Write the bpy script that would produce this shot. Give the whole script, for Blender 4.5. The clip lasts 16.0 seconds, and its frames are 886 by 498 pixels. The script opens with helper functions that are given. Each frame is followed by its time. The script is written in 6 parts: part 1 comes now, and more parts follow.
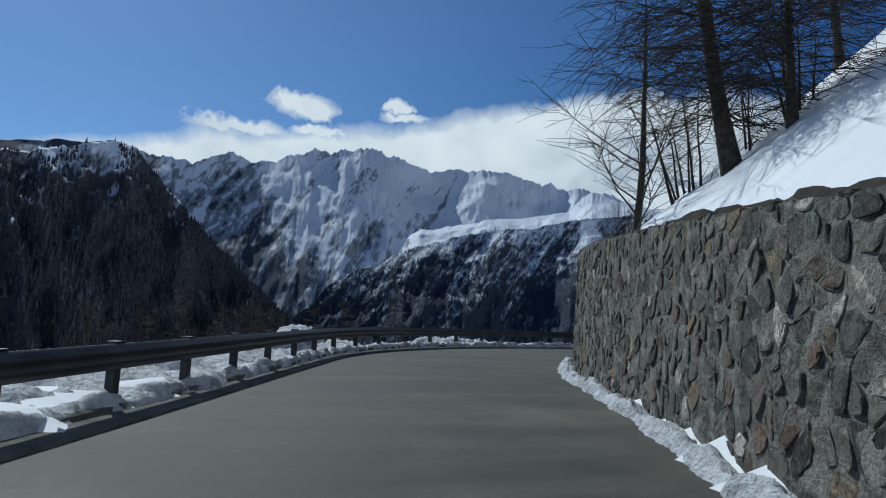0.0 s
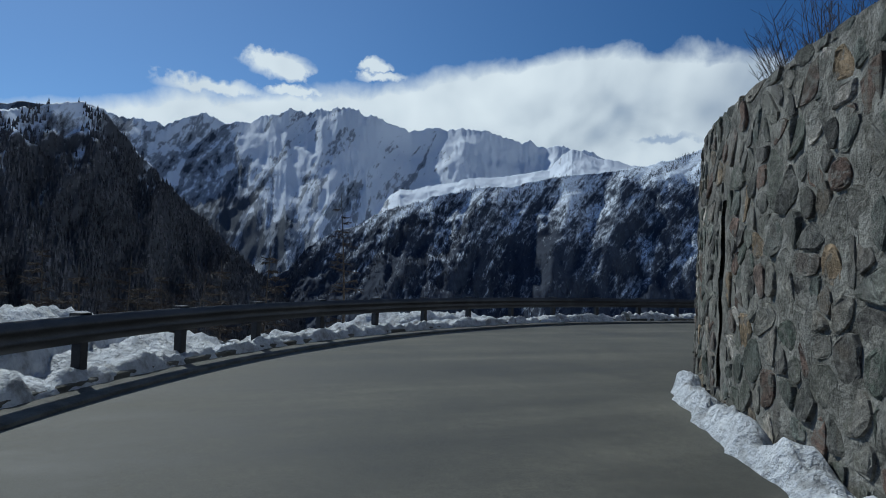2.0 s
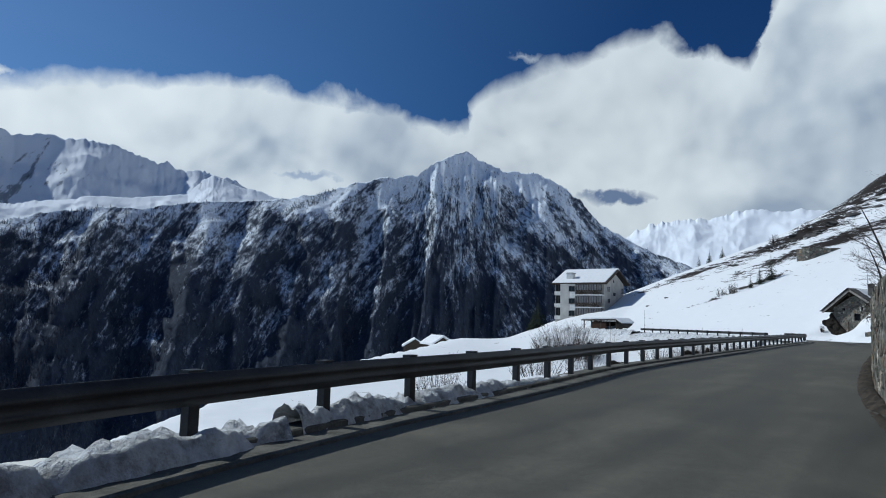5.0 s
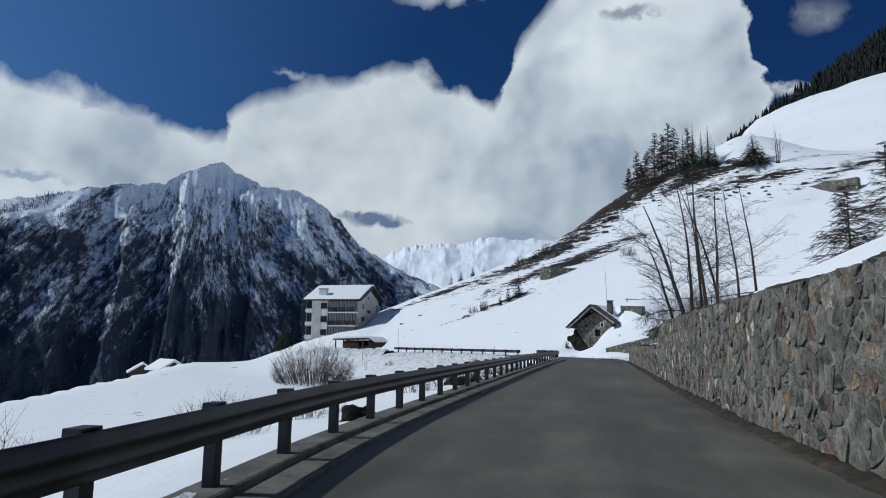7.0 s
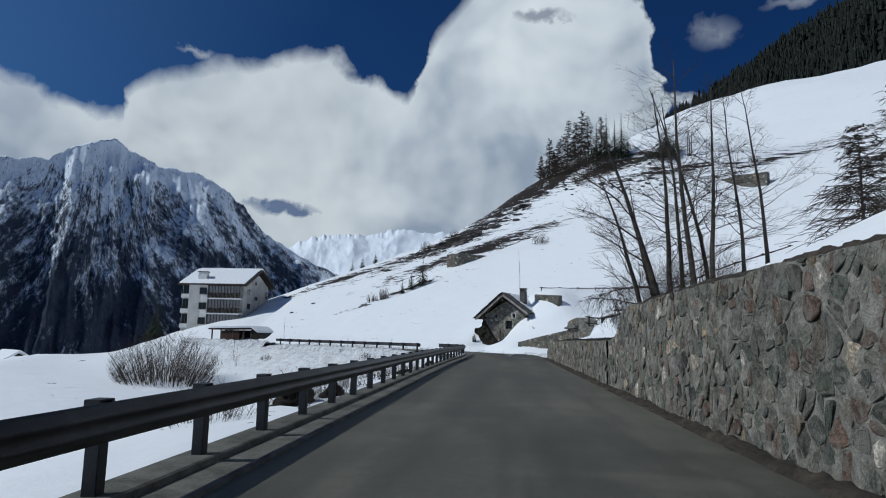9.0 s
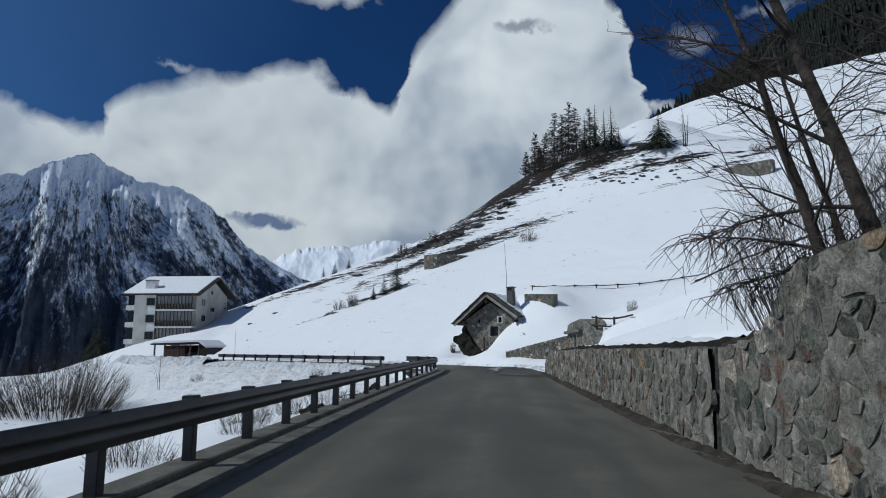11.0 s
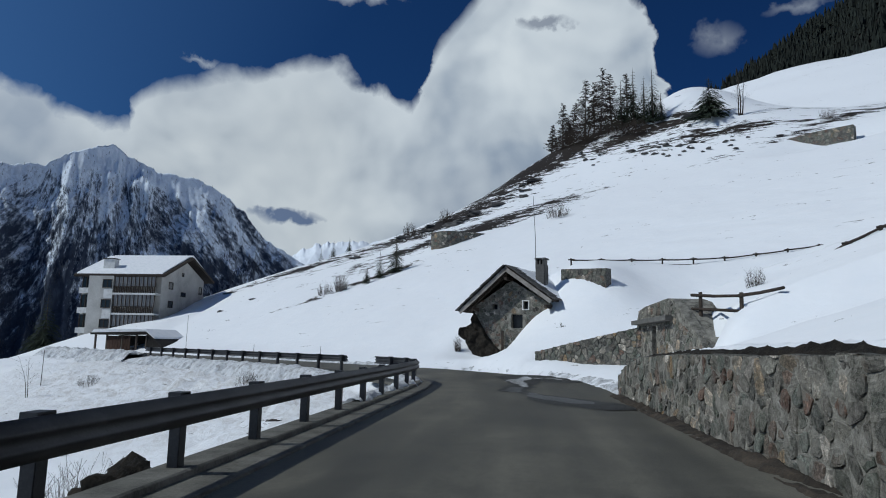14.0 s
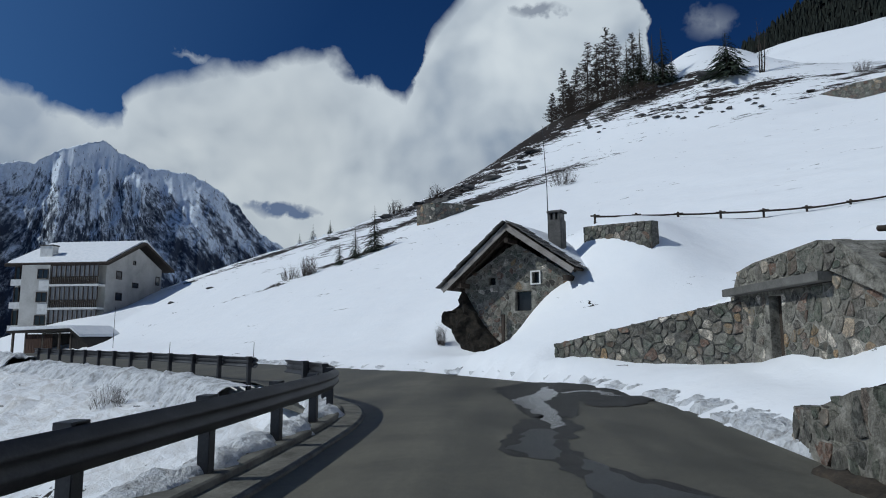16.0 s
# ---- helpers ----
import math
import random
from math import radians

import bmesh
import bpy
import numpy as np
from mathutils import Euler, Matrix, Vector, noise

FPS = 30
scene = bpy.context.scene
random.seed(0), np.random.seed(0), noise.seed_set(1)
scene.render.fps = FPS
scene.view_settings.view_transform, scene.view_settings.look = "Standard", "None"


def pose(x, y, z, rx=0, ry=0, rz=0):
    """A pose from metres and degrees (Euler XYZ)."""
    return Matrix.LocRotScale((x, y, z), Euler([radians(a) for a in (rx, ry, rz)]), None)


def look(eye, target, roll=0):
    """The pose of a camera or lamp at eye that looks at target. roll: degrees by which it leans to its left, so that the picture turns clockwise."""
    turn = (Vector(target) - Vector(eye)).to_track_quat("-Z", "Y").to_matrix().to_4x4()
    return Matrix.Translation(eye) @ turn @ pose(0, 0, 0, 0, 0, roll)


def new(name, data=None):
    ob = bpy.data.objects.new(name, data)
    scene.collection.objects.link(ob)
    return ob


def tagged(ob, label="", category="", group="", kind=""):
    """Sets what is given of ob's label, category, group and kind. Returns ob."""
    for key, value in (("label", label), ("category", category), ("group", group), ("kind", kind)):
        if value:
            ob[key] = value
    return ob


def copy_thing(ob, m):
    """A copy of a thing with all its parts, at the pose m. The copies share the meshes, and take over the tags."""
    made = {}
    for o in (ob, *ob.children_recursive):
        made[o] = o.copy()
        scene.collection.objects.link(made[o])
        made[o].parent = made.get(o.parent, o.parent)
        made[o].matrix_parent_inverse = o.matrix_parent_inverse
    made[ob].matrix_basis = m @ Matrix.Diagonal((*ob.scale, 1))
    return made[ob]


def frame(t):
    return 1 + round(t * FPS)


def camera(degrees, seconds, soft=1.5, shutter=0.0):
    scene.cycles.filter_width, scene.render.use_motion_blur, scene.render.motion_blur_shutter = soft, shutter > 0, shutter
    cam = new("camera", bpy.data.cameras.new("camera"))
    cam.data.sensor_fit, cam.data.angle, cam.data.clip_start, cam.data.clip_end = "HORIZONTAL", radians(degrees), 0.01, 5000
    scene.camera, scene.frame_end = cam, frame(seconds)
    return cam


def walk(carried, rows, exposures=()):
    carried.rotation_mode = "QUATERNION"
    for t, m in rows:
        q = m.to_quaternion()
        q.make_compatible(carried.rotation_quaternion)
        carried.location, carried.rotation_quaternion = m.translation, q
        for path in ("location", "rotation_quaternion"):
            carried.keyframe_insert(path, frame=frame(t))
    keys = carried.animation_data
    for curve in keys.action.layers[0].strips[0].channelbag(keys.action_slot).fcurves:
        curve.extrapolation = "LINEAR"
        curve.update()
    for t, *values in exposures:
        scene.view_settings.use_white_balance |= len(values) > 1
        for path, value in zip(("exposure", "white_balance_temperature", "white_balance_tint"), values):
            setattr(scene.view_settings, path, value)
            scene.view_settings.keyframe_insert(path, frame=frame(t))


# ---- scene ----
cam = camera(68.86, 16.0, soft=1.0)
PATH = [
    (0, 28.108, -78.152, 1.379, 95.87, -3.06, 67.62),
    (0.5, 25.342, -76.776, 1.387, 95.37, -3.14, 67.06),
    (1, 22.695, -75.590, 1.376, 94.67, -2.66, 67.28),
    (1.5, 19.681, -74.299, 1.404, 92.99, -2.39, 67.02),
    (2, 16.916, -72.890, 1.406, 92.41, -1.91, 65.98),
    (2.5, 14.314, -71.566, 1.401, 93.19, -1.65, 64.74),
    (3, 11.928, -70.148, 1.410, 94.35, -0.55, 61.45),
    (3.5, 9.765, -68.626, 1.427, 95.89, 0.82, 56.56),
    (4, 7.698, -66.921, 1.411, 96.97, 0.90, 51.36),
    (4.5, 5.867, -64.979, 1.399, 96.32, 0.06, 44.19),
    (5, 4.347, -62.828, 1.412, 96.14, -1.52, 34.84),
    (5.2, 3.891, -61.895, 1.402, 97.36, -1.37, 33.19),
    (7.3, 0.734, -51.327, 1.413, 97.44, -1.05, 9.82),
    (7.5, 0.554, -50.287, 1.445, 96.23, -1.46, 7.83),
    (8, 0.247, -47.571, 1.408, 96.92, -2.24, 6.92),
    (8.2, 0.164, -46.418, 1.408, 97.45, -1.37, 6.00),
    (10.3, 0.394, -33.838, 1.386, 97.90, -1.66, 4.40),
    (10.5, 0.354, -32.661, 1.392, 98.01, -1.01, 3.63),
    (11, 0.438, -29.620, 1.403, 98.70, -0.04, 4.30),
    (11.5, 0.472, -26.619, 1.410, 98.74, 0.07, 4.96),
    (12, 0.435, -23.667, 1.397, 97.33, -0.26, 4.67),
    (12.5, 0.364, -20.745, 1.381, 96.80, 0.19, 3.52),
    (13, 0.355, -17.811, 1.396, 96.70, 0.65, 3.96),
    (13.5, 0.312, -14.876, 1.396, 97.48, 0.30, 3.85),
    (14, 0.231, -11.954, 1.378, 98.41, -1.08, 5.89),
    (14.5, 0.202, -9.039, 1.404, 97.97, -0.67, 5.07),
    (15, 0.155, -6.083, 1.403, 98.25, -0.37, 4.98),
    (15.5, 0.069, -3.091, 1.409, 99.05, -0.28, 6.11),
    (16, 0.000, 0.000, 1.422, 97.58, 0.25, 5.83),
]
walk(cam, [(t, pose(x, y, z, rx, ry, rz)) for t, x, y, z, rx, ry, rz in PATH],
     [(0, -0.55, 5700, 1), (3, -0.52, 5700, 1), (5.2, -0.5, 5800, 3), (8, -0.67, 5850, 4), (16, -0.76, 5850, 4)])
# ---- world and sun ----
SUN_AZ, SUN_EL = 105.0, 43.0          # degrees left of the +y road, degrees above the horizon


def ramp(nt, fac, stops, interp="LINEAR"):
    n = nt.nodes.new("ShaderNodeValToRGB")
    n.color_ramp.interpolation = interp
    el = n.color_ramp.elements
    while len(el) < len(stops):
        el.new(0.5)
    for e, (p, c) in zip(el, stops):
        e.position = p
        e.color = (c, c, c, 1) if isinstance(c, (int, float)) else (*c, 1)
    nt.links.new(fac, n.inputs[0])
    return n.outputs[0]


def mathn(nt, op, a, b=None, c=None, clamp=False):
    n = nt.nodes.new("ShaderNodeMath")
    n.operation, n.use_clamp = op, clamp
    for i, v in enumerate((a, b, c)):
        if v is None:
            continue
        if isinstance(v, (int, float)):
            n.inputs[i].default_value = v
        else:
            nt.links.new(v, n.inputs[i])
    return n.outputs[0]


def noisen(nt, vec, scale, detail=4.0, rough=0.55, distort=0.0):
    n = nt.nodes.new("ShaderNodeTexNoise")
    n.inputs["Scale"].default_value = scale
    n.inputs["Detail"].default_value = detail
    n.inputs["Roughness"].default_value = rough
    n.inputs["Distortion"].default_value = distort
    if vec is not None:
        nt.links.new(vec, n.inputs["Vector"])
    return n.outputs["Fac"]


def mixc(nt, fac, a, b, blend="MIX"):
    n = nt.nodes.new("ShaderNodeMix")
    n.data_type, n.blend_type = "RGBA", blend
    for s, v in ((n.inputs["Factor"], fac), (n.inputs[6], a), (n.inputs[7], b)):
        if isinstance(v, (int, float)):
            s.default_value = v
        elif isinstance(v, tuple):
            s.default_value = (*v, 1)
        else:
            nt.links.new(v, s)
    return n.outputs[2]


def make_world():
    w = bpy.data.worlds.new("sky")
    scene.world = w
    w.use_nodes = True
    nt = w.node_tree
    nt.nodes.clear()
    out = nt.nodes.new("ShaderNodeOutputWorld")
    bg = nt.nodes.new("ShaderNodeBackground")
    bg.inputs["Strength"].default_value = 0.060
    nt.links.new(bg.outputs[0], out.inputs[0])
    sky = nt.nodes.new("ShaderNodeTexSky")
    sky.sky_type, sky.sun_disc = "NISHITA", False
    sky.sun_elevation, sky.sun_rotation = radians(SUN_EL), radians(-SUN_AZ)
    sky.altitude, sky.air_density, sky.dust_density, sky.ozone_density = 1500, 1.0, 1.0, 4.0
    tc = nt.nodes.new("ShaderNodeTexCoord").outputs["Generated"]
    sep = nt.nodes.new("ShaderNodeSeparateXYZ")
    nt.links.new(tc, sep.inputs[0])
    x, y, z = sep.outputs
    az = mathn(nt, "ARCTAN2", mathn(nt, "MULTIPLY", x, -1.0), y)      # left of +y
    el = mathn(nt, "ARCSINE", z)
    # cloud tops round the horizon, degrees left of +y and of elevation: a long smooth bank, cumulus, a towering column
    tops = ((-60, 10), (-40, 11), (-15.5, 14), (-14.6, 17), (-13.6, 22), (-12.9, 25.5), (-12, 29), (-8, 33), (0, 33), (3, 30.5), (4.8, 28.6), (6.4, 26.9), (7.7, 25.2), (8.3, 21.8),
            (10, 22.0), (12.3, 22.7), (14.3, 23.9), (16.6, 24.6), (20.4, 23.8), (23.7, 22.9), (26.6, 22.4), (28.5, 22.0), (30.8, 20.9), (32.4, 19.8), (33.2, 17.3),
            (36, 17.6), (39, 18.4), (42, 19.1), (47, 19.9), (54, 20.0), (60, 19.5), (66, 18.2), (70, 17.2), (75.8, 16.4), (80, 15.9), (87, 15.1), (91, 14.4), (95.4, 13.3), (100, 12))
    nx = nt.nodes.new("ShaderNodeFloatCurve")
    u = mathn(nt, "MULTIPLY_ADD", az, math.degrees(1) / 160, 60 / 160)
    cu = nx.mapping.curves[0]
    pts = [((a + 60) / 160, e / 40) for a, e in tops]
    cu.points[0].location = pts[0]
    cu.points[1].location = pts[-1]
    for p in pts[1:-1]:
        cu.points.new(*p)
    for p in cu.points:
        p.handle_type = "VECTOR"
    nx.mapping.update()
    n1 = noisen(nt, tc, 7.0, 8.0, 0.62, 0.3)
    n2 = noisen(nt, tc, 20.0, 7.0, 0.5, 0.3)
    uw = mathn(nt, "MULTIPLY_ADD", mathn(nt, "SUBTRACT", n2, 0.5), 0.022, u)
    nt.links.new(uw, nx.inputs["Value"])
    top = mathn(nt, "MULTIPLY", nx.outputs[0], radians(40))
    wob = mathn(nt, "ADD", mathn(nt, "MULTIPLY", mathn(nt, "SUBTRACT", n1, 0.5), 0.035), mathn(nt, "MULTIPLY", mathn(nt, "SUBTRACT", n2, 0.5), 0.05))
    gap = mathn(nt, "SUBTRACT", mathn(nt, "ADD", top, wob), el)
    bank = mathn(nt, "MULTIPLY", gap, 40.0, clamp=True)
    dn = mathn(nt, "MULTIPLY", mathn(nt, "SUBTRACT", noisen(nt, tc, 34.0, 5.0, 0.55, 0.0), 0.5), 0.085)
    azw, elw = mathn(nt, "ADD", az, dn), mathn(nt, "ADD", el, mathn(nt, "MULTIPLY", dn, 0.5))

    def blob(a, e, ra, re, edge):
        dx = mathn(nt, "DIVIDE", mathn(nt, "SUBTRACT", azw, radians(a)), radians(ra))
        dy = mathn(nt, "DIVIDE", mathn(nt, "SUBTRACT", elw, radians(e)), radians(re))
        r = mathn(nt, "SQRT", mathn(nt, "ADD", mathn(nt, "MULTIPLY", dx, dx), mathn(nt, "MULTIPLY", dy, dy)))
        return mathn(nt, "MULTIPLY", mathn(nt, "SUBTRACT", 1.15, r), edge, clamp=True)

    # rents of blue inside the bank, then small separate puffs and wisps
    allc = bank
    for a, e, ra, re, amt in ((19.8, 10.7, 2.8, 0.6, 0.8), (47.3, 12.1, 2.6, 0.45, 0.45), (-3.2, 27.5, 2.4, 0.6, 0.55), (9.2, 24.0, 0.8, 2.2, 0.7)):
        allc = mathn(nt, "MULTIPLY", allc, mathn(nt, "MULTIPLY_ADD", blob(a, e, ra, re, 1.6), -amt, 1.0, clamp=True))
    for a, e, ra, re, edge in ((81.2, 17.4, 2.7, 1.1, 1.8), (80.0, 17.0, 2.0, 0.9, 2.0), (73.0, 18.0, 1.5, 0.55, 2.0), (72.2, 17.1, 2.4, 0.5, 1.6), (86.4, 14.9, 4.4, 0.75, 1.6), (79.6, 15.3, 3.2, 0.5, 1.6),
                               (27.6, 22.6, 1.5, 0.4, 0.5), (15, 29.8, 4.4, 0.9, 0.7), (-17.7, 24.9, 2.0, 1.3, 0.26), (-15.3, 20.0, 1.4, 0.6, 0.8), (-24, 26.2, 2.6, 0.6, 0.35)):
        allc = mathn(nt, "MAXIMUM", allc, blob(a, e, ra, re, edge))
    # billows lit from the sun's side: the same noise read twice, a little apart
    away = nt.nodes.new("ShaderNodeVectorMath")
    away.operation = "ADD"
    away.inputs[1].default_value = (-0.016, 0.006, 0.022)
    nt.links.new(tc, away.inputs[0])
    lit = mathn(nt, "SUBTRACT", noisen(nt, tc, 6.0, 3.0, 0.45, 0.3), noisen(nt, away.outputs[0], 6.0, 3.0, 0.45, 0.3))
    n3 = noisen(nt, tc, 3.0, 4.0, 0.5, 0.5)
    fold = mathn(nt, "ADD", mathn(nt, "ADD", mathn(nt, "MULTIPLY", n3, 0.75), mathn(nt, "MULTIPLY", n1, 0.25)), mathn(nt, "MULTIPLY", lit, 1.1))
    body = ramp(nt, fold, ((0.33, (8.6, 9.6, 11.2)), (0.43, (12.4, 13.0, 13.9)), (0.53, (15.4, 15.8, 16.3)), (0.68, (18.4, 18.5, 18.5))))
    # the long bank ahead lies in the shade of higher cloud
    shade = ramp(nt, mathn(nt, "MULTIPLY", az, 1 / math.pi, clamp=True), ((0.03, 1.0), (0.10, 0.86), (0.19, 0.88), (0.27, 1.0)))
    col = mixc(nt, 1.0, body, shade, "MULTIPLY")
    # sunlit rims along the cloud tops
    rim = mathn(nt, "MULTIPLY_ADD", gap, -9.0, 0.9, clamp=True)
    col = mixc(nt, mathn(nt, "MULTIPLY", rim, 0.6), col, (18.2, 18.3, 18.4))
    dens = mathn(nt, "MULTIPLY", allc, mathn(nt, "MULTIPLY_ADD", n3, 1.6, 0.3, clamp=True))
    dens = mathn(nt, "MULTIPLY", dens, mathn(nt, "MULTIPLY_ADD", el, 30.0, 0.4, clamp=True))
    # clear deep blue away from the sun, hazier and paler towards it
    toward = nt.nodes.new("ShaderNodeVectorMath")
    toward.operation = "DOT_PRODUCT"
    nt.links.new(tc, toward.inputs[0])
    toward.inputs[1].default_value = (-math.sin(radians(SUN_AZ)) * math.cos(radians(SUN_EL)), math.cos(radians(SUN_AZ)) * math.cos(radians(SUN_EL)), math.sin(radians(SUN_EL)))
    near = mathn(nt, "MULTIPLY_ADD", toward.outputs["Value"], 0.5, 0.5, clamp=True)
    tint = ramp(nt, near, ((0.45, (0.22, 0.45, 0.80)), (0.66, (0.30, 0.58, 0.95)), (0.80, (0.80, 1.12, 1.42)), (0.92, (1.25, 1.48, 1.70))))
    deep = mixc(nt, 1.0, sky.outputs[0], tint, "MULTIPLY")
    nt.links.new(mixc(nt, dens, deep, col), bg.inputs[0])


make_world()
sun = new("sun", bpy.data.lights.new("sun", "SUN"))
sun.data.energy, sun.data.angle, sun.data.color = 4.25, radians(0.53), (1.0, 0.95, 0.87)
sd = Vector((-math.sin(radians(SUN_AZ)) * math.cos(radians(SUN_EL)), math.cos(radians(SUN_AZ)) * math.cos(radians(SUN_EL)), math.sin(radians(SUN_EL))))
sun.matrix_world = look(sd * 50, (0, 0, 0))

# ---- materials ----
def material(name, stops, scale=2.0, rough=0.8, bump=0.3, bscale=20.0, metal=0.0, fine=None, islands=0.0, spec=0.3, coords="Object", stretch=None, bdist=0.02):
    """Principled surface: colours run over a noise, a second finer noise and relief; islands: brightness varies piece by piece."""
    m = bpy.data.materials.new(name)
    m.use_nodes = True
    nt = m.node_tree
    b = nt.nodes["Principled BSDF"]
    tc = nt.nodes.new("ShaderNodeTexCoord").outputs[coords]
    if stretch:
        mp = nt.nodes.new("ShaderNodeMapping")
        mp.inputs["Scale"].default_value = stretch
        nt.links.new(tc, mp.inputs[0])
        tc = mp.outputs[0]
    n1 = noisen(nt, tc, scale, 5.0, 0.6, 0.2)
    n2 = noisen(nt, tc, bscale, 5.0, 0.65)
    mixed = mathn(nt, "ADD", mathn(nt, "MULTIPLY", n1, 0.65), mathn(nt, "MULTIPLY", n2, 0.35))
    k = len(stops) - 1
    col = ramp(nt, mixed, [(0.36 + 0.28 * i / max(1, k), c) for i, c in enumerate(stops)])
    if islands:
        oi = nt.nodes.new("ShaderNodeObjectInfo").outputs["Random"]
        ge = nt.nodes.new("ShaderNodeNewGeometry").outputs["Random Per Island"]
        r = mathn(nt, "FRACT", mathn(nt, "ADD", oi, ge))
        v = mathn(nt, "MULTIPLY_ADD", r, 2 * islands, 1 - islands)
        col = mixc(nt, 1.0, col, v, "MULTIPLY")
    nt.links.new(col, b.inputs["Base Color"])
    b.inputs["Roughness"].default_value = rough
    nt.links.new(mathn(nt, "MULTIPLY_ADD", n2, 0.25, rough - 0.12, clamp=True), b.inputs["Roughness"])
    b.inputs["Metallic"].default_value = metal
    b.inputs["Specular IOR Level"].default_value = spec
    if bump:
        bn = nt.nodes.new("ShaderNodeBump")
        bn.inputs["Strength"].default_value = bump
        bn.inputs["Distance"].default_value = bdist
        nt.links.new(n2, bn.inputs["Height"])
        nt.links.new(bn.outputs[0], b.inputs["Normal"])
    return m


def stone_material():
    """Rubble stones: each one grey, greenish, ochre or pale, stained and rough."""
    m = bpy.data.materials.new("rubble_stone")
    m.use_nodes = True
    nt = m.node_tree
    b = nt.nodes["Principled BSDF"]
    tc = nt.nodes.new("ShaderNodeTexCoord").outputs["Object"]
    oi = nt.nodes.new("ShaderNodeObjectInfo").outputs["Random"]
    ge = nt.nodes.new("ShaderNodeNewGeometry").outputs["Random Per Island"]
    r = mathn(nt, "FRACT", mathn(nt, "ADD", oi, ge))
    base = ramp(nt, r, ((0.0, (0.045, 0.044, 0.04)), (0.12, (0.15, 0.142, 0.125)), (0.24, (0.078, 0.09, 0.072)), (0.36, (0.21, 0.195, 0.165)), (0.46, (0.062, 0.058, 0.054)), (0.56, (0.13, 0.14, 0.12)), (0.66, (0.24, 0.22, 0.185)),
                        (0.73, (0.10, 0.066, 0.052)), (0.79, (0.17, 0.115, 0.088)), (0.85, (0.12, 0.114, 0.10)), (0.91, (0.25, 0.175, 0.10)), (0.95, (0.42, 0.385, 0.33)), (0.975, (0.55, 0.50, 0.43)), (1.0, (0.075, 0.07, 0.066))))
    tc = nt.nodes.new("ShaderNodeNewGeometry").outputs["Position"]
    n1 = noisen(nt, tc, 5.5, 8.0, 0.74, 1.0)
    n2 = noisen(nt, tc, 26.0, 6.0, 0.72)
    n3 = noisen(nt, tc, 1.1, 6.0, 0.65)
    # stains and old pointing run across neighbouring stones
    n5 = noisen(nt, tc, 3.4, 7.0, 0.7, 1.4)
    col = mixc(nt, 1.0, base, ramp(nt, n1, ((0.3, 0.3), (0.5, 1.0), (0.7, 2.2))), "MULTIPLY")
    col = mixc(nt, 1.0, col, ramp(nt, n2, ((0.3, 0.45), (0.7, 1.7))), "MULTIPLY")
    col = mixc(nt, ramp(nt, n5, ((0.5, 0.0), (0.58, 0.8))), col, (0.21, 0.2, 0.175))
    moss = ramp(nt, n3, ((0.5, 0.0), (0.66, 0.45)))
    col = mixc(nt, moss, col, (0.058, 0.068, 0.05))
    ochre = ramp(nt, noisen(nt, tc, 1.7, 5.0, 0.6, 0.5), ((0.6, 0.0), (0.72, 0.5)))
    col = mixc(nt, ochre, col, (0.17, 0.135, 0.10))
    nt.links.new(col, b.inputs["Base Color"])
    b.inputs["Roughness"].default_value = 0.88
    b.inputs["Specular IOR Level"].default_value = 0.25
    bn = nt.nodes.new("ShaderNodeBump")
    bn.inputs["Strength"].default_value, bn.inputs["Distance"].default_value = 0.9, 0.05
    nt.links.new(mathn(nt, "ADD", n1, mathn(nt, "MULTIPLY", n2, 0.5)), bn.inputs["Height"])
    nt.links.new(bn.outputs[0], b.inputs["Normal"])
    return m


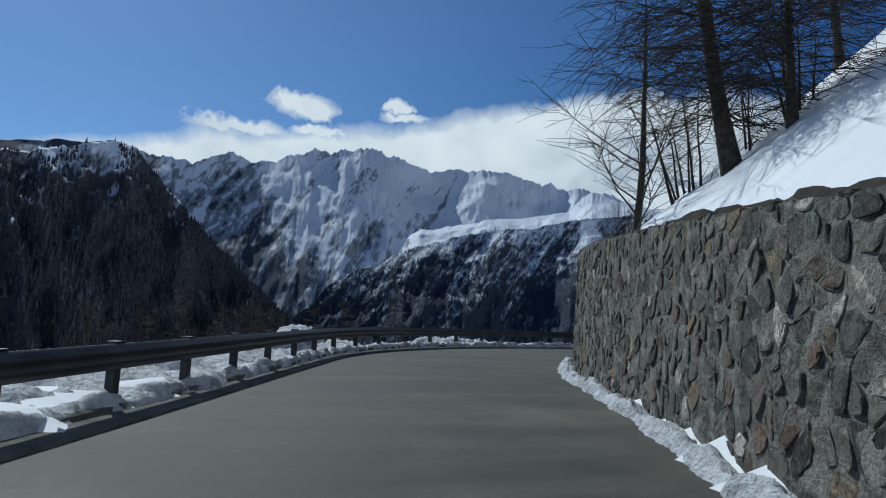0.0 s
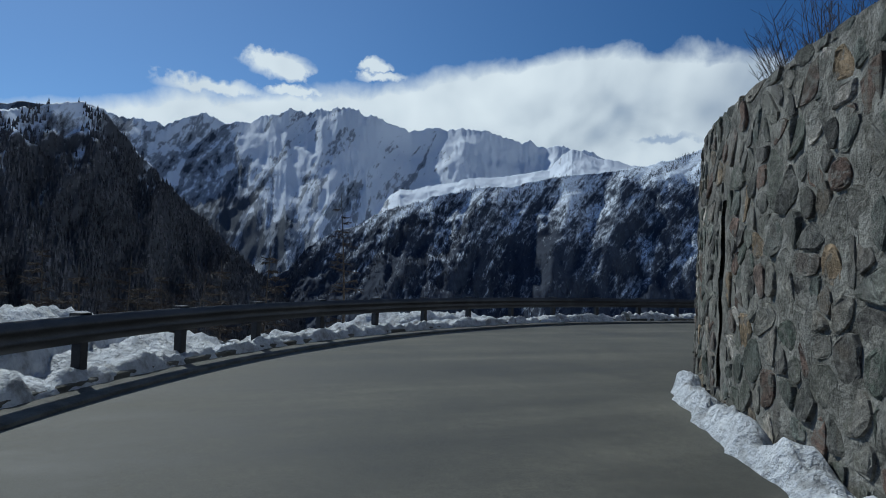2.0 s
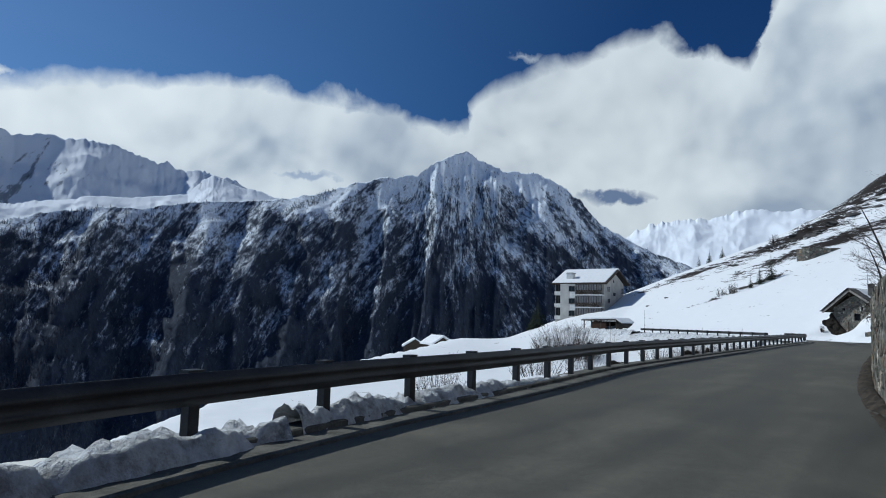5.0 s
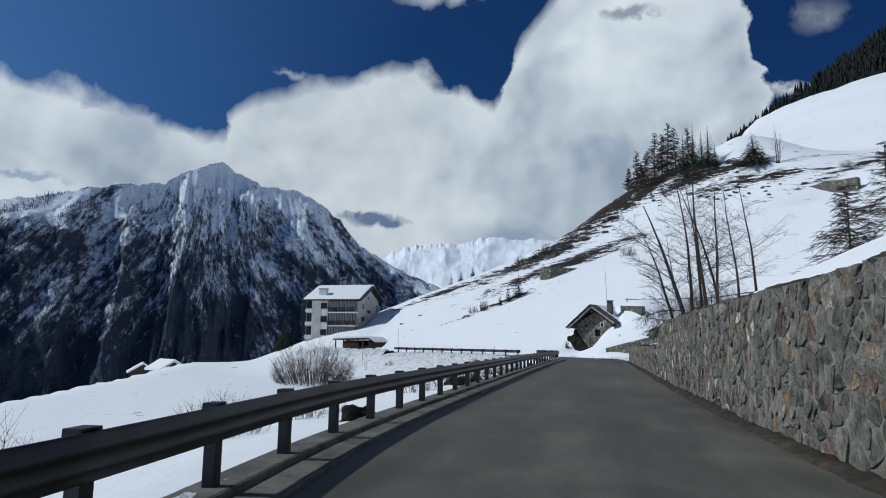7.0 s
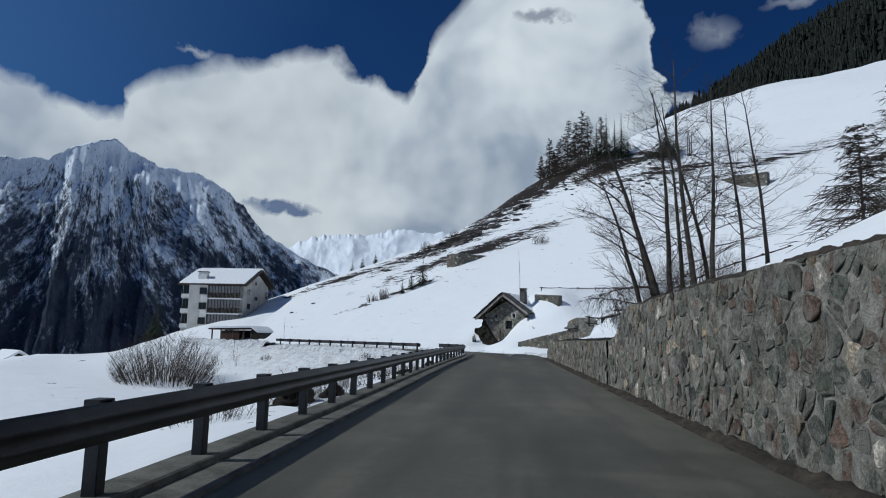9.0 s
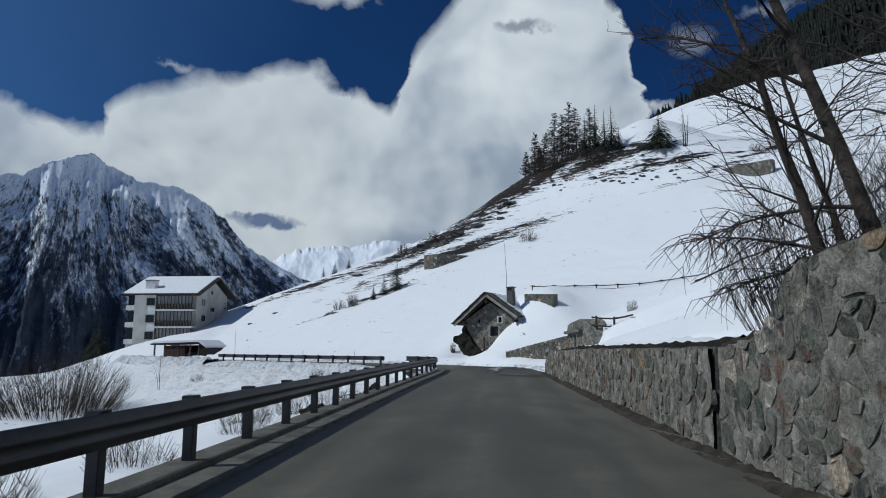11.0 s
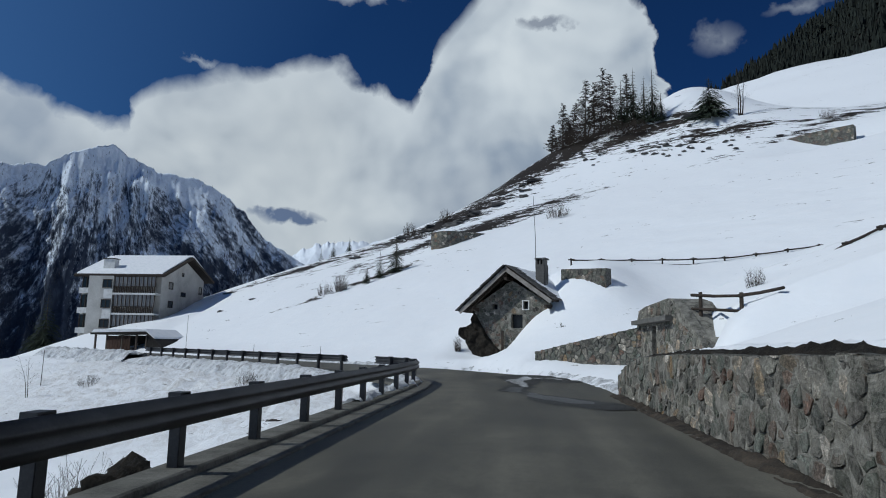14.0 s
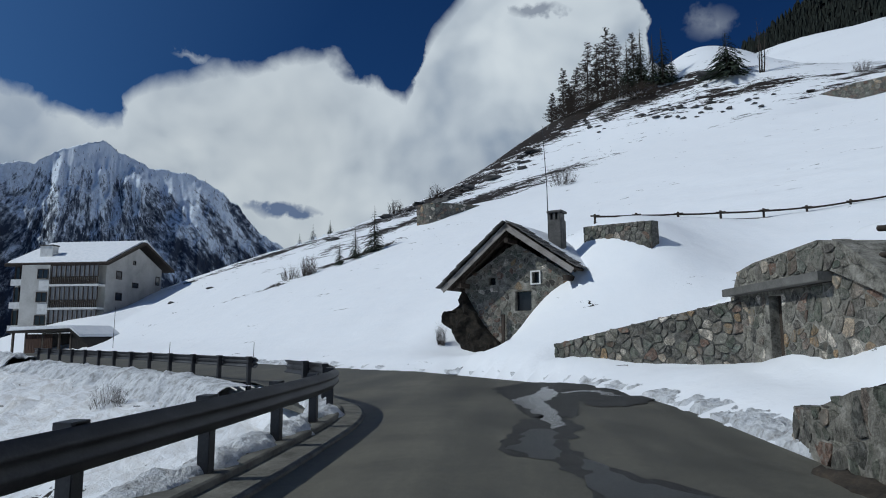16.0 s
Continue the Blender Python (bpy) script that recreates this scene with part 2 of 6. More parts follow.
def ground_material():
    """Old snow with thawed patches of brown heath and rock on the upper hillside and in small scattered spots."""
    m = bpy.data.materials.new("snow_field")
    m.use_nodes = True
    nt = m.node_tree
    b = nt.nodes["Principled BSDF"]
    pos = nt.nodes.new("ShaderNodeNewGeometry").outputs["Position"]
    n1 = noisen(nt, pos, 0.9, 6.0, 0.6)
    n2 = noisen(nt, pos, 14.0, 5.0, 0.65)
    snow = mixc(nt, n1, (0.80, 0.83, 0.87), (0.87, 0.88, 0.90))
    heath = mixc(nt, noisen(nt, pos, 1.6, 6.0, 0.7), (0.008, 0.007, 0.006), (0.034, 0.026, 0.021))
    mask = None
    for cx, cy, rx, ry, ang, amt in PATCHES:
        mp = nt.nodes.new("ShaderNodeMapping")
        mp.vector_type = "TEXTURE"
        mp.inputs["Location"].default_value = (cx, cy, 0)
        mp.inputs["Rotation"].default_value = (0, 0, radians(ang))
        mp.inputs["Scale"].default_value = (rx, ry, 1e6)
        nt.links.new(pos, mp.inputs[0])
        ln = nt.nodes.new("ShaderNodeVectorMath")
        ln.operation = "LENGTH"
        nt.links.new(mp.outputs[0], ln.inputs[0])
        v = mathn(nt, "MULTIPLY", mathn(nt, "SUBTRACT", 1.0, ln.outputs["Value"]), amt)
        v = mathn(nt, "MAXIMUM", v, 0.0)
        mask = v if mask is None else mathn(nt, "MAXIMUM", mask, v)
    st = nt.nodes.new("ShaderNodeMapping")
    st.inputs["Scale"].default_value = (0.10, 0.30, 0.9)
    st.inputs["Rotation"].default_value = (0, 0, radians(20))
    nt.links.new(pos, st.inputs[0])
    n3 = noisen(nt, st.outputs[0], 1.0, 7.0, 0.68, 0.5)
    n4 = noisen(nt, st.outputs[0], 3.4, 7.0, 0.72, 0.8)
    both = mathn(nt, "ADD", mathn(nt, "MULTIPLY", mathn(nt, "SUBTRACT", n3, 0.5), 1.3), mathn(nt, "MULTIPLY_ADD", mathn(nt, "SUBTRACT", n4, 0.5), 1.3, 0.405))
    fac = ramp(nt, mathn(nt, "ADD", mathn(nt, "MULTIPLY", mask, 0.62), both), ((0.70, 0.0), (0.725, 1.0)))
    mp = nt.nodes.new("ShaderNodeMapping")
    mp.vector_type = "TEXTURE"
    mp.inputs["Location"].default_value = (-19, 24, 0)
    mp.inputs["Rotation"].default_value = (0, 0, radians(-38))
    mp.inputs["Scale"].default_value = (24, 8, 1e6)
    nt.links.new(pos, mp.inputs[0])
    ln = nt.nodes.new("ShaderNodeVectorMath")
    ln.operation = "LENGTH"
    nt.links.new(mp.outputs[0], ln.inputs[0])
    near = mathn(nt, "SUBTRACT", 1.15, ln.outputs["Value"], clamp=True)
    grit = ramp(nt, noisen(nt, pos, 1.6, 8.0, 0.75, 0.8), ((0.46, 0.0), (0.62, 1.0)))
    dirty = mathn(nt, "MULTIPLY", mathn(nt, "MULTIPLY", near, 1.5, clamp=True), mathn(nt, "MULTIPLY", grit, 0.85), clamp=True)
    snow = mixc(nt, mathn(nt, "MULTIPLY", dirty, 0.75), snow, (0.46, 0.44, 0.42))
    nt.links.new(mixc(nt, fac, snow, heath), b.inputs["Base Color"])
    b.inputs["Roughness"].default_value = 0.75
    b.inputs["Specular IOR Level"].default_value = 0.2
    bn = nt.nodes.new("ShaderNodeBump")
    bn.inputs["Strength"].default_value, bn.inputs["Distance"].default_value = 0.4, 0.14
    rough = mathn(nt, "MULTIPLY", mathn(nt, "MULTIPLY", near, 3.0, clamp=True), noisen(nt, pos, 2.6, 7.0, 0.7, 0.9))
    nt.links.new(mathn(nt, "ADD", mathn(nt, "ADD", n1, mathn(nt, "MULTIPLY", rough, 4.5)), mathn(nt, "MULTIPLY", n2, 0.12)), bn.inputs["Height"])
    nt.links.new(bn.outputs[0], b.inputs["Normal"])
    return m


def road_material():
    """Worn asphalt: aggregate grain, paler wheel tracks along the straight, patches and tar-dark joints."""
    m = bpy.data.materials.new("asphalt")
    m.use_nodes = True
    nt = m.node_tree
    b = nt.nodes["Principled BSDF"]
    pos = nt.nodes.new("ShaderNodeNewGeometry").outputs["Position"]
    mp = nt.nodes.new("ShaderNodeMapping")
    mp.inputs["Scale"].default_value = (1.0, 0.10, 1.0)
    nt.links.new(pos, mp.inputs[0])
    tracks = noisen(nt, mp.outputs[0], 0.9, 4.0, 0.55, 0.3)
    blot = noisen(nt, pos, 0.5, 6.0, 0.65, 0.6)
    grain = noisen(nt, pos, 85.0, 4.0, 0.7)
    fleck = noisen(nt, pos, 9.0, 6.0, 0.7)
    v = mathn(nt, "ADD", mathn(nt, "MULTIPLY", tracks, 0.45), mathn(nt, "ADD", mathn(nt, "MULTIPLY", blot, 0.35), mathn(nt, "MULTIPLY", fleck, 0.2)))
    col = ramp(nt, v, ((0.34, (0.034, 0.033, 0.027)), (0.48, (0.076, 0.073, 0.060)), (0.62, (0.135, 0.128, 0.104))))
    col = mixc(nt, 1.0, col, ramp(nt, grain, ((0.3, 0.7), (0.7, 1.35))), "MULTIPLY")
    nt.links.new(col, b.inputs["Base Color"])
    nt.links.new(ramp(nt, v, ((0.38, 0.62), (0.6, 0.85))), b.inputs["Roughness"])
    b.inputs["Specular IOR Level"].default_value = 0.3
    bn = nt.nodes.new("ShaderNodeBump")
    bn.inputs["Strength"].default_value, bn.inputs["Distance"].default_value = 0.5, 0.008
    nt.links.new(mathn(nt, "ADD", grain, mathn(nt, "MULTIPLY", fleck, 0.6)), bn.inputs["Height"])
    nt.links.new(bn.outputs[0], b.inputs["Normal"])
    return m


def mountain_material(name, snow_at, rock_a, rock_b, broad=1.1, fine=0.9, scale=0.01, streak=0.5, lean=0.0, turn=None, trees=0.0, snow=(0.80, 0.85, 0.92), left=0.0, flat=0.55, cap=None, reach=1500.0, soft=1.0):
    """Snow on rock and wood: share of snow by height (low, high, least, most), gullies running downhill, half-covered
    ground between rock and snow, and a speckle of standing trees. turn: bearing in degrees where the gullies change
    their lean; cap: heights between which the summit snow gathers, and its share; left: snow lost for each degree of bearing beyond eighty."""
    m = bpy.data.materials.new(name)
    m.use_nodes = True
    nt = m.node_tree
    b = nt.nodes["Principled BSDF"]
    geo = nt.nodes.new("ShaderNodeNewGeometry")
    pos = geo.outputs["Position"]
    sep = nt.nodes.new("ShaderNodeSeparateXYZ")
    nt.links.new(pos, sep.inputs[0])
    nrm = nt.nodes.new("ShaderNodeSeparateXYZ")
    nt.links.new(geo.outputs["Normal"], nrm.inputs[0])
    bearing = mathn(nt, "ARCTAN2", mathn(nt, "MULTIPLY", sep.outputs[0], -1.0), sep.outputs[1])
    z0, z1, least, most = snow_at
    hgt = mathn(nt, "MULTIPLY", mathn(nt, "SUBTRACT", sep.outputs[2], z0), 1.0 / (z1 - z0), clamp=True)
    share = mathn(nt, "MULTIPLY_ADD", hgt, most - least, least)
    if cap:
        share = mathn(nt, "ADD", share, mathn(nt, "MULTIPLY", mathn(nt, "MULTIPLY", mathn(nt, "SUBTRACT", sep.outputs[2], cap[0]), 1.0 / (cap[1] - cap[0]), clamp=True), cap[2]))
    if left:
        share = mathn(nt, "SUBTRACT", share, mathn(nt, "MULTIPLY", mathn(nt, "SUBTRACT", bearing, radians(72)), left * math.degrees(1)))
    # gullies: stretched down the fall of the slope, leaning sideways
    slant = lean
    if turn is not None:
        side = mathn(nt, "MINIMUM", mathn(nt, "MAXIMUM", mathn(nt, "MULTIPLY", mathn(nt, "SUBTRACT", bearing, radians(turn)), -14.0), -1.0), 1.0)
        slant = mathn(nt, "MULTIPLY", side, lean)
    # coordinates laid on the face: along the bearing and up the slope
    across = mathn(nt, "MULTIPLY", bearing, -reach)
    sh = nt.nodes.new("ShaderNodeCombineXYZ")
    nt.links.new(mathn(nt, "ADD", mathn(nt, "MULTIPLY", sep.outputs[2], slant), across), sh.inputs[0])
    nt.links.new(mathn(nt, "MULTIPLY", sep.outputs[2], 0.26), sh.inputs[1])
    mp = nt.nodes.new("ShaderNodeCombineXYZ")
    nt.links.new(mathn(nt, "ADD", mathn(nt, "MULTIPLY", sep.outputs[2], mathn(nt, "MULTIPLY", slant, 0.6)), across), mp.inputs[0])
    nt.links.new(mathn(nt, "MULTIPLY", sep.outputs[2], 0.55), mp.inputs[1])
    n1 = noisen(nt, mp.outputs[0], scale, 9.0, 0.62, 0.5)
    n2 = noisen(nt, mp.outputs[0], scale * 9, 6.0, 0.75, 0.3)
    n3 = noisen(nt, sh.outputs[0], scale * 2.4, 8.0, 0.64, 0.7)
    v = mathn(nt, "ADD", share, mathn(nt, "MULTIPLY", mathn(nt, "SUBTRACT", n1, 0.5), broad))
    v = mathn(nt, "ADD", v, mathn(nt, "MULTIPLY", mathn(nt, "SUBTRACT", n2, 0.5), fine))
    v = mathn(nt, "ADD", v, mathn(nt, "MULTIPLY", mathn(nt, "SUBTRACT", n3, 0.5), streak))
    v = mathn(nt, "ADD", v, mathn(nt, "MULTIPLY_ADD", nrm.outputs[2], flat, -0.6 * flat))
    mid = tuple(0.72 * p + 0.28 * q for p, q in zip(rock_b, snow))
    cover = mixc(nt, ramp(nt, v, ((0.40 - 0.06 * soft, 0.0), (0.40 + 0.06 * soft, 1.0))), mixc(nt, n2, rock_a, rock_b), mid)
    col = mixc(nt, ramp(nt, v, ((0.52 - 0.05 * soft, 0.0), (0.52 + 0.06 * soft, 1.0))), cover, snow)
    if trees:
        st = nt.nodes.new("ShaderNodeMapping")
        st.inputs["Scale"].default_value = (1, 1, 0.35)
        nt.links.new(pos, st.inputs[0])
        stem = noisen(nt, st.outputs[0], 0.16, 3.0, 0.7, 0.0)
        wood = mathn(nt, "MULTIPLY", ramp(nt, stem, ((0.47, 0.0), (0.53, 1.0))), mathn(nt, "MULTIPLY_ADD", hgt, -trees, trees * 1.1, clamp=True))
        col = mixc(nt, wood, col, rock_a)
    nt.links.new(col, b.inputs["Base Color"])
    b.inputs["Roughness"].default_value = 0.9
    b.inputs["Specular IOR Level"].default_value = 0.1
    bn = nt.nodes.new("ShaderNodeBump")
    bn.inputs["Strength"].default_value, bn.inputs["Distance"].default_value = 0.5, 0.12 / scale
    nt.links.new(mathn(nt, "ADD", mathn(nt, "MULTIPLY", n1, 0.6), mathn(nt, "MULTIPLY", n3, 0.5)), bn.inputs["Height"])
    nt.links.new(bn.outputs[0], b.inputs["Normal"])
    return m


# heath and rock patches on the hill: centre, radii, turn in degrees, amount
PATCHES = ((5, 117, 36, 15, 35, 1.0), (24, 110, 22, 7, -10, 0.85), (-4, 82, 30, 9, 30, 0.98), (-12, 98, 34, 12, 40, 0.98), (14, 116, 16, 5, 35, 1.3), (36, 100, 26, 4, -15, 0.8), (60, 98, 40, 5, 20, 0.7), (95, 115, 80, 14, 15, 0.5), (-30, 88, 20, 5, 30, 0.9), (-17, 62, 14, 2.0, 30, 0.8))
SNOW = ground_material()
BERM = material("old_snow", [(0.74, 0.77, 0.80), (0.83, 0.85, 0.88), (0.88, 0.89, 0.91)], 2.5, 0.75, 0.4, 12.0, bdist=0.05)
# grey tones hold plough dirt and also the shade on snow behind the guardrail
PLOUGHED = material("ploughed_snow", [(0.34, 0.34, 0.34), (0.66, 0.68, 0.71), (0.84, 0.86, 0.88)], 3.5, 0.75, 1.0, 11.0, bdist=0.12)
STONE = stone_material()
MORTAR = material("mortar", [(0.055, 0.055, 0.05), (0.11, 0.108, 0.098), (0.2, 0.195, 0.178)], 9.0, 0.95, 1.0, 30.0, bdist=0.05)
POINTING = material("lime_pointing", [(0.055, 0.053, 0.045), (0.16, 0.153, 0.132), (0.26, 0.25, 0.218), (0.36, 0.345, 0.305)], 3.4, 0.95, 1.0, 19.0, bdist=0.05)
ASPHALT = road_material()
CONCRETE = material("concrete", [(0.07, 0.07, 0.066), (0.115, 0.113, 0.105), (0.17, 0.166, 0.156)], 1.5, 0.9, 0.4, 30.0)
KERBSTONE = material("kerb_concrete", [(0.06, 0.058, 0.05), (0.115, 0.112, 0.098), (0.165, 0.16, 0.142)], 2.5, 0.92, 0.6, 24.0)
STEEL = material("weathered_steel", [(0.02, 0.021, 0.025), (0.036, 0.038, 0.043), (0.065, 0.066, 0.07)], 1.2, 0.5, 0.12, 30.0, metal=0.5, spec=0.5)
BARK = material("bark", [(0.025, 0.02, 0.017), (0.055, 0.045, 0.038), (0.1, 0.085, 0.07)], 6.0, 0.95, 0.6, 30.0)
TWIG = material("twig", [(0.022, 0.018, 0.015), (0.042, 0.033, 0.028), (0.065, 0.05, 0.04)], 4.0, 0.95, 0.0, 20.0)
NEEDLE = material("needles", [(0.012, 0.02, 0.013), (0.025, 0.036, 0.022), (0.04, 0.05, 0.03)], 3.0, 0.9, 0.0, 20.0, islands=0.35)
WOOD = material("grey_wood", [(0.05, 0.04, 0.033), (0.095, 0.078, 0.065), (0.15, 0.125, 0.105)], 3.0, 0.9, 0.3, 20.0, stretch=(1, 1, 6))
DARKWOOD = material("dark_wood", [(0.02, 0.016, 0.013), (0.045, 0.035, 0.028), (0.075, 0.058, 0.046)], 3.0, 0.85, 0.3, 20.0, stretch=(4, 4, 1))
PLASTER = material("plaster", [(0.36, 0.35, 0.33), (0.47, 0.46, 0.43), (0.56, 0.55, 0.52)], 0.5, 0.92, 0.2, 8.0)
SLATE = material("slate", [(0.05, 0.05, 0.052), (0.09, 0.088, 0.085), (0.14, 0.135, 0.13)], 2.0, 0.85, 0.4, 15.0)
FASCIA = material("fascia_wood", [(0.18, 0.165, 0.15), (0.27, 0.25, 0.23), (0.36, 0.34, 0.31)], 2.0, 0.85, 0.2, 20.0)
GLASS = material("dark_glass", [(0.012, 0.014, 0.018), (0.02, 0.022, 0.026)], 1.0, 0.1, 0.0, 5.0, spec=0.5)
WET = material("wet_asphalt", [(0.018, 0.018, 0.018), (0.042, 0.041, 0.037)], 1.5, 0.55, 0.5, 60.0, spec=0.14)
WATER = material("meltwater", [(0.012, 0.012, 0.013), (0.02, 0.02, 0.02)], 3.0, 0.24, 0.5, 9.0, spec=0.28)
DAMP = material("damp_asphalt", [(0.014, 0.015, 0.016), (0.03, 0.031, 0.03)], 2.0, 0.42, 0.4, 40.0, spec=0.22)
SOIL = material("dark_soil", [(0.02, 0.017, 0.014), (0.04, 0.033, 0.026), (0.075, 0.06, 0.045)], 3.0, 0.97, 0.8, 30.0)
TURF = material("black_turf", [(0.008, 0.007, 0.006), (0.02, 0.017, 0.013), (0.045, 0.036, 0.026)], 5.0, 0.98, 1.0, 26.0, bdist=0.06)
# larch grey-brown shifted to blue: distance haze put into the base colour
HAZY_LARCH = material("hazy_far_forest", [(0.026, 0.032, 0.046), (0.045, 0.053, 0.072), (0.066, 0.074, 0.095)], 0.02, 0.95, 0.0, 0.2, islands=0.5)
# conifers coloured pale and bluish to take in the haze before the slope
HAZY_WOODS = material("hazy_shaded_woods", [(0.036, 0.038, 0.045), (0.062, 0.064, 0.074), (0.095, 0.096, 0.105)], 0.012, 0.95, 0.0, 0.2, islands=0.5)
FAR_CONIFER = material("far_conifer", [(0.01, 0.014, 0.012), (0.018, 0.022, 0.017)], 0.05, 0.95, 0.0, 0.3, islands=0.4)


# ---- building helpers ----
def mesh_from(name, verts, faces, mat, smooth=False):
    me = bpy.data.meshes.new(name)
    me.from_pydata([tuple(v) for v in verts], [], faces)
    me.materials.append(mat)
    if smooth:
        me.polygons.foreach_set("use_smooth", [True] * len(me.polygons))
    me.update()
    return me


def part(name, me, parent=None, label="", at=None, mat=None):
    """Link a mesh (or a bmesh) as one object under a thing or a part."""
    if isinstance(me, bmesh.types.BMesh):
        bm = me
        me = bpy.data.meshes.new(name)
        bm.to_mesh(me)
        bm.free()
        me.materials.append(mat)
    ob = new(name, me)
    if at is not None:
        ob.matrix_basis = at
    if parent is not None:
        ob.parent = parent
    if label:
        tagged(ob, label)
    return ob


def thing(name, label, category, at=None, group="", kind=""):
    ob = new(name)
    if at is not None:
        ob.matrix_basis = at
    return tagged(ob, label, category, group, kind)


def box(x0, y0, z0, x1, y1, z1, bev=0.0, bm=None):
    bm = bm or bmesh.new()
    r = bmesh.ops.create_cube(bm, size=1.0)
    bmesh.ops.scale(bm, vec=(x1 - x0, y1 - y0, z1 - z0), verts=r["verts"])
    bmesh.ops.translate(bm, vec=((x0 + x1) / 2, (y0 + y1) / 2, (z0 + z1) / 2), verts=r["verts"])
    if bev:
        es = list({e for v in r["verts"] for e in v.link_edges})
        bmesh.ops.bevel(bm, geom=es, offset=bev, segments=2, affect="EDGES")
    return bm


def prism(poly, y0, y1, axis="y"):
    """Extrude an (a, b) outline: axis y gives a=x, b=z; axis z gives a=x, b=y; axis x gives a=y, b=z."""
    put = {"y": lambda a, b, c: (a, c, b), "z": lambda a, b, c: (a, b, c), "x": lambda a, b, c: (c, a, b)}[axis]
    n = len(poly)
    vs = [put(a, b, y0) for a, b in poly] + [put(a, b, y1) for a, b in poly]
    fs = [tuple(range(n))[::-1], tuple(range(n, 2 * n))] + [(i, (i + 1) % n, n + (i + 1) % n, n + i) for i in range(n)]
    bm = bmesh.new()
    bv = [bm.verts.new(v) for v in vs]
    for f in fs:
        bm.faces.new([bv[i] for i in f])
    bmesh.ops.recalc_face_normals(bm, faces=bm.faces)
    return bm


def spline(points, step):
    """A smooth line through the points, in even steps."""
    p = np.array(points, float)
    q = np.vstack([2 * p[0] - p[1], p, 2 * p[-1] - p[-2]])
    out = []
    for i in range(len(p) - 1):
        a, b, c, d = q[i:i + 4]
        for t in np.linspace(0, 1, 24, endpoint=False):
            out.append(0.5 * (2 * b + (c - a) * t + (2 * a - 5 * b + 4 * c - d) * t * t + (3 * b - a - 3 * c + d) * t ** 3))
    out.append(p[-1])
    out = np.array(out)
    s = np.r_[0, np.cumsum(np.linalg.norm(np.diff(out, axis=0), axis=1))]
    n = max(2, int(s[-1] / step) + 1)
    ss = np.linspace(0, s[-1], n)
    return np.stack([np.interp(ss, s, out[:, k]) for k in range(out.shape[1])], 1)


def sides(line):
    """Unit normals to the right of a plan line."""
    t = np.gradient(line[:, :2], axis=0)
    t /= np.linalg.norm(t, axis=1)[:, None]
    return np.stack([t[:, 1], -t[:, 0]], 1)


def sweep(line, profile, z=0.0, close=True, cap=True):
    """Verts and faces of a profile of (right, up) carried along a plan line."""
    nr, n, k = sides(line), len(line), len(profile)
    zz = np.broadcast_to(z, (n,))
    vs = [(line[i, 0] + nr[i, 0] * a, line[i, 1] + nr[i, 1] * a, zz[i] + b) for i in range(n) for a, b in profile]
    fs = [(i * k + j, i * k + (j + 1) % k, (i + 1) * k + (j + 1) % k, (i + 1) * k + j) for i in range(n - 1) for j in range(k if close else k - 1)]
    if cap and close:
        fs += [tuple(range(k))[::-1], tuple(range((n - 1) * k, n * k))]
    return vs, fs


def fbm(x, y, z=0.0, octaves=4, s=1.0):
    return noise.fractal(Vector((x * s, y * s, z)), 1.0, 2.0, octaves)


# ---- plan of the road ----
RAIL = spline([(46, -93), (37, -87.5), (28, -83), (19.4, -78.8), (15.8, -77.1), (12.2, -75.4), (8.6, -73.6), (5.4, -71.2), (2.8, -68.2), (0.74, -64.8), (-0.74, -61.2),
               (-1.43, -57.2), (-1.73, -53.2), (-2.08, -49.3), (-2.62, -44.4), (-2.84, -38.4), (-2.96, -25.8), (-3.04, -15), (-3.02, -6), (-2.92, 2), (-2.86, 7.5),
               (-3.05, 11.1), (-3.9, 13.5), (-5.6, 15.9)], 0.5)
RAIL_FAR = spline([(-7.7, 19.3), (-14, 24.5), (-21, 30.2), (-27.5, 35.4)], 0.5)
WALL = spline([(46, -86), (36, -79.8), (28.5, -75.6), (24.4, -73.6), (19.7, -71.2), (14.5, -68.85), (11.1, -66.75), (8.8, -64.65), (7.08, -62.1), (5.68, -58.45), (4.7, -53), (4.1, -47.5),
               (3.8, -42), (3.6, -34), (3.5, -22), (3.45, -10), (3.42, 0), (3.4, 8.0)], 0.25)
RIGHT_EDGE = spline([(3.4, 8.0), (3.3, 12.5), (2.7, 16.8), (1.3, 20.8), (-1.0, 24.2), (-4.5, 26.3), (-8, 28.8), (-24, 41), (-42, 55)], 0.5)
LEFT_TAIL = spline([(-28.0, 35.8), (-36, 42), (-45, 49)], 0.5)
LEFT_LINE = np.vstack([RAIL, RAIL_FAR, LEFT_TAIL])
RIGHT_LINE = np.vstack([WALL, RIGHT_EDGE])


def wall_top(x, y):
    """Height of the roadside wall's crest along its length."""
    return np.interp(y, [-90, -74, -71.5, -69, -66.5, -64, -58, -50, -43, -36, -30, -24, -22.7, -21.7, -20.4, -6, 2.0, 5.0, 7.0, 8.2], [2.2, 2.4, 2.95, 3.3, 3.5, 3.4, 2.95, 2.5, 2.38, 2.42, 2.42, 2.36, 2.3, 1.55, 1.42, 1.36, 1.27, 1.15, 0.88, 0.5])


def nearest(px, py, line):
    best = np.full(px.shape, 1e18)
    who = np.zeros(px.shape, int)
    for i in range(0, len(line), 2):
        d = (px - line[i, 0]) ** 2 + (py - line[i, 1]) ** 2
        m = d < best
        best[m] = d[m]
        who[m] = i
    return np.sqrt(best), who


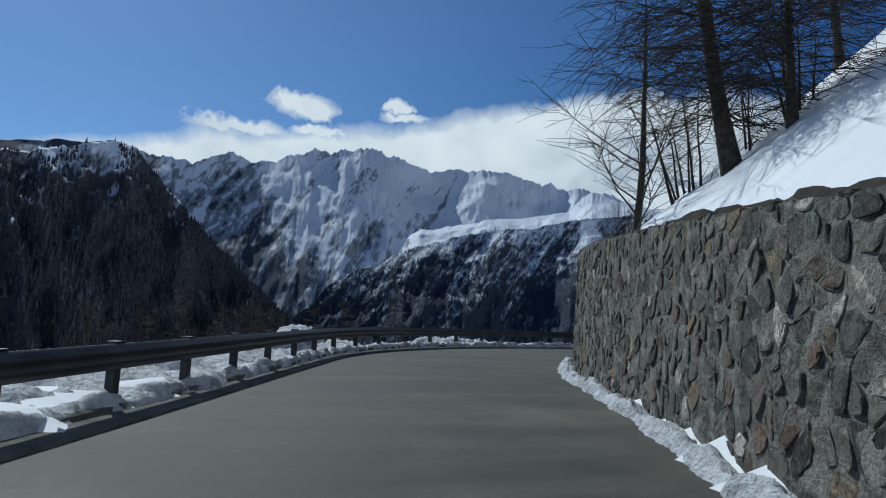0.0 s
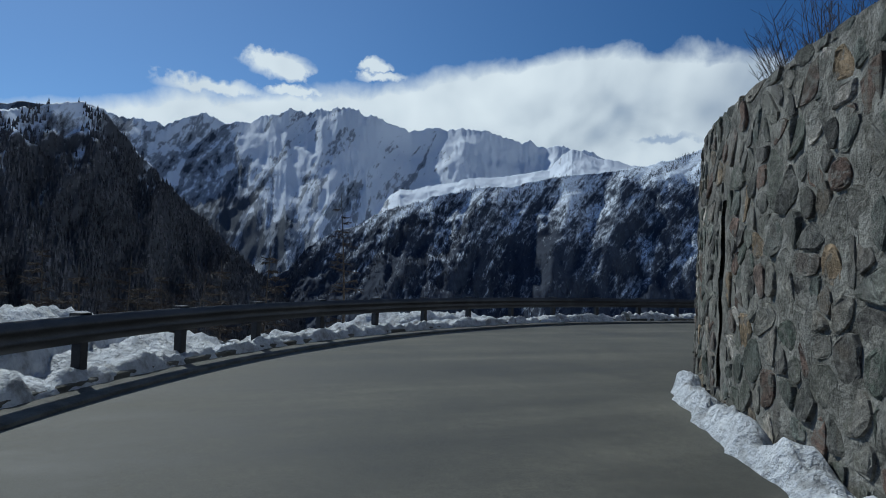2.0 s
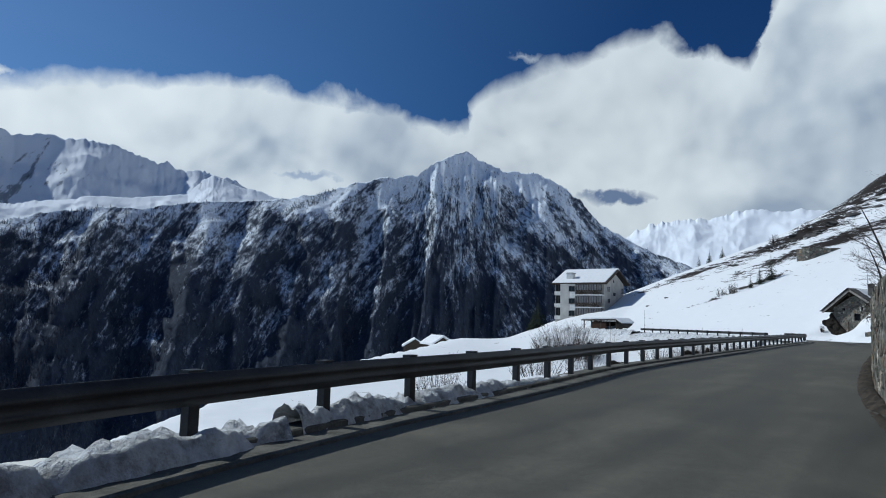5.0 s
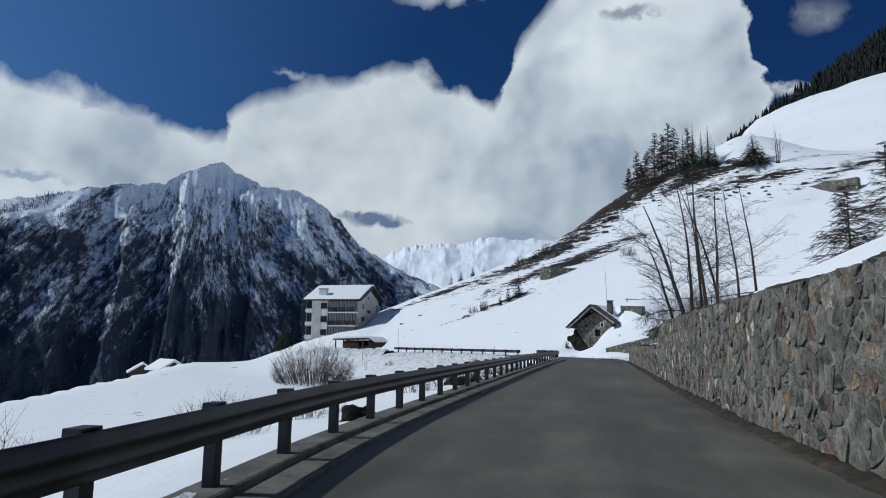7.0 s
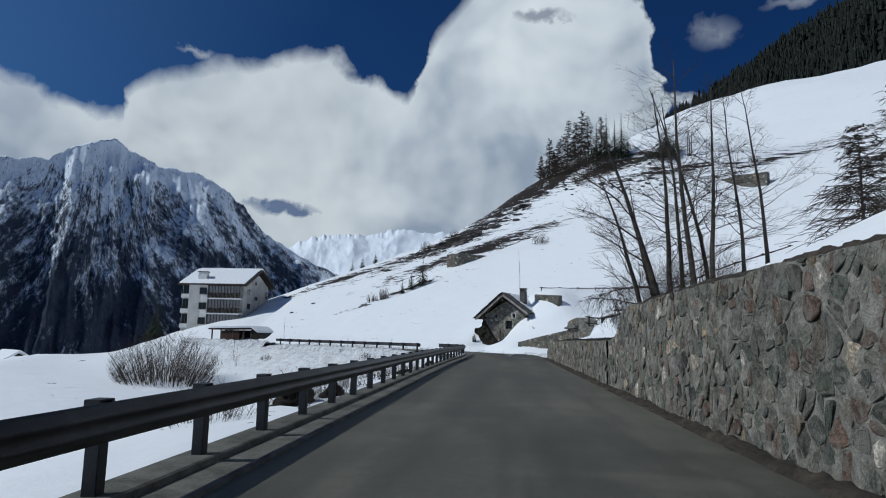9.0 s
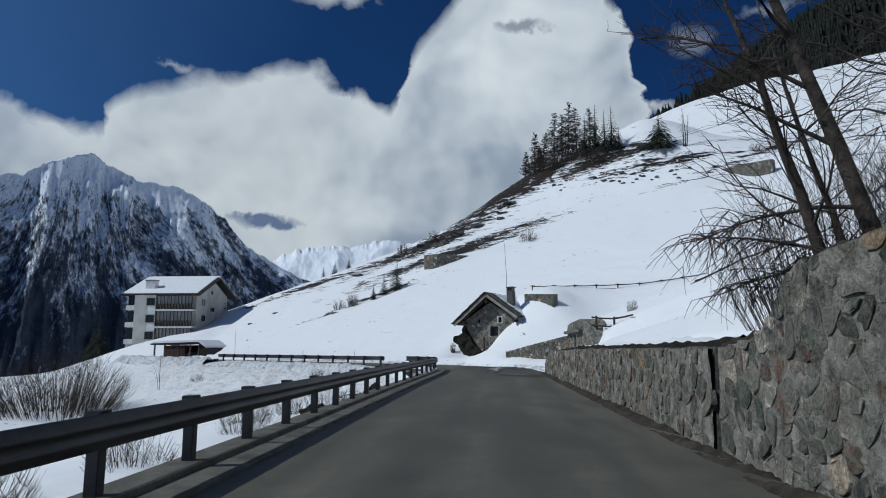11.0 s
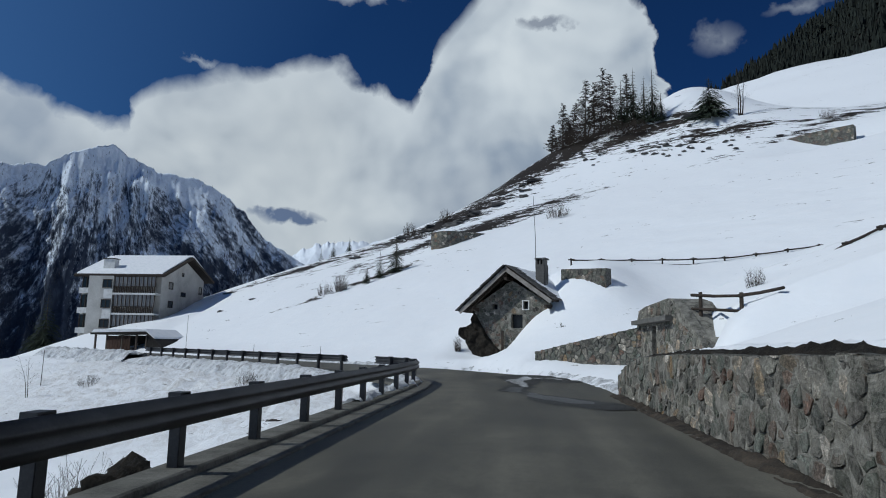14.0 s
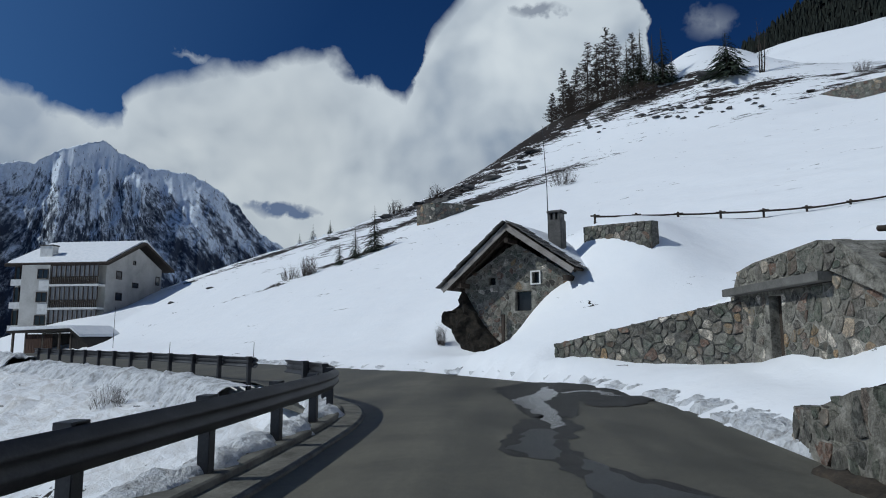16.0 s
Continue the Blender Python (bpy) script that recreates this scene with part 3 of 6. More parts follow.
def inside(px, py, poly):
    r = np.zeros(px.shape, bool)
    n = len(poly)
    for i in range(n):
        (x0, y0), (x1, y1) = poly[i], poly[(i + 1) % n]
        if y0 == y1:
            continue
        c = ((y0 > py) != (y1 > py)) & (px < (x1 - x0) * (py - y0) / (y1 - y0) + x0)
        r ^= c
    return r


CORRIDOR = np.vstack([LEFT_LINE, RIGHT_LINE[::-1]])


def smax(a, b, k):
    h = np.clip(0.5 + 0.5 * (a - b) / k, 0, 1)
    return b + (a - b) * h + k * h * (1 - h)


def step01(x):
    x = np.clip(x, 0, 1)
    return x * x * (3 - 2 * x)


def gauss(px, py, cx, cy, sx, sy):
    return np.exp(-0.5 * (((px - cx) / sx) ** 2 + ((py - cy) / sy) ** 2))


CREST = 0.08


def hill(px, py):
    """The great snow slope that climbs ahead and to the right, with its shoulder and a rocky knoll."""
    z = 17.9 + 0.256 * (px - 6.3) + 0.33 * (py - 72.4)
    z = z + 9.0 * gauss(px, py, 17, 123, 15, 13) + 5.0 * gauss(px, py, 41, 108, 13, 9)
    z = z + 2.4 * gauss(px, py, 4.5, 30.5, 3.5, 4.0) + 0.75 * gauss(px, py, 9.5, 32.4, 5.0, 2.0) + 0.9 * gauss(px, py, -5, 72, 5, 3) + 0.75 * gauss(px, py, 5.6, 28.3, 1.5, 1.3) + 0.5 * gauss(px, py, 6.0, 26.0, 1.3, 0.9) + 5.6 * gauss(px, py, 35, 121, 6.5, 6.5) + 4.6 * gauss(px, py, 45, 121, 8, 6.5) - 2.2 * gauss(px, py, 46.5, 84.5, 6, 3.5) - 2.2 * gauss(px, py, -1.0, 28.4, 1.45, 1.45)
    dist = np.hypot(px, py + 20)
    z = z + CREST * np.clip(dist - 135, 0, 210) * step01((px - 0.10 * py) / 125) * (1 - 0.45 * step01((px - 60) / 130))
    z = z - 0.0012 * np.clip(dist - 330, 0, 300) ** 2
    return z - shoulder(px, py)


def shoulder(px, py):
    s = -0.57 * px + 0.82 * py
    s0 = 92 + np.maximum(0, px - 18) * 1.6
    over = np.maximum(0, s - s0)
    return np.minimum(0.012 * over ** 2, 0.9 * over)


def height(px, py):
    px, py = np.asarray(px, float), np.asarray(py, float)
    road = inside(px, py, CORRIDOR)
    dl, il = nearest(px, py, LEFT_LINE)
    dr, ir = nearest(px, py, RIGHT_LINE)
    left = (dl < dr) | (px < -41)
    # valley side: a field that sinks away from the road, then a steep drop
    early = step01((-50 - py) / 10)
    zl = -0.12 - 2.6 * step01((dl - 0.5) / 16) - 0.015 * np.minimum(dl, 60) - 1.5 * gauss(px, py, -14, 8, 8, 9)
    zl = zl - shoulder(px, py)
    zl = smax(zl, hill(px, py), 1.2) + 1.5 * gauss(px, py, -54, 65, 8, 5)
    ea = -(px + 15) * 0.81 - (py + 55) * 0.59
    eb = -(px + 38) * 0.917 - (py + 25) * 0.40
    e = np.maximum(ea, eb)
    drop = np.maximum(0, e) * 0.62
    drop = np.maximum(drop, early * np.maximum(0, dl - 1.6) * 0.75)
    zl = np.maximum(zl - drop, -260)
    # hill side: behind the retaining wall, then open snow past its end
    wx, wy = RIGHT_LINE[ir, 0], RIGHT_LINE[ir, 1]
    top = wall_top(wx, wy) - 0.08
    steep = np.interp(wy, [-70, -60, -45, -25, -10, 0, 10], [0.9, 0.8, 0.50, 0.46, 0.38, 0.33, 0.30])
    back = np.maximum(0, dr - 0.85)
    za = top + steep * np.minimum(back, 60) + 0.25 * np.maximum(0, back - 60)
    open_ = np.maximum(0, dr - 0.2)
    zb = 0.02 + 0.25 * step01(open_ / 1.2) + 0.10 * np.minimum(open_, 6) + 2.0 * step01((open_ - 2.3) / 1.5) * (1 - step01((wy - 17.5) / 3.0))
    zb = zb + 0.37 * np.clip(open_ - 4, 0, 40) * (1 - step01((wy - 17.5) / 3.0))
    zr = za + (zb - za) * step01((wy - 7.0) / 2.2)
    zr = smax(zr, hill(px, py), 1.0)
    zr = np.where(wy > 9, np.minimum(zr, 0.02 + 0.9 * dr), zr)
    # trodden snow before the stone store and the low wall
    front = np.where(py < 17.45, 6.72 + 0.124 * (17.5 - py), 6.75 - (py - 17.45) * 0.825)
    yard = (py > 9.6) & (py < 23) & (px < front) & (wy > 8.3)
    zr = np.where(yard, np.minimum(zr, 0.5 + 0.12 * np.clip(17.5 - py, 0, 8)), zr)
    z = np.where(left, zl, zr)
    z = np.where(road, -0.10, z)
    z = np.where((~road) & (~left) & (dr < np.where(wy < 8.3, 1.05, 0.25)), -0.10, z)
    z = np.where((~road) & left & (dl < 0.6), np.minimum(z, -0.12), z)
    return z

# ---- ground ----
def axis_coords(lo, hi, fine, far_lo, far_hi, grow=1.16):
    mid = list(np.arange(lo, hi, fine))
    a, st = lo, fine
    left = []
    while a > far_lo:
        st *= grow
        a -= st
        left.append(a)
    b, st = mid[-1], fine
    right = []
    while b < far_hi:
        st *= grow
        b += st
        right.append(b)
    return np.array(left[::-1] + mid + right)


def build_ground():
    xs = axis_coords(-30, 34, 0.5, -4000, 4000, 1.09)
    ys = axis_coords(-92, 44, 0.55, -4000, 4000, 1.055)
    gx, gy = np.meshgrid(xs, ys)
    z = height(gx.ravel(), gy.ravel())
    nx, ny = len(xs), len(ys)
    vs = []
    road = inside(gx.ravel(), gy.ravel(), CORRIDOR)
    for x, y, h, r in zip(gx.ravel(), gy.ravel(), z, road):
        d = math.hypot(x, y + 20)
        if not r and h > -0.02:
            h += 0.10 * fbm(x, y, 0, 3, 0.35) + min(2.0, d * 0.006) * fbm(x, y, 3, 4, 0.03)
        elif not r:
            lump = math.exp(-((0.62 * (x + 14) + 0.78 * (y - 20)) / 6.0) ** 2) if -45 < x < -5 and y > 5 else 0.0
            h += (0.12 + 0.42 * lump) * fbm(x, y, 0, 5, 1.3) + min(8.0, d * 0.01) * fbm(x, y, 3, 4, 0.02) - 0.1
        vs.append((x, y, h))
    fs = [(j * nx + i, j * nx + i + 1, (j + 1) * nx + i + 1, (j + 1) * nx + i) for j in range(ny - 1) for i in range(nx - 1)]
    global GX, GY, GZ
    GX, GY, GZ = xs, ys, np.array([v[2] for v in vs]).reshape(ny, nx)
    ob = new("ground", mesh_from("ground", vs, fs, SNOW, True))
    return tagged(ob, "snow-covered hillside with thawed brown heath patches", "ground", kind="structure")


build_ground()


def hgt(x, y):
    """Height of the built ground at a place."""
    i = min(max(int(np.searchsorted(GX, x)) - 1, 0), len(GX) - 2)
    j = min(max(int(np.searchsorted(GY, y)) - 1, 0), len(GY) - 2)
    u, v = (x - GX[i]) / (GX[i + 1] - GX[i]), (y - GY[j]) / (GY[j + 1] - GY[j])
    return float((GZ[j, i] * (1 - u) + GZ[j, i + 1] * u) * (1 - v) + (GZ[j + 1, i] * (1 - u) + GZ[j + 1, i + 1] * u) * v)


def build_road():
    # asphalt strip between the kerb and the wall, cut in short lengths across
    n = 260
    a = LEFT_LINE[np.linspace(0, len(LEFT_LINE) - 1, n).astype(int)]
    # pair each left point with the nearest point on the right line, kept in order
    right = []
    last = 0
    for p in a:
        d = np.hypot(RIGHT_LINE[last:, 0] - p[0], RIGHT_LINE[last:, 1] - p[1])
        last = last + int(np.argmin(d[:80]))
        right.append(RIGHT_LINE[last])
    right = np.array(right)
    k = 13
    vs = [(*(p + (q - p) * t), 0.02 * math.sin(math.pi * t)) for p, q in zip(a, right) for t in np.linspace(0, 1, k)]
    fs = [(i * k + j, i * k + j + 1, (i + 1) * k + j + 1, (i + 1) * k + j) for i in range(n - 1) for j in range(k - 1)]
    ob = new("road", mesh_from("road", vs, fs, ASPHALT, True))
    tagged(ob, "worn grey asphalt mountain road, partly wet", "road", kind="structure")
    kb = [(-0.30, -0.25), (-0.30, 0.10), (-0.27, 0.12), (0.10, 0.125), (0.125, 0.11), (0.135, 0.055), (0.50, 0.05), (0.54, 0.035), (0.56, -0.05), (0.56, -0.25)]
    kerb = new("kerb", mesh_from("kerb", *sweep(RAIL, kb), KERBSTONE))
    tagged(kerb, "weathered concrete kerb under the guardrail", "kerb", kind="structure")


build_road()


# ---- guardrails ----
def w_profile():
    zs = [0.0, 0.03, 0.075, 0.115, 0.155, 0.195, 0.235, 0.28, 0.31]
    xs = [0.0, 0.01, 0.075, 0.075, 0.012, 0.075, 0.075, 0.01, 0.0]
    fr = list(zip(xs, zs))
    return fr + [(a - 0.012, b) for a, b in fr[::-1]]


def guardrail(line, runs, label, z=0.0):
    g = thing("guardrail", label, "guardrail", pose(line[0][0], line[0][1], 0))
    inv = g.matrix_basis.inverted()
    pr = [(a + 0.0, b + 0.52 + z) for a, b in w_profile()]
    part("beam", mesh_from("beam", *sweep(line, pr), STEEL, True), g, "corrugated dark steel beam", at=inv)
    s = np.r_[0, np.cumsum(np.linalg.norm(np.diff(line, axis=0), axis=1))]
    nr = sides(line)
    bm = box(-0.13, -0.065, -0.35, -0.012, 0.065, 0.85, 0.006)
    box(-0.15, -0.10, 0.80, -0.012, 0.10, 0.855, 0.004, bm)
    me = bpy.data.meshes.new("post")
    bm.to_mesh(me)
    bm.free()
    me.materials.append(STEEL)
    blk = bpy.data.meshes.new("spacer")
    bm = box(-0.02, -0.04, 0.56, 0.012, 0.04, 0.78, 0.004)
    bm.to_mesh(blk)
    bm.free()
    blk.materials.append(STEEL)
    for q in runs:
        x, y = np.interp(q, s, line[:, 0]), np.interp(q, s, line[:, 1])
        ax, ay = np.interp(q, s, nr[:, 0]), np.interp(q, s, nr[:, 1])
        at = inv @ pose(x, y, z, rz=math.degrees(math.atan2(ay, ax)) + random.uniform(-1.5, 1.5))
        p = part("post", me, g, at=at)
        part("spacer", blk, p)
    return g


def run_to(line, x, y):
    s = np.r_[0, np.cumsum(np.linalg.norm(np.diff(line, axis=0), axis=1))]
    d = np.hypot(line[:, 0] - x, line[:, 1] - y)
    i = int(np.argmin(d))
    j = min(max(i, 1), len(line) - 2)
    t = line[j + 1] - line[j - 1]
    t = t / np.linalg.norm(t)
    return float(s[j] + (np.array((x, y)) - line[j]) @ t)


def total(line):
    return float(np.linalg.norm(np.diff(line, axis=0), axis=1).sum())


# posts stand about two metres apart; a few of known place keep the spacing true
POST_KEYS = [(0.74, -64.82), (-1.55, -56.94), (-1.92, -51.1), (-2.6, -43.96), (-2.96, -25.8), (-3.0, -20.3), (-3.0, -14.85), (-3.0, -7.55), (-2.95, 0.35), (-2.86, 8.1)]
runs = [run_to(RAIL, x, y) for x, y in POST_KEYS]
POSTS = [runs[0] - 1.98 * k for k in range(int(runs[0] / 1.98), 0, -1)]
for qa, qb in zip(runs[:-1], runs[1:]):
    k = max(1, round((qb - qa) / 1.85))
    POSTS += [qa + (qb - qa) * j / k for j in range(k)]
POSTS += list(np.arange(runs[-1], total(RAIL) - 0.1, 1.7))
guardrail(RAIL, POSTS, "dark weathered steel guardrail along the road edge")
guardrail(RAIL_FAR, list(np.arange(0.3, total(RAIL_FAR) - 0.1, 2.0)), "low dark steel guardrail on the snow bank", z=-0.06)


# ---- rubble walls ----
def clip_poly(poly, mx, my, nx, ny):
    out = []
    n = len(poly)
    for i in range(n):
        a, b = poly[i], poly[(i + 1) % n]
        da, db = (a[0] - mx) * nx + (a[1] - my) * ny, (b[0] - mx) * nx + (b[1] - my) * ny
        if da <= 0:
            out.append(a)
        if (da < 0) != (db < 0) and da != db:
            t = da / (da - db)
            out.append((a[0] + (b[0] - a[0]) * t, a[1] + (b[1] - a[1]) * t))
    return out


def rubble(length, top_of, rng, w=0.34, h=0.25, bottom=-0.05, joint=0.03):
    """Irregular stones that fill a wall face, as outlines in (along, up)."""
    seeds = []
    u = 0.0
    col = 0
    while u < length:
        z = bottom + (0.12 if col % 2 else 0.0)
        tp = top_of(u)
        while z < tp + 0.1:
            if rng.random() > 0.27:
                seeds.append((u + rng.uniform(-0.48, 0.48) * w, z + rng.uniform(-0.45, 0.45) * h))
            z += h * rng.uniform(0.75, 1.3)
        u += w * rng.uniform(0.75, 1.2)
        col += 1
    cells = []
    grid = {}
    for i, (a, b) in enumerate(seeds):
        grid.setdefault((int(a // 0.8), int(b // 0.8)), []).append(i)
    for i, (a, b) in enumerate(seeds):
        tp = top_of(a)
        poly = [(a - 0.6, max(bottom, b - 0.5)), (a + 0.6, max(bottom, b - 0.5)), (a + 0.6, min(tp, b + 0.5)), (a - 0.6, min(tp, b + 0.5))]
        if poly[0][1] >= poly[2][1]:
            continue
        ga, gb = int(a // 0.8), int(b // 0.8)
        for da in (-1, 0, 1):
            for db in (-1, 0, 1):
                for j in grid.get((ga + da, gb + db), ()):
                    if j != i and len(poly) > 2:
                        c, d = seeds[j]
                        poly = clip_poly(poly, (a + c) / 2, (b + d) / 2, c - a, d - b)
        if len(poly) < 3:
            continue
        ca, cb = sum(p[0] for p in poly) / len(poly), sum(p[1] for p in poly) / len(poly)
        area = 0.5 * abs(sum(poly[k][0] * poly[(k + 1) % len(poly)][1] - poly[(k + 1) % len(poly)][0] * poly[k][1] for k in range(len(poly))))
        if area < 0.006:
            continue
        sh = 0.98 - rng.uniform(0.004, joint) / math.sqrt(area)
        poly = [(ca + (p[0] - ca) * sh, cb + (p[1] - cb) * sh) for p in poly]
        rp = []
        for k in range(len(poly)):
            p, q = poly[k], poly[(k + 1) % len(poly)]
            c1, c2 = rng.uniform(0.14, 0.36), rng.uniform(0.64, 0.86)
            for c in (c1, c2):
                j = rng.uniform(0.9, 1.03)
                a1, b1 = p[0] * (1 - c) + q[0] * c, p[1] * (1 - c) + q[1] * c
                rp.append((ca + (a1 - ca) * j, cb + (b1 - cb) * j))
        cells.append((ca, cb, rp))
    return cells


def stone_solid(cell, rng, proud=0.03):
    """One stone in wall coordinates (along, out, up): a rough domed block."""
    ca, cb, poly = cell
    n = len(poly)
    d = rng.uniform(0.001, proud)
    ta, tb = rng.uniform(-0.12, 0.12), rng.uniform(-0.12, 0.12)
    vs = []
    for sc, out in ((1.0, -0.05), (0.975, d * 0.7), (rng.uniform(0.72, 0.9), d)):
        for a, b in poly:
            aa, bb = ca + (a - ca) * sc, cb + (b - cb) * sc
            o = out + ((a - ca) * ta + (b - cb) * tb + rng.uniform(-0.008, 0.008)) * (out > 0)
            vs.append((aa, o, bb))
    fs = []
    for r in (0, 1):
        fs += [(r * n + i, r * n + (i + 1) % n, (r + 1) * n + (i + 1) % n, (r + 1) * n + i) for i in range(n)]
    fs.append(tuple(range(2 * n, 3 * n)))
    return vs, fs


def stone_face(parent, to_world, length, top_of, near, rng, w=0.24, h=0.165, bottom=-0.05, limit=300, skip=lambda u, z: False, joint=0.03, proud=0.03):
    """Stones on a wall face: single pieces where near(u) holds, the rest joined. to_world(u, out, up) -> point."""
    jv, jf, made = [], [], 0
    inv = parent.matrix_world.inverted() if parent.parent is None else Matrix()
    for cell in rubble(length, top_of, rng, w, h, bottom, joint):
        if any(skip(a, b) for a, b in cell[2] + [(cell[0], cell[1])]):
            continue
        vs, fs = stone_solid(cell, rng, proud)
        if near(cell[0]) and made < limit:
            made += 1
            o = Vector(to_world(cell[0], 0, cell[1]))
            part("stone", mesh_from("stone", [Vector(to_world(*v)) - o for v in vs], fs, STONE), parent, at=parent.matrix_basis.inverted() @ Matrix.Translation(o))
        else:
            k = len(jv)
            jv += [to_world(*v) for v in vs]
            jf += [tuple(i + k for i in f) for f in fs]
    if jv:
        ob = part("stonework", mesh_from("stonework", jv, jf, STONE), parent, at=parent.matrix_basis.inverted())
        tagged(ob, kind="stuff")

# ---- roadside wall ----
WALL_RUN = np.vstack([WALL, spline([(3.4, 8.0), (3.62, 9.0), (4.3, 9.7), (5.3, 10.1)], 0.25)[1:]])


# weep slots left open in the masonry
SLOTS = [int(np.argmin(np.hypot(WALL_RUN[:, 0] - x, WALL_RUN[:, 1] - y))) for x, y in ((11.38, -66.98), (3.5, -20.2))]


def road_wall():
    WALL = WALL_RUN
    g = thing("wall_road", "grey rubble stone retaining wall beside the road", "wall", pose(3.5, -20, 0), kind="structure")
    inv = g.matrix_basis.inverted()
    nr = sides(WALL)
    tops = wall_top(WALL[:, 0], WALL[:, 1])
    tops = np.where(WALL[:, 1] > 8.0, np.maximum(0.2, 0.55 - 0.18 * (WALL[:, 0] - 3.4)), tops)
    wob = np.array([0.05 * fbm(i * 0.25, 0, 7, 3, 0.8) for i in range(len(WALL))])
    vs, fs = [], []
    for i, p in enumerate(WALL):
        t = tops[i] + wob[i]
        deep = 0.85 if i in SLOTS else 0.0
        for a, b in ((0.06 + deep, -0.3), (0.09 + 0.02 * t + deep, t - 0.05), (0.10 + 0.02 * t + deep, t), (1.15, t + 0.02), (1.6, -0.3)):
            vs.append((p[0] + nr[i, 0] * a, p[1] + nr[i, 1] * a, b))
    k, n = 5, len(WALL)
    fs = [(i * k + j, i * k + (j + 1) % k, (i + 1) * k + (j + 1) % k, (i + 1) * k + j) for i in range(n - 1) for j in range(k)]
    fs += [tuple(range(k)), tuple(range((n - 1) * k, n * k))]
    part("wall_core", mesh_from("wall_core", vs, fs, MORTAR), g, "dark mortar and soil core", at=inv)
    s = np.r_[0, np.cumsum(np.linalg.norm(np.diff(WALL, axis=0), axis=1))]
    y_of = lambda u: np.interp(u, s, WALL[:, 1])
    gap = float(np.interp(-20.2, WALL[:, 1], s))

    def to_world(u, out, up):
        x, y = np.interp(u, s, WALL[:, 0]), np.interp(u, s, WALL[:, 1])
        a, b = np.interp(u, s, nr[:, 0]), np.interp(u, s, nr[:, 1])
        o = 0.02 + 0.02 * up - out
        return (x + a * o, y + b * o, up)

    top_of = lambda u: float(np.interp(u, s, tops + wob)) if abs(u - gap) > 0.14 else 0.0
    near = lambda u: -26 < y_of(u) < -6
    slot = s[SLOTS[0]]
    open_ = lambda u, z: abs(u - slot) < 0.12 and 0.25 < z < 2.45 or abs(u - gap) < 0.10
    stone_face(g, to_world, s[-1], top_of, near, random.Random(5), 0.29, 0.21, skip=open_, joint=0.036, proud=0.026)
    # pointing smeared nearly flush with the stones, hollow in places
    nu, nz = int(s[-1] / 0.08), 34
    pv, pf = [], []
    for i in range(nu + 1):
        u = s[-1] * i / nu
        tp = float(np.interp(u, s, tops + wob)) - 0.02
        for j in range(nz + 1):
            z = -0.1 + (tp + 0.1) * j / nz
            pv.append(to_world(u, 0.002 + 0.03 * fbm(u, z, 2.0, 4, 2.6), z))
    k = nz + 1
    for i in range(nu):
        u = s[-1] * (i + 0.5) / nu
        if abs(u - gap) < 0.14:
            continue
        for j in range(nz):
            z = -0.1 + (float(np.interp(u, s, tops)) + 0.1) * (j + 0.5) / nz
            if not open_(u, z):
                pf.append((i * k + j, (i + 1) * k + j, (i + 1) * k + j + 1, i * k + j + 1))
    tagged(part("pointing", mesh_from("pointing", pv, pf, POINTING, True), g, "pale smeared lime pointing", at=inv), kind="stuff")
    return g


# ---- mountains ----
def polar(az, el, dist, eye=(2, -45, 1.4)):
    a, e = radians(az), radians(el)
    return np.array([eye[0] - math.sin(a) * dist, eye[1] + math.cos(a) * dist, eye[2] + math.tan(e) * dist])


def ridge(name, crest, base, run, mat, nu, nv, amp, gully, label, rough=0.6, seed=0, curve=0.9, jag=0.0):
    """A mountain flank below a crest given as (azimuth, elevation, distance); it falls towards the valley and a little behind."""
    c = np.array([polar(*q) for q in crest])
    u = np.linspace(0, 1, len(c))
    uu = np.linspace(0, 1, nu)
    ln = np.stack([np.interp(uu, u, c[:, k]) for k in range(3)], 1)
    teeth = [jag * fbm(q * 40, seed, 1.3, 5, 1.0) + 0.4 * jag * fbm(q * 170, seed, 4.3, 3, 1.0) for q in uu]
    vs = []
    vv = np.r_[-0.25, -0.1, np.linspace(0, 1, nv) ** 1.15]
    arc = np.r_[0, np.cumsum(np.linalg.norm(np.diff(ln[:, :2], axis=0), axis=1))]
    for i in range(nu):
        x, y, z = ln[i]
        tow = np.array([2 - x, -45 - y])
        tow /= np.linalg.norm(tow)
        for v in vv:
            if v < 0:
                px, py, pz = x + tow[0] * run * v, y + tow[1] * run * v, z + (z - base) * v * 1.6 + teeth[i]
            else:
                px, py = x + tow[0] * run * v, y + tow[1] * run * v
                pz = z - (z - base) * v ** curve + teeth[i] * max(0.0, 1 - v * 12)
                fade = min(1, v * 9) * min(1, (1 - v) * 6 + 0.2)
                q = noise.ridged_multi_fractal(Vector((arc[i] * gully + seed, v * run * gully * 0.35, seed * 3.1)), 0.9, 2.1, 6, 1.0, 2.0)
                w = fbm(arc[i] * gully * 4, v * run * gully * 4, seed, 4, 1.0)
                d = fade * amp * ((q - 1.0) * 0.8 + rough * w * 0.35)
                px, py, pz = px + tow[0] * d, py + tow[1] * d, pz + 0.55 * d
            vs.append((px, py, pz))
    k = len(vv)
    fs = [(i * k + j, (i + 1) * k + j, (i + 1) * k + j + 1, i * k + j + 1) for i in range(nu - 1) for j in range(k - 1)]
    ob = new(name, mesh_from(name, vs, fs, mat, True))
    tagged(ob, label, "mountain", kind="structure")
    return np.array(vs).reshape(nu, k, 3)


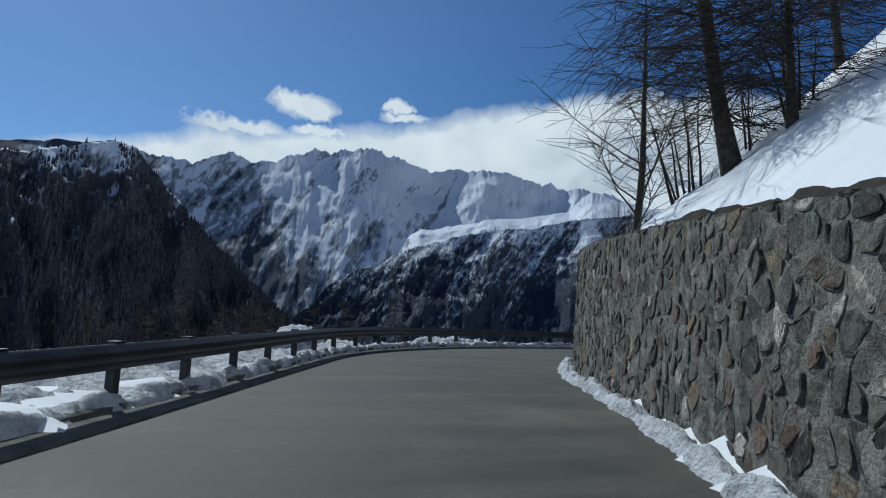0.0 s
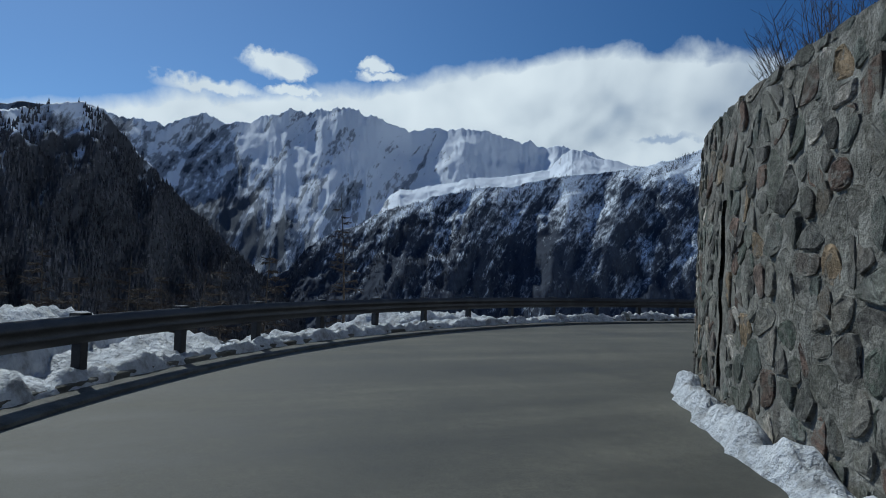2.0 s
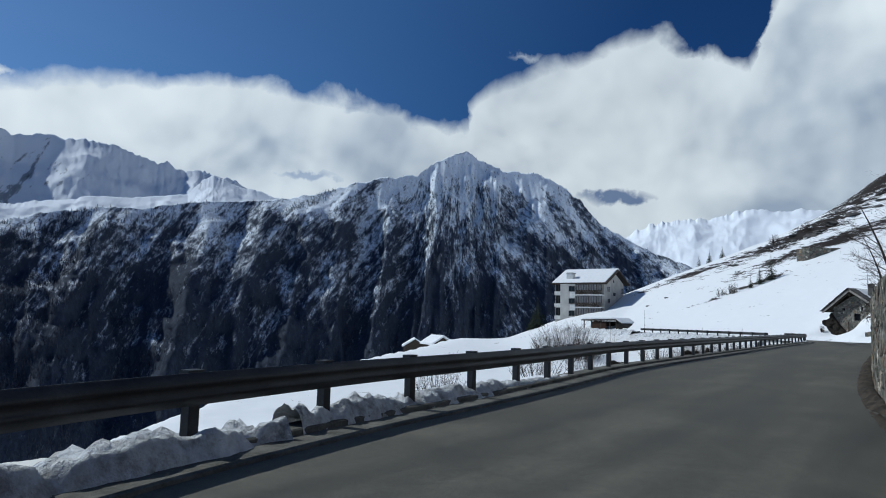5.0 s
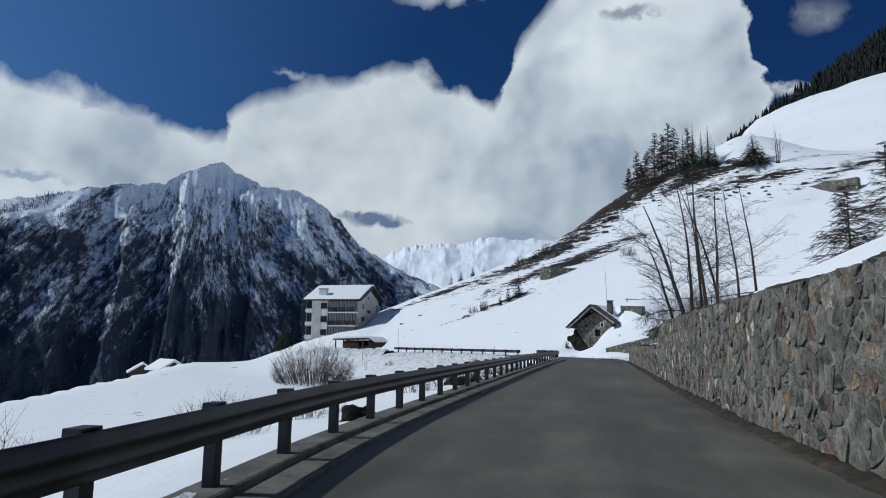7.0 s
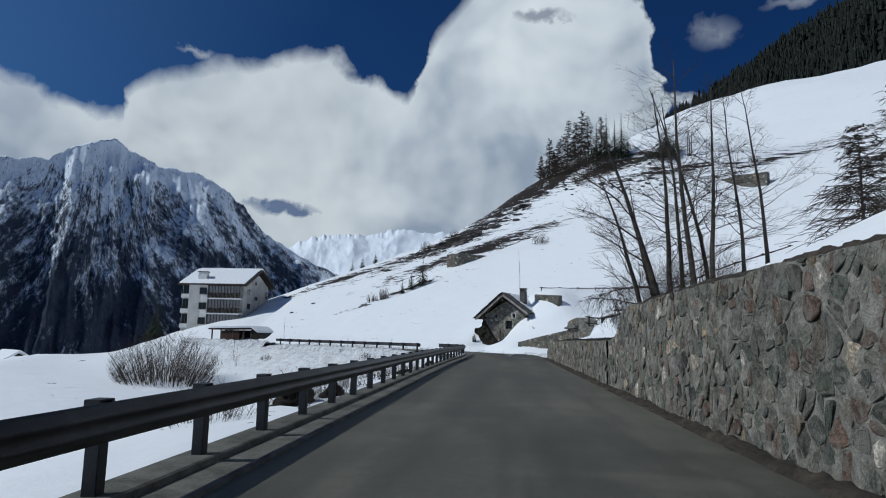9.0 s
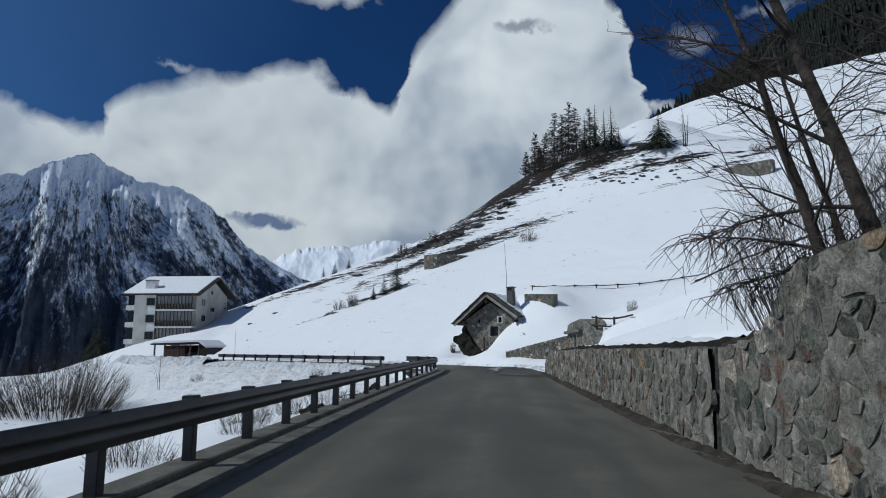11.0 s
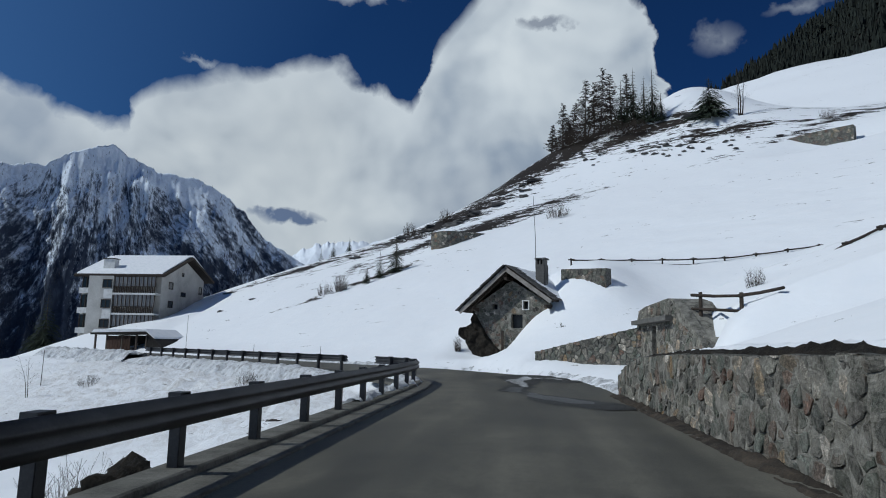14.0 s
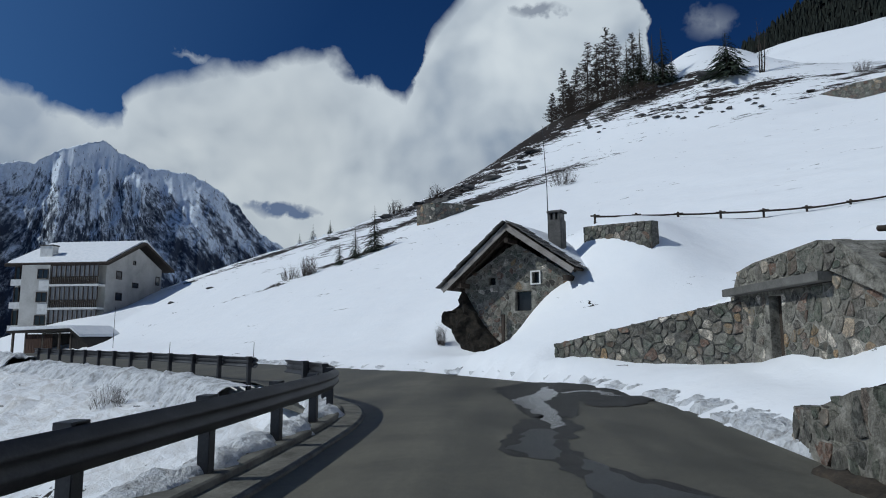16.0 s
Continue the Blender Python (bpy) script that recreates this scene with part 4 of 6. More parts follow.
def far_trees(name, pts, mat, label, hgts, rng, wide=0.16):
    vs, fs = [], []
    for (x, y, z), h in zip(pts, hgts):
        r = h * wide * rng.uniform(0.7, 1.3)
        k = len(vs)
        a0 = rng.uniform(0, 3)
        for lvl, rr in ((0.08, 1.0), (0.45, 0.62)):
            for j in range(4):
                a = a0 + j * math.pi / 2 + lvl
                vs.append((x + r * rr * math.cos(a), y + r * rr * math.sin(a), z + h * lvl))
        vs += [(x, y, z + h * 0.72), (x + rng.uniform(-0.05, 0.05) * h, y, z + h)]
        for j in range(4):
            fs.append((k + j, k + (j + 1) % 4, k + 8))
            fs.append((k + 4 + j, k + 4 + (j + 1) % 4, k + 9))
    ob = new(name, mesh_from(name, vs, fs, mat))
    return tagged(ob, label, "forest", kind="stuff")


def forest_on(grid, count, rng, keep, lo, hi):
    nu, k, _ = grid.shape
    pts, hs = [], []
    tries = 0
    while len(pts) < count and tries < count * 6:
        tries += 1
        a, b = rng.uniform(0, nu - 1.001), rng.uniform(2, k - 1.001)
        i, j = int(a), int(b)
        p = grid[i, j] + (grid[i + 1, j] - grid[i, j]) * (a - i) + (grid[i, j + 1] - grid[i, j]) * (b - j)
        if keep(p, a / nu, b / k, rng):
            pts.append(p - np.array((0, 0, 1.0)))
            hs.append(rng.uniform(lo, hi))
    return pts, hs


# rock and snow tints of range, ridge, slope and plateau carry bluish distance haze
M_SNOWY = mountain_material("hazy_snowy_range", (0, 900, 0.51, 0.74), (0.028, 0.038, 0.058), (0.09, 0.11, 0.14), broad=0.8, fine=0.55, scale=0.0035, streak=1.1, lean=-0.5, left=0.011, flat=0.3, reach=3600.0, soft=0.6)
M_WOODED = mountain_material("hazy_wooded_slope", (-120, 400, 0.15, 0.72), (0.022, 0.029, 0.048), (0.06, 0.078, 0.115), broad=0.9, fine=1.2, scale=0.012, streak=1.0, lean=0.75, turn=35, trees=0.6, snow=(0.78, 0.85, 0.94), flat=0.3, cap=(330, 400, 0.4))
# rock colour also lifted paler, for haze in front of the dark slope
M_DARK = mountain_material("hazy_shaded_slope", (40, 250, 0.02, 0.62), (0.04, 0.043, 0.052), (0.09, 0.094, 0.105), broad=0.9, fine=0.5, scale=0.012, streak=0.8, lean=-0.5)
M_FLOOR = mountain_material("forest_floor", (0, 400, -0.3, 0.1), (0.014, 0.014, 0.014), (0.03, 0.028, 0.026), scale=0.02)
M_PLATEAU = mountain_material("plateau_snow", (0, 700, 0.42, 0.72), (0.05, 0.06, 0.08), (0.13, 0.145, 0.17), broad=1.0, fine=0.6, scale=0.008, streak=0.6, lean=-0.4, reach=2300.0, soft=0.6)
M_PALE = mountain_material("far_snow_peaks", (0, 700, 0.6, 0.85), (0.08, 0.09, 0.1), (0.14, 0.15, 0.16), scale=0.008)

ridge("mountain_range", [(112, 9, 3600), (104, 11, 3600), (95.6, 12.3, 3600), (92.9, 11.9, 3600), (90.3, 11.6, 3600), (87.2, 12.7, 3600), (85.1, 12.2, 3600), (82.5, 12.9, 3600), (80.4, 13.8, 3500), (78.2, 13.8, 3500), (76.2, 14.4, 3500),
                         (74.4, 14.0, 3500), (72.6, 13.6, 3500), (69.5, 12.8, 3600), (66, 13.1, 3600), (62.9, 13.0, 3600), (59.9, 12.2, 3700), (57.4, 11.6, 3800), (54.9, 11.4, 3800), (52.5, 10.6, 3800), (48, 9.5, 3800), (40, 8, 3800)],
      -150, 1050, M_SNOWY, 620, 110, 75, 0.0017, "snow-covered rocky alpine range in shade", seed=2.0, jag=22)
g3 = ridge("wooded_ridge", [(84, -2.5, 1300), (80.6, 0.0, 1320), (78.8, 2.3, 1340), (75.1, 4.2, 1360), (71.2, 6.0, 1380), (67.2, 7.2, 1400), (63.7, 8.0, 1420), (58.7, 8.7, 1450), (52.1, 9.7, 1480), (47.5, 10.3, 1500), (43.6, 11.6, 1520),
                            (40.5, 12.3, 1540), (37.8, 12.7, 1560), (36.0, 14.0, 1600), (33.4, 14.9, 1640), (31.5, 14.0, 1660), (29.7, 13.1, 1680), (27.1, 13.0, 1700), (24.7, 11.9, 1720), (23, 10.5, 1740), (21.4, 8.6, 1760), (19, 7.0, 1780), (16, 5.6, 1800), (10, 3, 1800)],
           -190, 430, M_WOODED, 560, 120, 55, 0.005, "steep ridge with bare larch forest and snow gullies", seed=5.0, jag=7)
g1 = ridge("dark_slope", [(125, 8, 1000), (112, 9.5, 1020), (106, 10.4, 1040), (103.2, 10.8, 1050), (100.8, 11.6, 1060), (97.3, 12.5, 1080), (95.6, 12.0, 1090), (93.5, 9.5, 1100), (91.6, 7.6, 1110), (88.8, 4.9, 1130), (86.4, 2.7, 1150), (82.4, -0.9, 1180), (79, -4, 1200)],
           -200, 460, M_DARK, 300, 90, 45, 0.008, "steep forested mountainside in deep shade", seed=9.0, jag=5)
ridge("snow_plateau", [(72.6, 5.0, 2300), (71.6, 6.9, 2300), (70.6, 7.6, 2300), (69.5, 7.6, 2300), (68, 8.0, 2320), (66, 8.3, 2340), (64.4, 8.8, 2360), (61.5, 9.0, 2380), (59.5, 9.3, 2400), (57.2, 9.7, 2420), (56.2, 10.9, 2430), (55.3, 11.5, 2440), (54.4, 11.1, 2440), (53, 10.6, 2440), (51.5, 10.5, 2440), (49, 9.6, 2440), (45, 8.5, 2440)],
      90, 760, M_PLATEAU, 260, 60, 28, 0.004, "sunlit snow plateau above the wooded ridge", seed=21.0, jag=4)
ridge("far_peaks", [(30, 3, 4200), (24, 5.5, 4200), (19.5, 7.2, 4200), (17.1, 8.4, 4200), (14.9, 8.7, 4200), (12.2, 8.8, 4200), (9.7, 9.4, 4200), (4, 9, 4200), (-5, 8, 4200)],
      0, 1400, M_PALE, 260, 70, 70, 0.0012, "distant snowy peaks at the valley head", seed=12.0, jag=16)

frng = random.Random(11)


def keep3(p, u, v, r):
    """Larches thin out in the leaning gullies and stop below the summit rocks."""
    line = 285 + 35 * fbm(p[0], p[1], 0, 2, 0.01) - 90 * step01((p[0] + 850) / 300)
    if p[2] > line:
        return r.random() < 0.03
    g2 = fbm(u * 30 + v * 9, v * 1.6, 8.0, 4, 1.0)
    low = step01((170 - p[2]) / 150)
    return r.random() < 0.22 + 1.3 * g2 + 0.12 * low


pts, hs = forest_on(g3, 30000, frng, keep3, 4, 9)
far_trees("larch_forest", pts, HAZY_LARCH, "bare larch forest on the opposite slope", hs, frng, 0.085)
pts, hs = forest_on(g1, 16000, frng, lambda p, u, v, r: r.random() < 0.75 + 0.5 * fbm(u * 16, v * 5, 3.0, 3, 1.0) - 0.7 * step01((p[2] - 90) / 130), 6, 12)
far_trees("dark_forest", pts, HAZY_WOODS, "dense dark conifer forest on the shaded slope", hs, frng, 0.2)


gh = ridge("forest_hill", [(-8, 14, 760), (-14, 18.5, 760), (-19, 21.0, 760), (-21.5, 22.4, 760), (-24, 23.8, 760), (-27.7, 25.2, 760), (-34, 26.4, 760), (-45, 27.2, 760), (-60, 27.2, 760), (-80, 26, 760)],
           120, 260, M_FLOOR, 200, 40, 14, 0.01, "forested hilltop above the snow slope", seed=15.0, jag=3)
pts, hs = forest_on(gh, 8500, frng, lambda p, u, v, r: True, 9, 17)
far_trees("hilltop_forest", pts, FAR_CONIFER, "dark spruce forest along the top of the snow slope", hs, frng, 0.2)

# ---- trees and shrubs ----
def tube(vs, fs, path, radii, k=5):
    """Tapered branch along a path of points."""
    base = len(vs)
    n = len(path)
    for i, p in enumerate(path):
        d = (path[min(i + 1, n - 1)] - path[max(i - 1, 0)])
        d = d.normalized() if d.length > 1e-6 else Vector((0, 0, 1))
        a = d.orthogonal().normalized()
        b = d.cross(a)
        for j in range(k):
            t = 2 * math.pi * j / k
            q = p + (a * math.cos(t) + b * math.sin(t)) * radii[i]
            vs.append((q.x, q.y, q.z))
    for i in range(n - 1):
        for j in range(k):
            fs.append((base + i * k + j, base + i * k + (j + 1) % k, base + (i + 1) * k + (j + 1) % k, base + (i + 1) * k + j))
    fs.append(tuple(base + (n - 1) * k + j for j in range(k)))


def limb(rng, start, way, length, wobble, steps, droop=0.0):
    p, d = Vector(start), Vector(way).normalized()
    out = [p.copy()]
    for _ in range(steps):
        d = (d + Vector((rng.uniform(-1, 1), rng.uniform(-1, 1), rng.uniform(-1, 1))) * wobble + Vector((0, 0, -droop))).normalized()
        p = p + d * (length / steps)
        out.append(p.copy())
    return out


def bare_tree(name, label, at, h, r, rng, lean=(0, 0), stems=1, first=0.25, spread=0.9, dens=1.0, category="tree"):
    """Leafless broadleaf tree: trunk, limbs and a crown of fine twigs."""
    g = thing(name, label, category, pose(*at))
    tv, tf, lv, lf, wv, wf = [], [], [], [], [], []
    for s in range(stems):
        ph = rng.uniform(0, 6.28)
        off = Vector((math.cos(ph), math.sin(ph), 0)) * (0.0 if stems == 1 else rng.uniform(0.1, 0.45))
        hh = h * rng.uniform(0.75, 1.0)
        way = Vector((lean[0] + off.x * 0.5, lean[1] + off.y * 0.5, 1))
        tr = limb(rng, off - Vector((0, 0, 0.3)), way, hh, 0.07, 9)
        rr = r * rng.uniform(0.7, 1.0)
        tube(tv, tf, tr, [rr * (1 - 0.88 * i / 9) * (1.25 if i == 0 else 1) for i in range(10)], 7)
        for q in range(int(15 * dens)):
            t = first + (1 - first) * (q + rng.random()) / int(15 * dens)
            i = min(8, int(t * 9))
            p = tr[i].lerp(tr[i + 1], t * 9 - i)
            an = rng.uniform(0, 6.28)
            ln = hh * (0.42 - 0.3 * t) * rng.uniform(0.7, 1.25)
            br = limb(rng, p, (math.cos(an) * spread, math.sin(an) * spread, rng.uniform(0.2, 0.9)), ln, 0.26, 5, -0.03)
            r0 = max(0.007, rr * 0.27 * (1 - t * 0.75))
            tube(lv, lf, br, [r0 * (1 - 0.8 * j / 5) for j in range(6)], 4)
            for _ in range(int(5 * dens)):
                u = rng.uniform(0.25, 1.0)
                j = min(4, int(u * 5))
                pp = br[j].lerp(br[j + 1], u * 5 - j)
                an2 = an + rng.uniform(-1.3, 1.3)
                tw = limb(rng, pp, (math.cos(an2), math.sin(an2), rng.uniform(0.0, 1.0)), ln * rng.uniform(0.25, 0.5), 0.22, 3, 0.04)
                tube(wv, wf, tw, [r0 * 0.35, r0 * 0.3, r0 * 0.22, 0.002], 3)
                for _ in range(2):
                    an3 = an2 + rng.uniform(-1.2, 1.2)
                    q2 = tw[rng.choice((1, 2))]
                    tube(wv, wf, limb(rng, q2, (math.cos(an3), math.sin(an3), rng.uniform(-0.2, 0.8)), ln * 0.2, 0.25, 2), [r0 * 0.22, r0 * 0.18, 0.002], 3)
    part("trunk", mesh_from("trunk", tv, tf, BARK, True), g)
    part("branchwork", mesh_from("branchwork", lv, lf, BARK, True), g)
    part("crown", mesh_from("crown", wv, wf, TWIG), g)
    return g


def larch_tree(name, label, at, h, r, rng, lean=(0, 0), bare=0.15, wide=0.22, dens=1.0, rows=26, thin=0.006, bow=(0, 0)):
    """Winter larch: a straight trunk with long level boughs and hanging twigs."""
    g = thing(name, label, "tree", pose(*at))
    tv, tf, wv, wf = [], [], [], []
    tr = limb(rng, Vector((0, 0, -0.4)), Vector((lean[0], lean[1], 1)), h, 0.03, 9)
    tr = [p + Vector((bow[0], bow[1], 0)) * (1 - (1 - i / 9) ** 3) for i, p in enumerate(tr)]
    tube(tv, tf, tr, [r * (1 - 0.93 * i / 9) * (1.3 if i == 0 else 1) for i in range(10)], 8)
    part("trunk", mesh_from("trunk", tv, tf, BARK, True), g)
    for q in range(int(rows * dens)):
        t = bare + (0.98 - bare) * (q + rng.random()) / int(rows * dens)
        i = min(8, int(t * 9))
        p = tr[i].lerp(tr[i + 1], t * 9 - i)
        for _ in range(3):
            an = rng.uniform(0, 6.28)
            ln = h * wide * (1.05 - 0.9 * t) * rng.uniform(0.6, 1.2)
            br = limb(rng, p, (math.cos(an), math.sin(an), rng.uniform(-0.15, 0.25)), ln, 0.1, 5, -0.02)
            r0 = max(thin, r * 0.11 * (1 - 0.7 * t))
            tube(wv, wf, br, [r0 * (1 - 0.85 * j / 5) for j in range(6)], 3)
            for k in range(13):
                u = rng.uniform(0.15, 1.0)
                j = min(4, int(u * 5))
                pp = br[j].lerp(br[j + 1], u * 5 - j)
                an2 = an + rng.choice((-1, 1)) * rng.uniform(0.4, 1.3)
                tw = limb(rng, pp, (math.cos(an2), math.sin(an2), rng.uniform(-0.6, 0.2)), ln * rng.uniform(0.2, 0.5), 0.2, 2, 0.1)
                tube(wv, wf, tw, [max(r0 * 0.4, thin * 0.7), max(r0 * 0.3, thin * 0.6), thin * 0.3], 3)
    part("crown", mesh_from("crown", wv, wf, TWIG), g)
    return g


def spruce_tree(name, label, at, h, rng, wide=0.24):
    """Spruce: dark drooping boughs in whorls, each a ragged spray of needles."""
    g = thing(name, label, "tree", pose(*at))
    tv, tf, nv, nf = [], [], [], []
    tr = [Vector((0, 0, -0.3)), Vector((0, 0, h * 0.5)), Vector((0, 0, h))]
    tube(tv, tf, tr, [h * 0.022, h * 0.012, 0.01], 6)
    part("trunk", mesh_from("trunk", tv, tf, BARK, True), g)
    rows = 17
    for q in range(rows):
        t = 0.06 + 0.93 * q / rows
        n = max(4, int(11 * (1.15 - t)))
        for b in range(n):
            an = 6.283 * b / n + rng.uniform(-0.3, 0.3)
            ln = h * wide * (1.06 - t) * rng.uniform(0.7, 1.2)
            for s in range(6):
                u0, u1 = s / 6, (s + 1) / 6
                z0 = h * t - ln * 0.45 * u0 * u0
                z1 = h * t - ln * 0.45 * u1 * u1
                for sg in (-1, 1):
                    a2 = an + sg * rng.uniform(0.25, 0.75)
                    w = ln * 0.55 * (1.15 - u0) * rng.uniform(0.6, 1.3)
                    p0 = Vector((math.cos(an) * ln * u0, math.sin(an) * ln * u0, z0))
                    p1 = Vector((math.cos(an) * ln * u1, math.sin(an) * ln * u1, z1))
                    p2 = p1 + Vector((math.cos(a2) * w, math.sin(a2) * w, -w * rng.uniform(0.1, 0.7)))
                    k = len(nv)
                    nv.extend([tuple(p0 + Vector((0, 0, 0.03 * ln))), tuple(p1), tuple(p2)])
                    nf.append((k, k + 1, k + 2))
    part("crown", mesh_from("crown", nv, nf, NEEDLE), g)
    return g


def shrub(name, label, at, h, w, rng, stems=60, fine=1.0):
    """Leafless shrub of many upright rods."""
    g = thing(name, label, "shrub", pose(*at))
    vs, fs, ws, wf = [], [], [], []
    for _ in range(stems):
        a, d = rng.uniform(0, 6.28), math.sqrt(rng.random())
        hh = h * math.sqrt(max(0.05, 1.02 - d * d)) * rng.uniform(0.8, 1.1)
        p = Vector((math.cos(a) * d * w * 0.38, math.sin(a) * d * w * 0.38, -0.15))
        tr = limb(rng, p, (math.cos(a) * d * 0.36 * w / h, math.sin(a) * d * 0.36 * w / h, 1), hh, 0.1, 4)
        r = (0.007 * h + 0.004) * fine
        tube(vs, fs, tr, [r, r * 0.8, r * 0.6, r * 0.4, r * 0.15], 3)
        for _ in range(5):
            j = rng.choice((1, 2, 3))
            a2 = rng.uniform(0, 6.28)
            tube(ws, wf, limb(rng, tr[j], (math.cos(a2), math.sin(a2), 1.3), hh * rng.uniform(0.15, 0.4), 0.15, 2), [r * 0.5, r * 0.35, 0.002], 3)
    part("branchwork", mesh_from("branchwork", vs, fs, TWIG), g)
    part("crown", mesh_from("crown", ws, wf, TWIG), g)
    return g


# ---- stone hut ----
HUT = pose(-0.1, 27.6, 0, rz=-26)


def box_part(name, b, mat, parent, label="", bev=0.0):
    return part(name, box(*b, bev), parent, label, mat=mat)


def flat_stones(parent, x0, x1, z_of, y, rng, holes=(), w=0.34, h=0.2, bottom=-0.3, limit=300):
    """Stones on an upright face at depth y of a thing's own frame, leaving openings free."""
    m = parent.matrix_basis
    jv, jf, made = [], [], 0
    for cell in rubble(x1 - x0, lambda u: z_of(x0 + u), rng, w, h, bottom):
        ca, cb, poly = cell
        if any(a - 0.02 < x0 + p[0] < b + 0.02 and c - 0.02 < p[1] < d + 0.02 for p in poly + [(ca, cb)] for a, b, c, d in holes) or not (0 <= ca <= x1 - x0):
            continue
        vs, fs = stone_solid(cell, rng)
        vs = [(x0 + min(max(a, 0), x1 - x0), y - o * 0.7, c) for a, o, c in vs]
        if made < limit:
            made += 1
            o = Vector((x0 + ca, y, cb))
            part("stone", mesh_from("stone", [Vector(v) - o for v in vs], fs, STONE), parent, at=Matrix.Translation(o))
        else:
            k = len(jv)
            jv += vs
            jf += [tuple(i + k for i in f) for f in fs]
    if jv:
        tagged(part("stonework", mesh_from("stonework", jv, jf, STONE), parent), kind="stuff")


def stone_hut():
    g = thing("stone_hut", "small rubble stone house with overhanging snowy slate roof", "house", HUT)
    # gable wall with its openings cut through, and the side and back walls
    d = 0.95
    holes = ((-0.06, 0.72, 2.45, 3.30), (0.78, 1.12, 3.62, 4.10), (-1.36, -1.0, 3.62, 3.96))
    xs = sorted({-2.55, 2.85, *(v for h in holes for v in h[:2])})
    wallb = bmesh.new()
    top = lambda x: 5.42 - 0.60 * abs(x - 0.0)
    for a, b in zip(xs[:-1], xs[1:]):
        cuts = [(-0.6, None)] + sorted((h[2], h[3]) for h in holes if h[0] <= a and h[1] >= b)
        lo = -0.6
        for z0, z1 in cuts[1:]:
            bm2 = prism([(a, lo), (b, lo), (b, z0), (a, z0)], d, d + 0.45)
            me = bpy.data.meshes.new("tmp")
            bm2.to_mesh(me)
            bm2.free()
            wallb.from_mesh(me)
            lo = z1
        pts = [(a, lo), (b, lo), (b, top(b))] + ([(0.0, top(0))] if a < 0 < b else []) + [(a, top(a))]
        bm2 = prism(pts, d, d + 0.45)
        me = bpy.data.meshes.new("tmp")
        bm2.to_mesh(me)
        bm2.free()
        wallb.from_mesh(me)
    bmesh.ops.remove_doubles(wallb, verts=wallb.verts, dist=0.0005)
    part("gable_wall", wallb, g, mat=POINTING)
    box_part("side_wall", (-2.55, d + 0.46, -0.6, -2.1, 7.0, 3.66), MORTAR, g)
    box_part("side_wall", (2.4, d + 0.46, -0.6, 2.85, 7.0, 3.66), MORTAR, g)
    box_part("back_wall", (-2.09, 6.55, -0.6, 2.39, 7.0, 3.66), MORTAR, g)
    flat_stones(g, -2.55, 2.85, lambda x: top(x) - 0.05, d - 0.005, random.Random(21), holes, 0.32, 0.17, 0.3)
    for i, (a, b, z0, z1) in enumerate(holes):
        p = box_part("window", (a + 0.02, d + 0.25, z0 + 0.02, b - 0.02, d + 0.28, z1 - 0.02), GLASS, g, "dark unglazed opening" if i == 0 else "small dark window")
        if i == 1:
            for q in ((a - 0.07, z0 - 0.06, b + 0.07, z0), (a - 0.07, z1, b + 0.07, z1 + 0.06), (a - 0.07, z0, a, z1), (b, z0, b + 0.07, z1)):
                box_part("frame", (q[0], d - 0.06, q[1], q[2], d + 0.1, q[3]), WHITE, p, "white painted surround")
    # roof: boards below, slates above, pale fascia along the verge
    for sg, xe, ze in ((-1, -3.32, 3.52), (1, 3.05, 4.10)):
        za = 6.22
        n = Vector((-(ze - za) * (1 if xe > 0 else -1), 0, abs(xe))).normalized()
        q = lambda t, up: (xe * t + n.x * up, za + (ze - za) * t + n.z * up)
        part("roof_deck", prism([q(0, -0.10), q(1, -0.10), q(1, 0.0), q(0, 0.0)], 0.05, 7.6), g, "dark boarded roof underside", mat=DARKWOOD)
        part("fascia", prism([q(0.0, -0.27), q(1.0, -0.27), q(1.0, -0.03), q(0.0, -0.03)], 0.0, 0.05), g, "pale grey verge board", mat=FASCIA)
        for r in range(9):
            for c in range(15):
                t1, t0 = 1.03 - r / 9, 1.03 - (r + 1.25) / 9
                y0 = -0.12 + c * 0.53 + random.uniform(-0.03, 0.03)
                u = 0.02 + 0.012 * (r % 2) + random.uniform(0, 0.02)
                part("slate", prism([q(max(t0, -0.01), u + 0.03), q(t1, u + 0.065), q(t1, u + 0.11), q(max(t0, -0.01), u + 0.07)], y0, y0 + 0.52), g, mat=SLATE)
        for y in np.arange(0.6, 7.4, 0.9):
            part("rafter", prism([q(0.02, -0.24), q(0.97, -0.24), q(0.97, -0.102), q(0.02, -0.102)], y, y + 0.12), g, mat=DARKWOOD)
    for z, x in ((3.5, -2.4), (3.6, 2.6), (5.35, -0.05)):
        box_part("purlin", (x - 0.09, 0.12, z + 0.02, x + 0.09, d + 0.2, z + 0.22), DARKWOOD, g)
    # snow left on the hillside slope of the roof
    sv, sf = [], []
    nx, ny = 15, 22
    for j in range(ny):
        for i in range(nx):
            t, y = 0.06 + 1.02 * i / (nx - 1), 1.1 + 6.6 * j / (ny - 1)
            edge = min(1, 5 * min(i / (nx - 1) + 0.02, (ny - 1 - j) / (ny - 1) + 0.3, j / (ny - 1)))
            up = 0.06 + edge * (0.20 + 0.12 * fbm(t * 3, y, 2, 3, 0.8))
            sv.append((3.05 * t + 0.55 * up, y + 0.25 * fbm(t * 4, j, 5, 2, 0.6), 6.22 - 2.12 * t + 0.82 * up + 0.08))
    sf = [(j * nx + i, j * nx + i + 1, (j + 1) * nx + i + 1, (j + 1) * nx + i) for j in range(ny - 1) for i in range(nx - 1)]
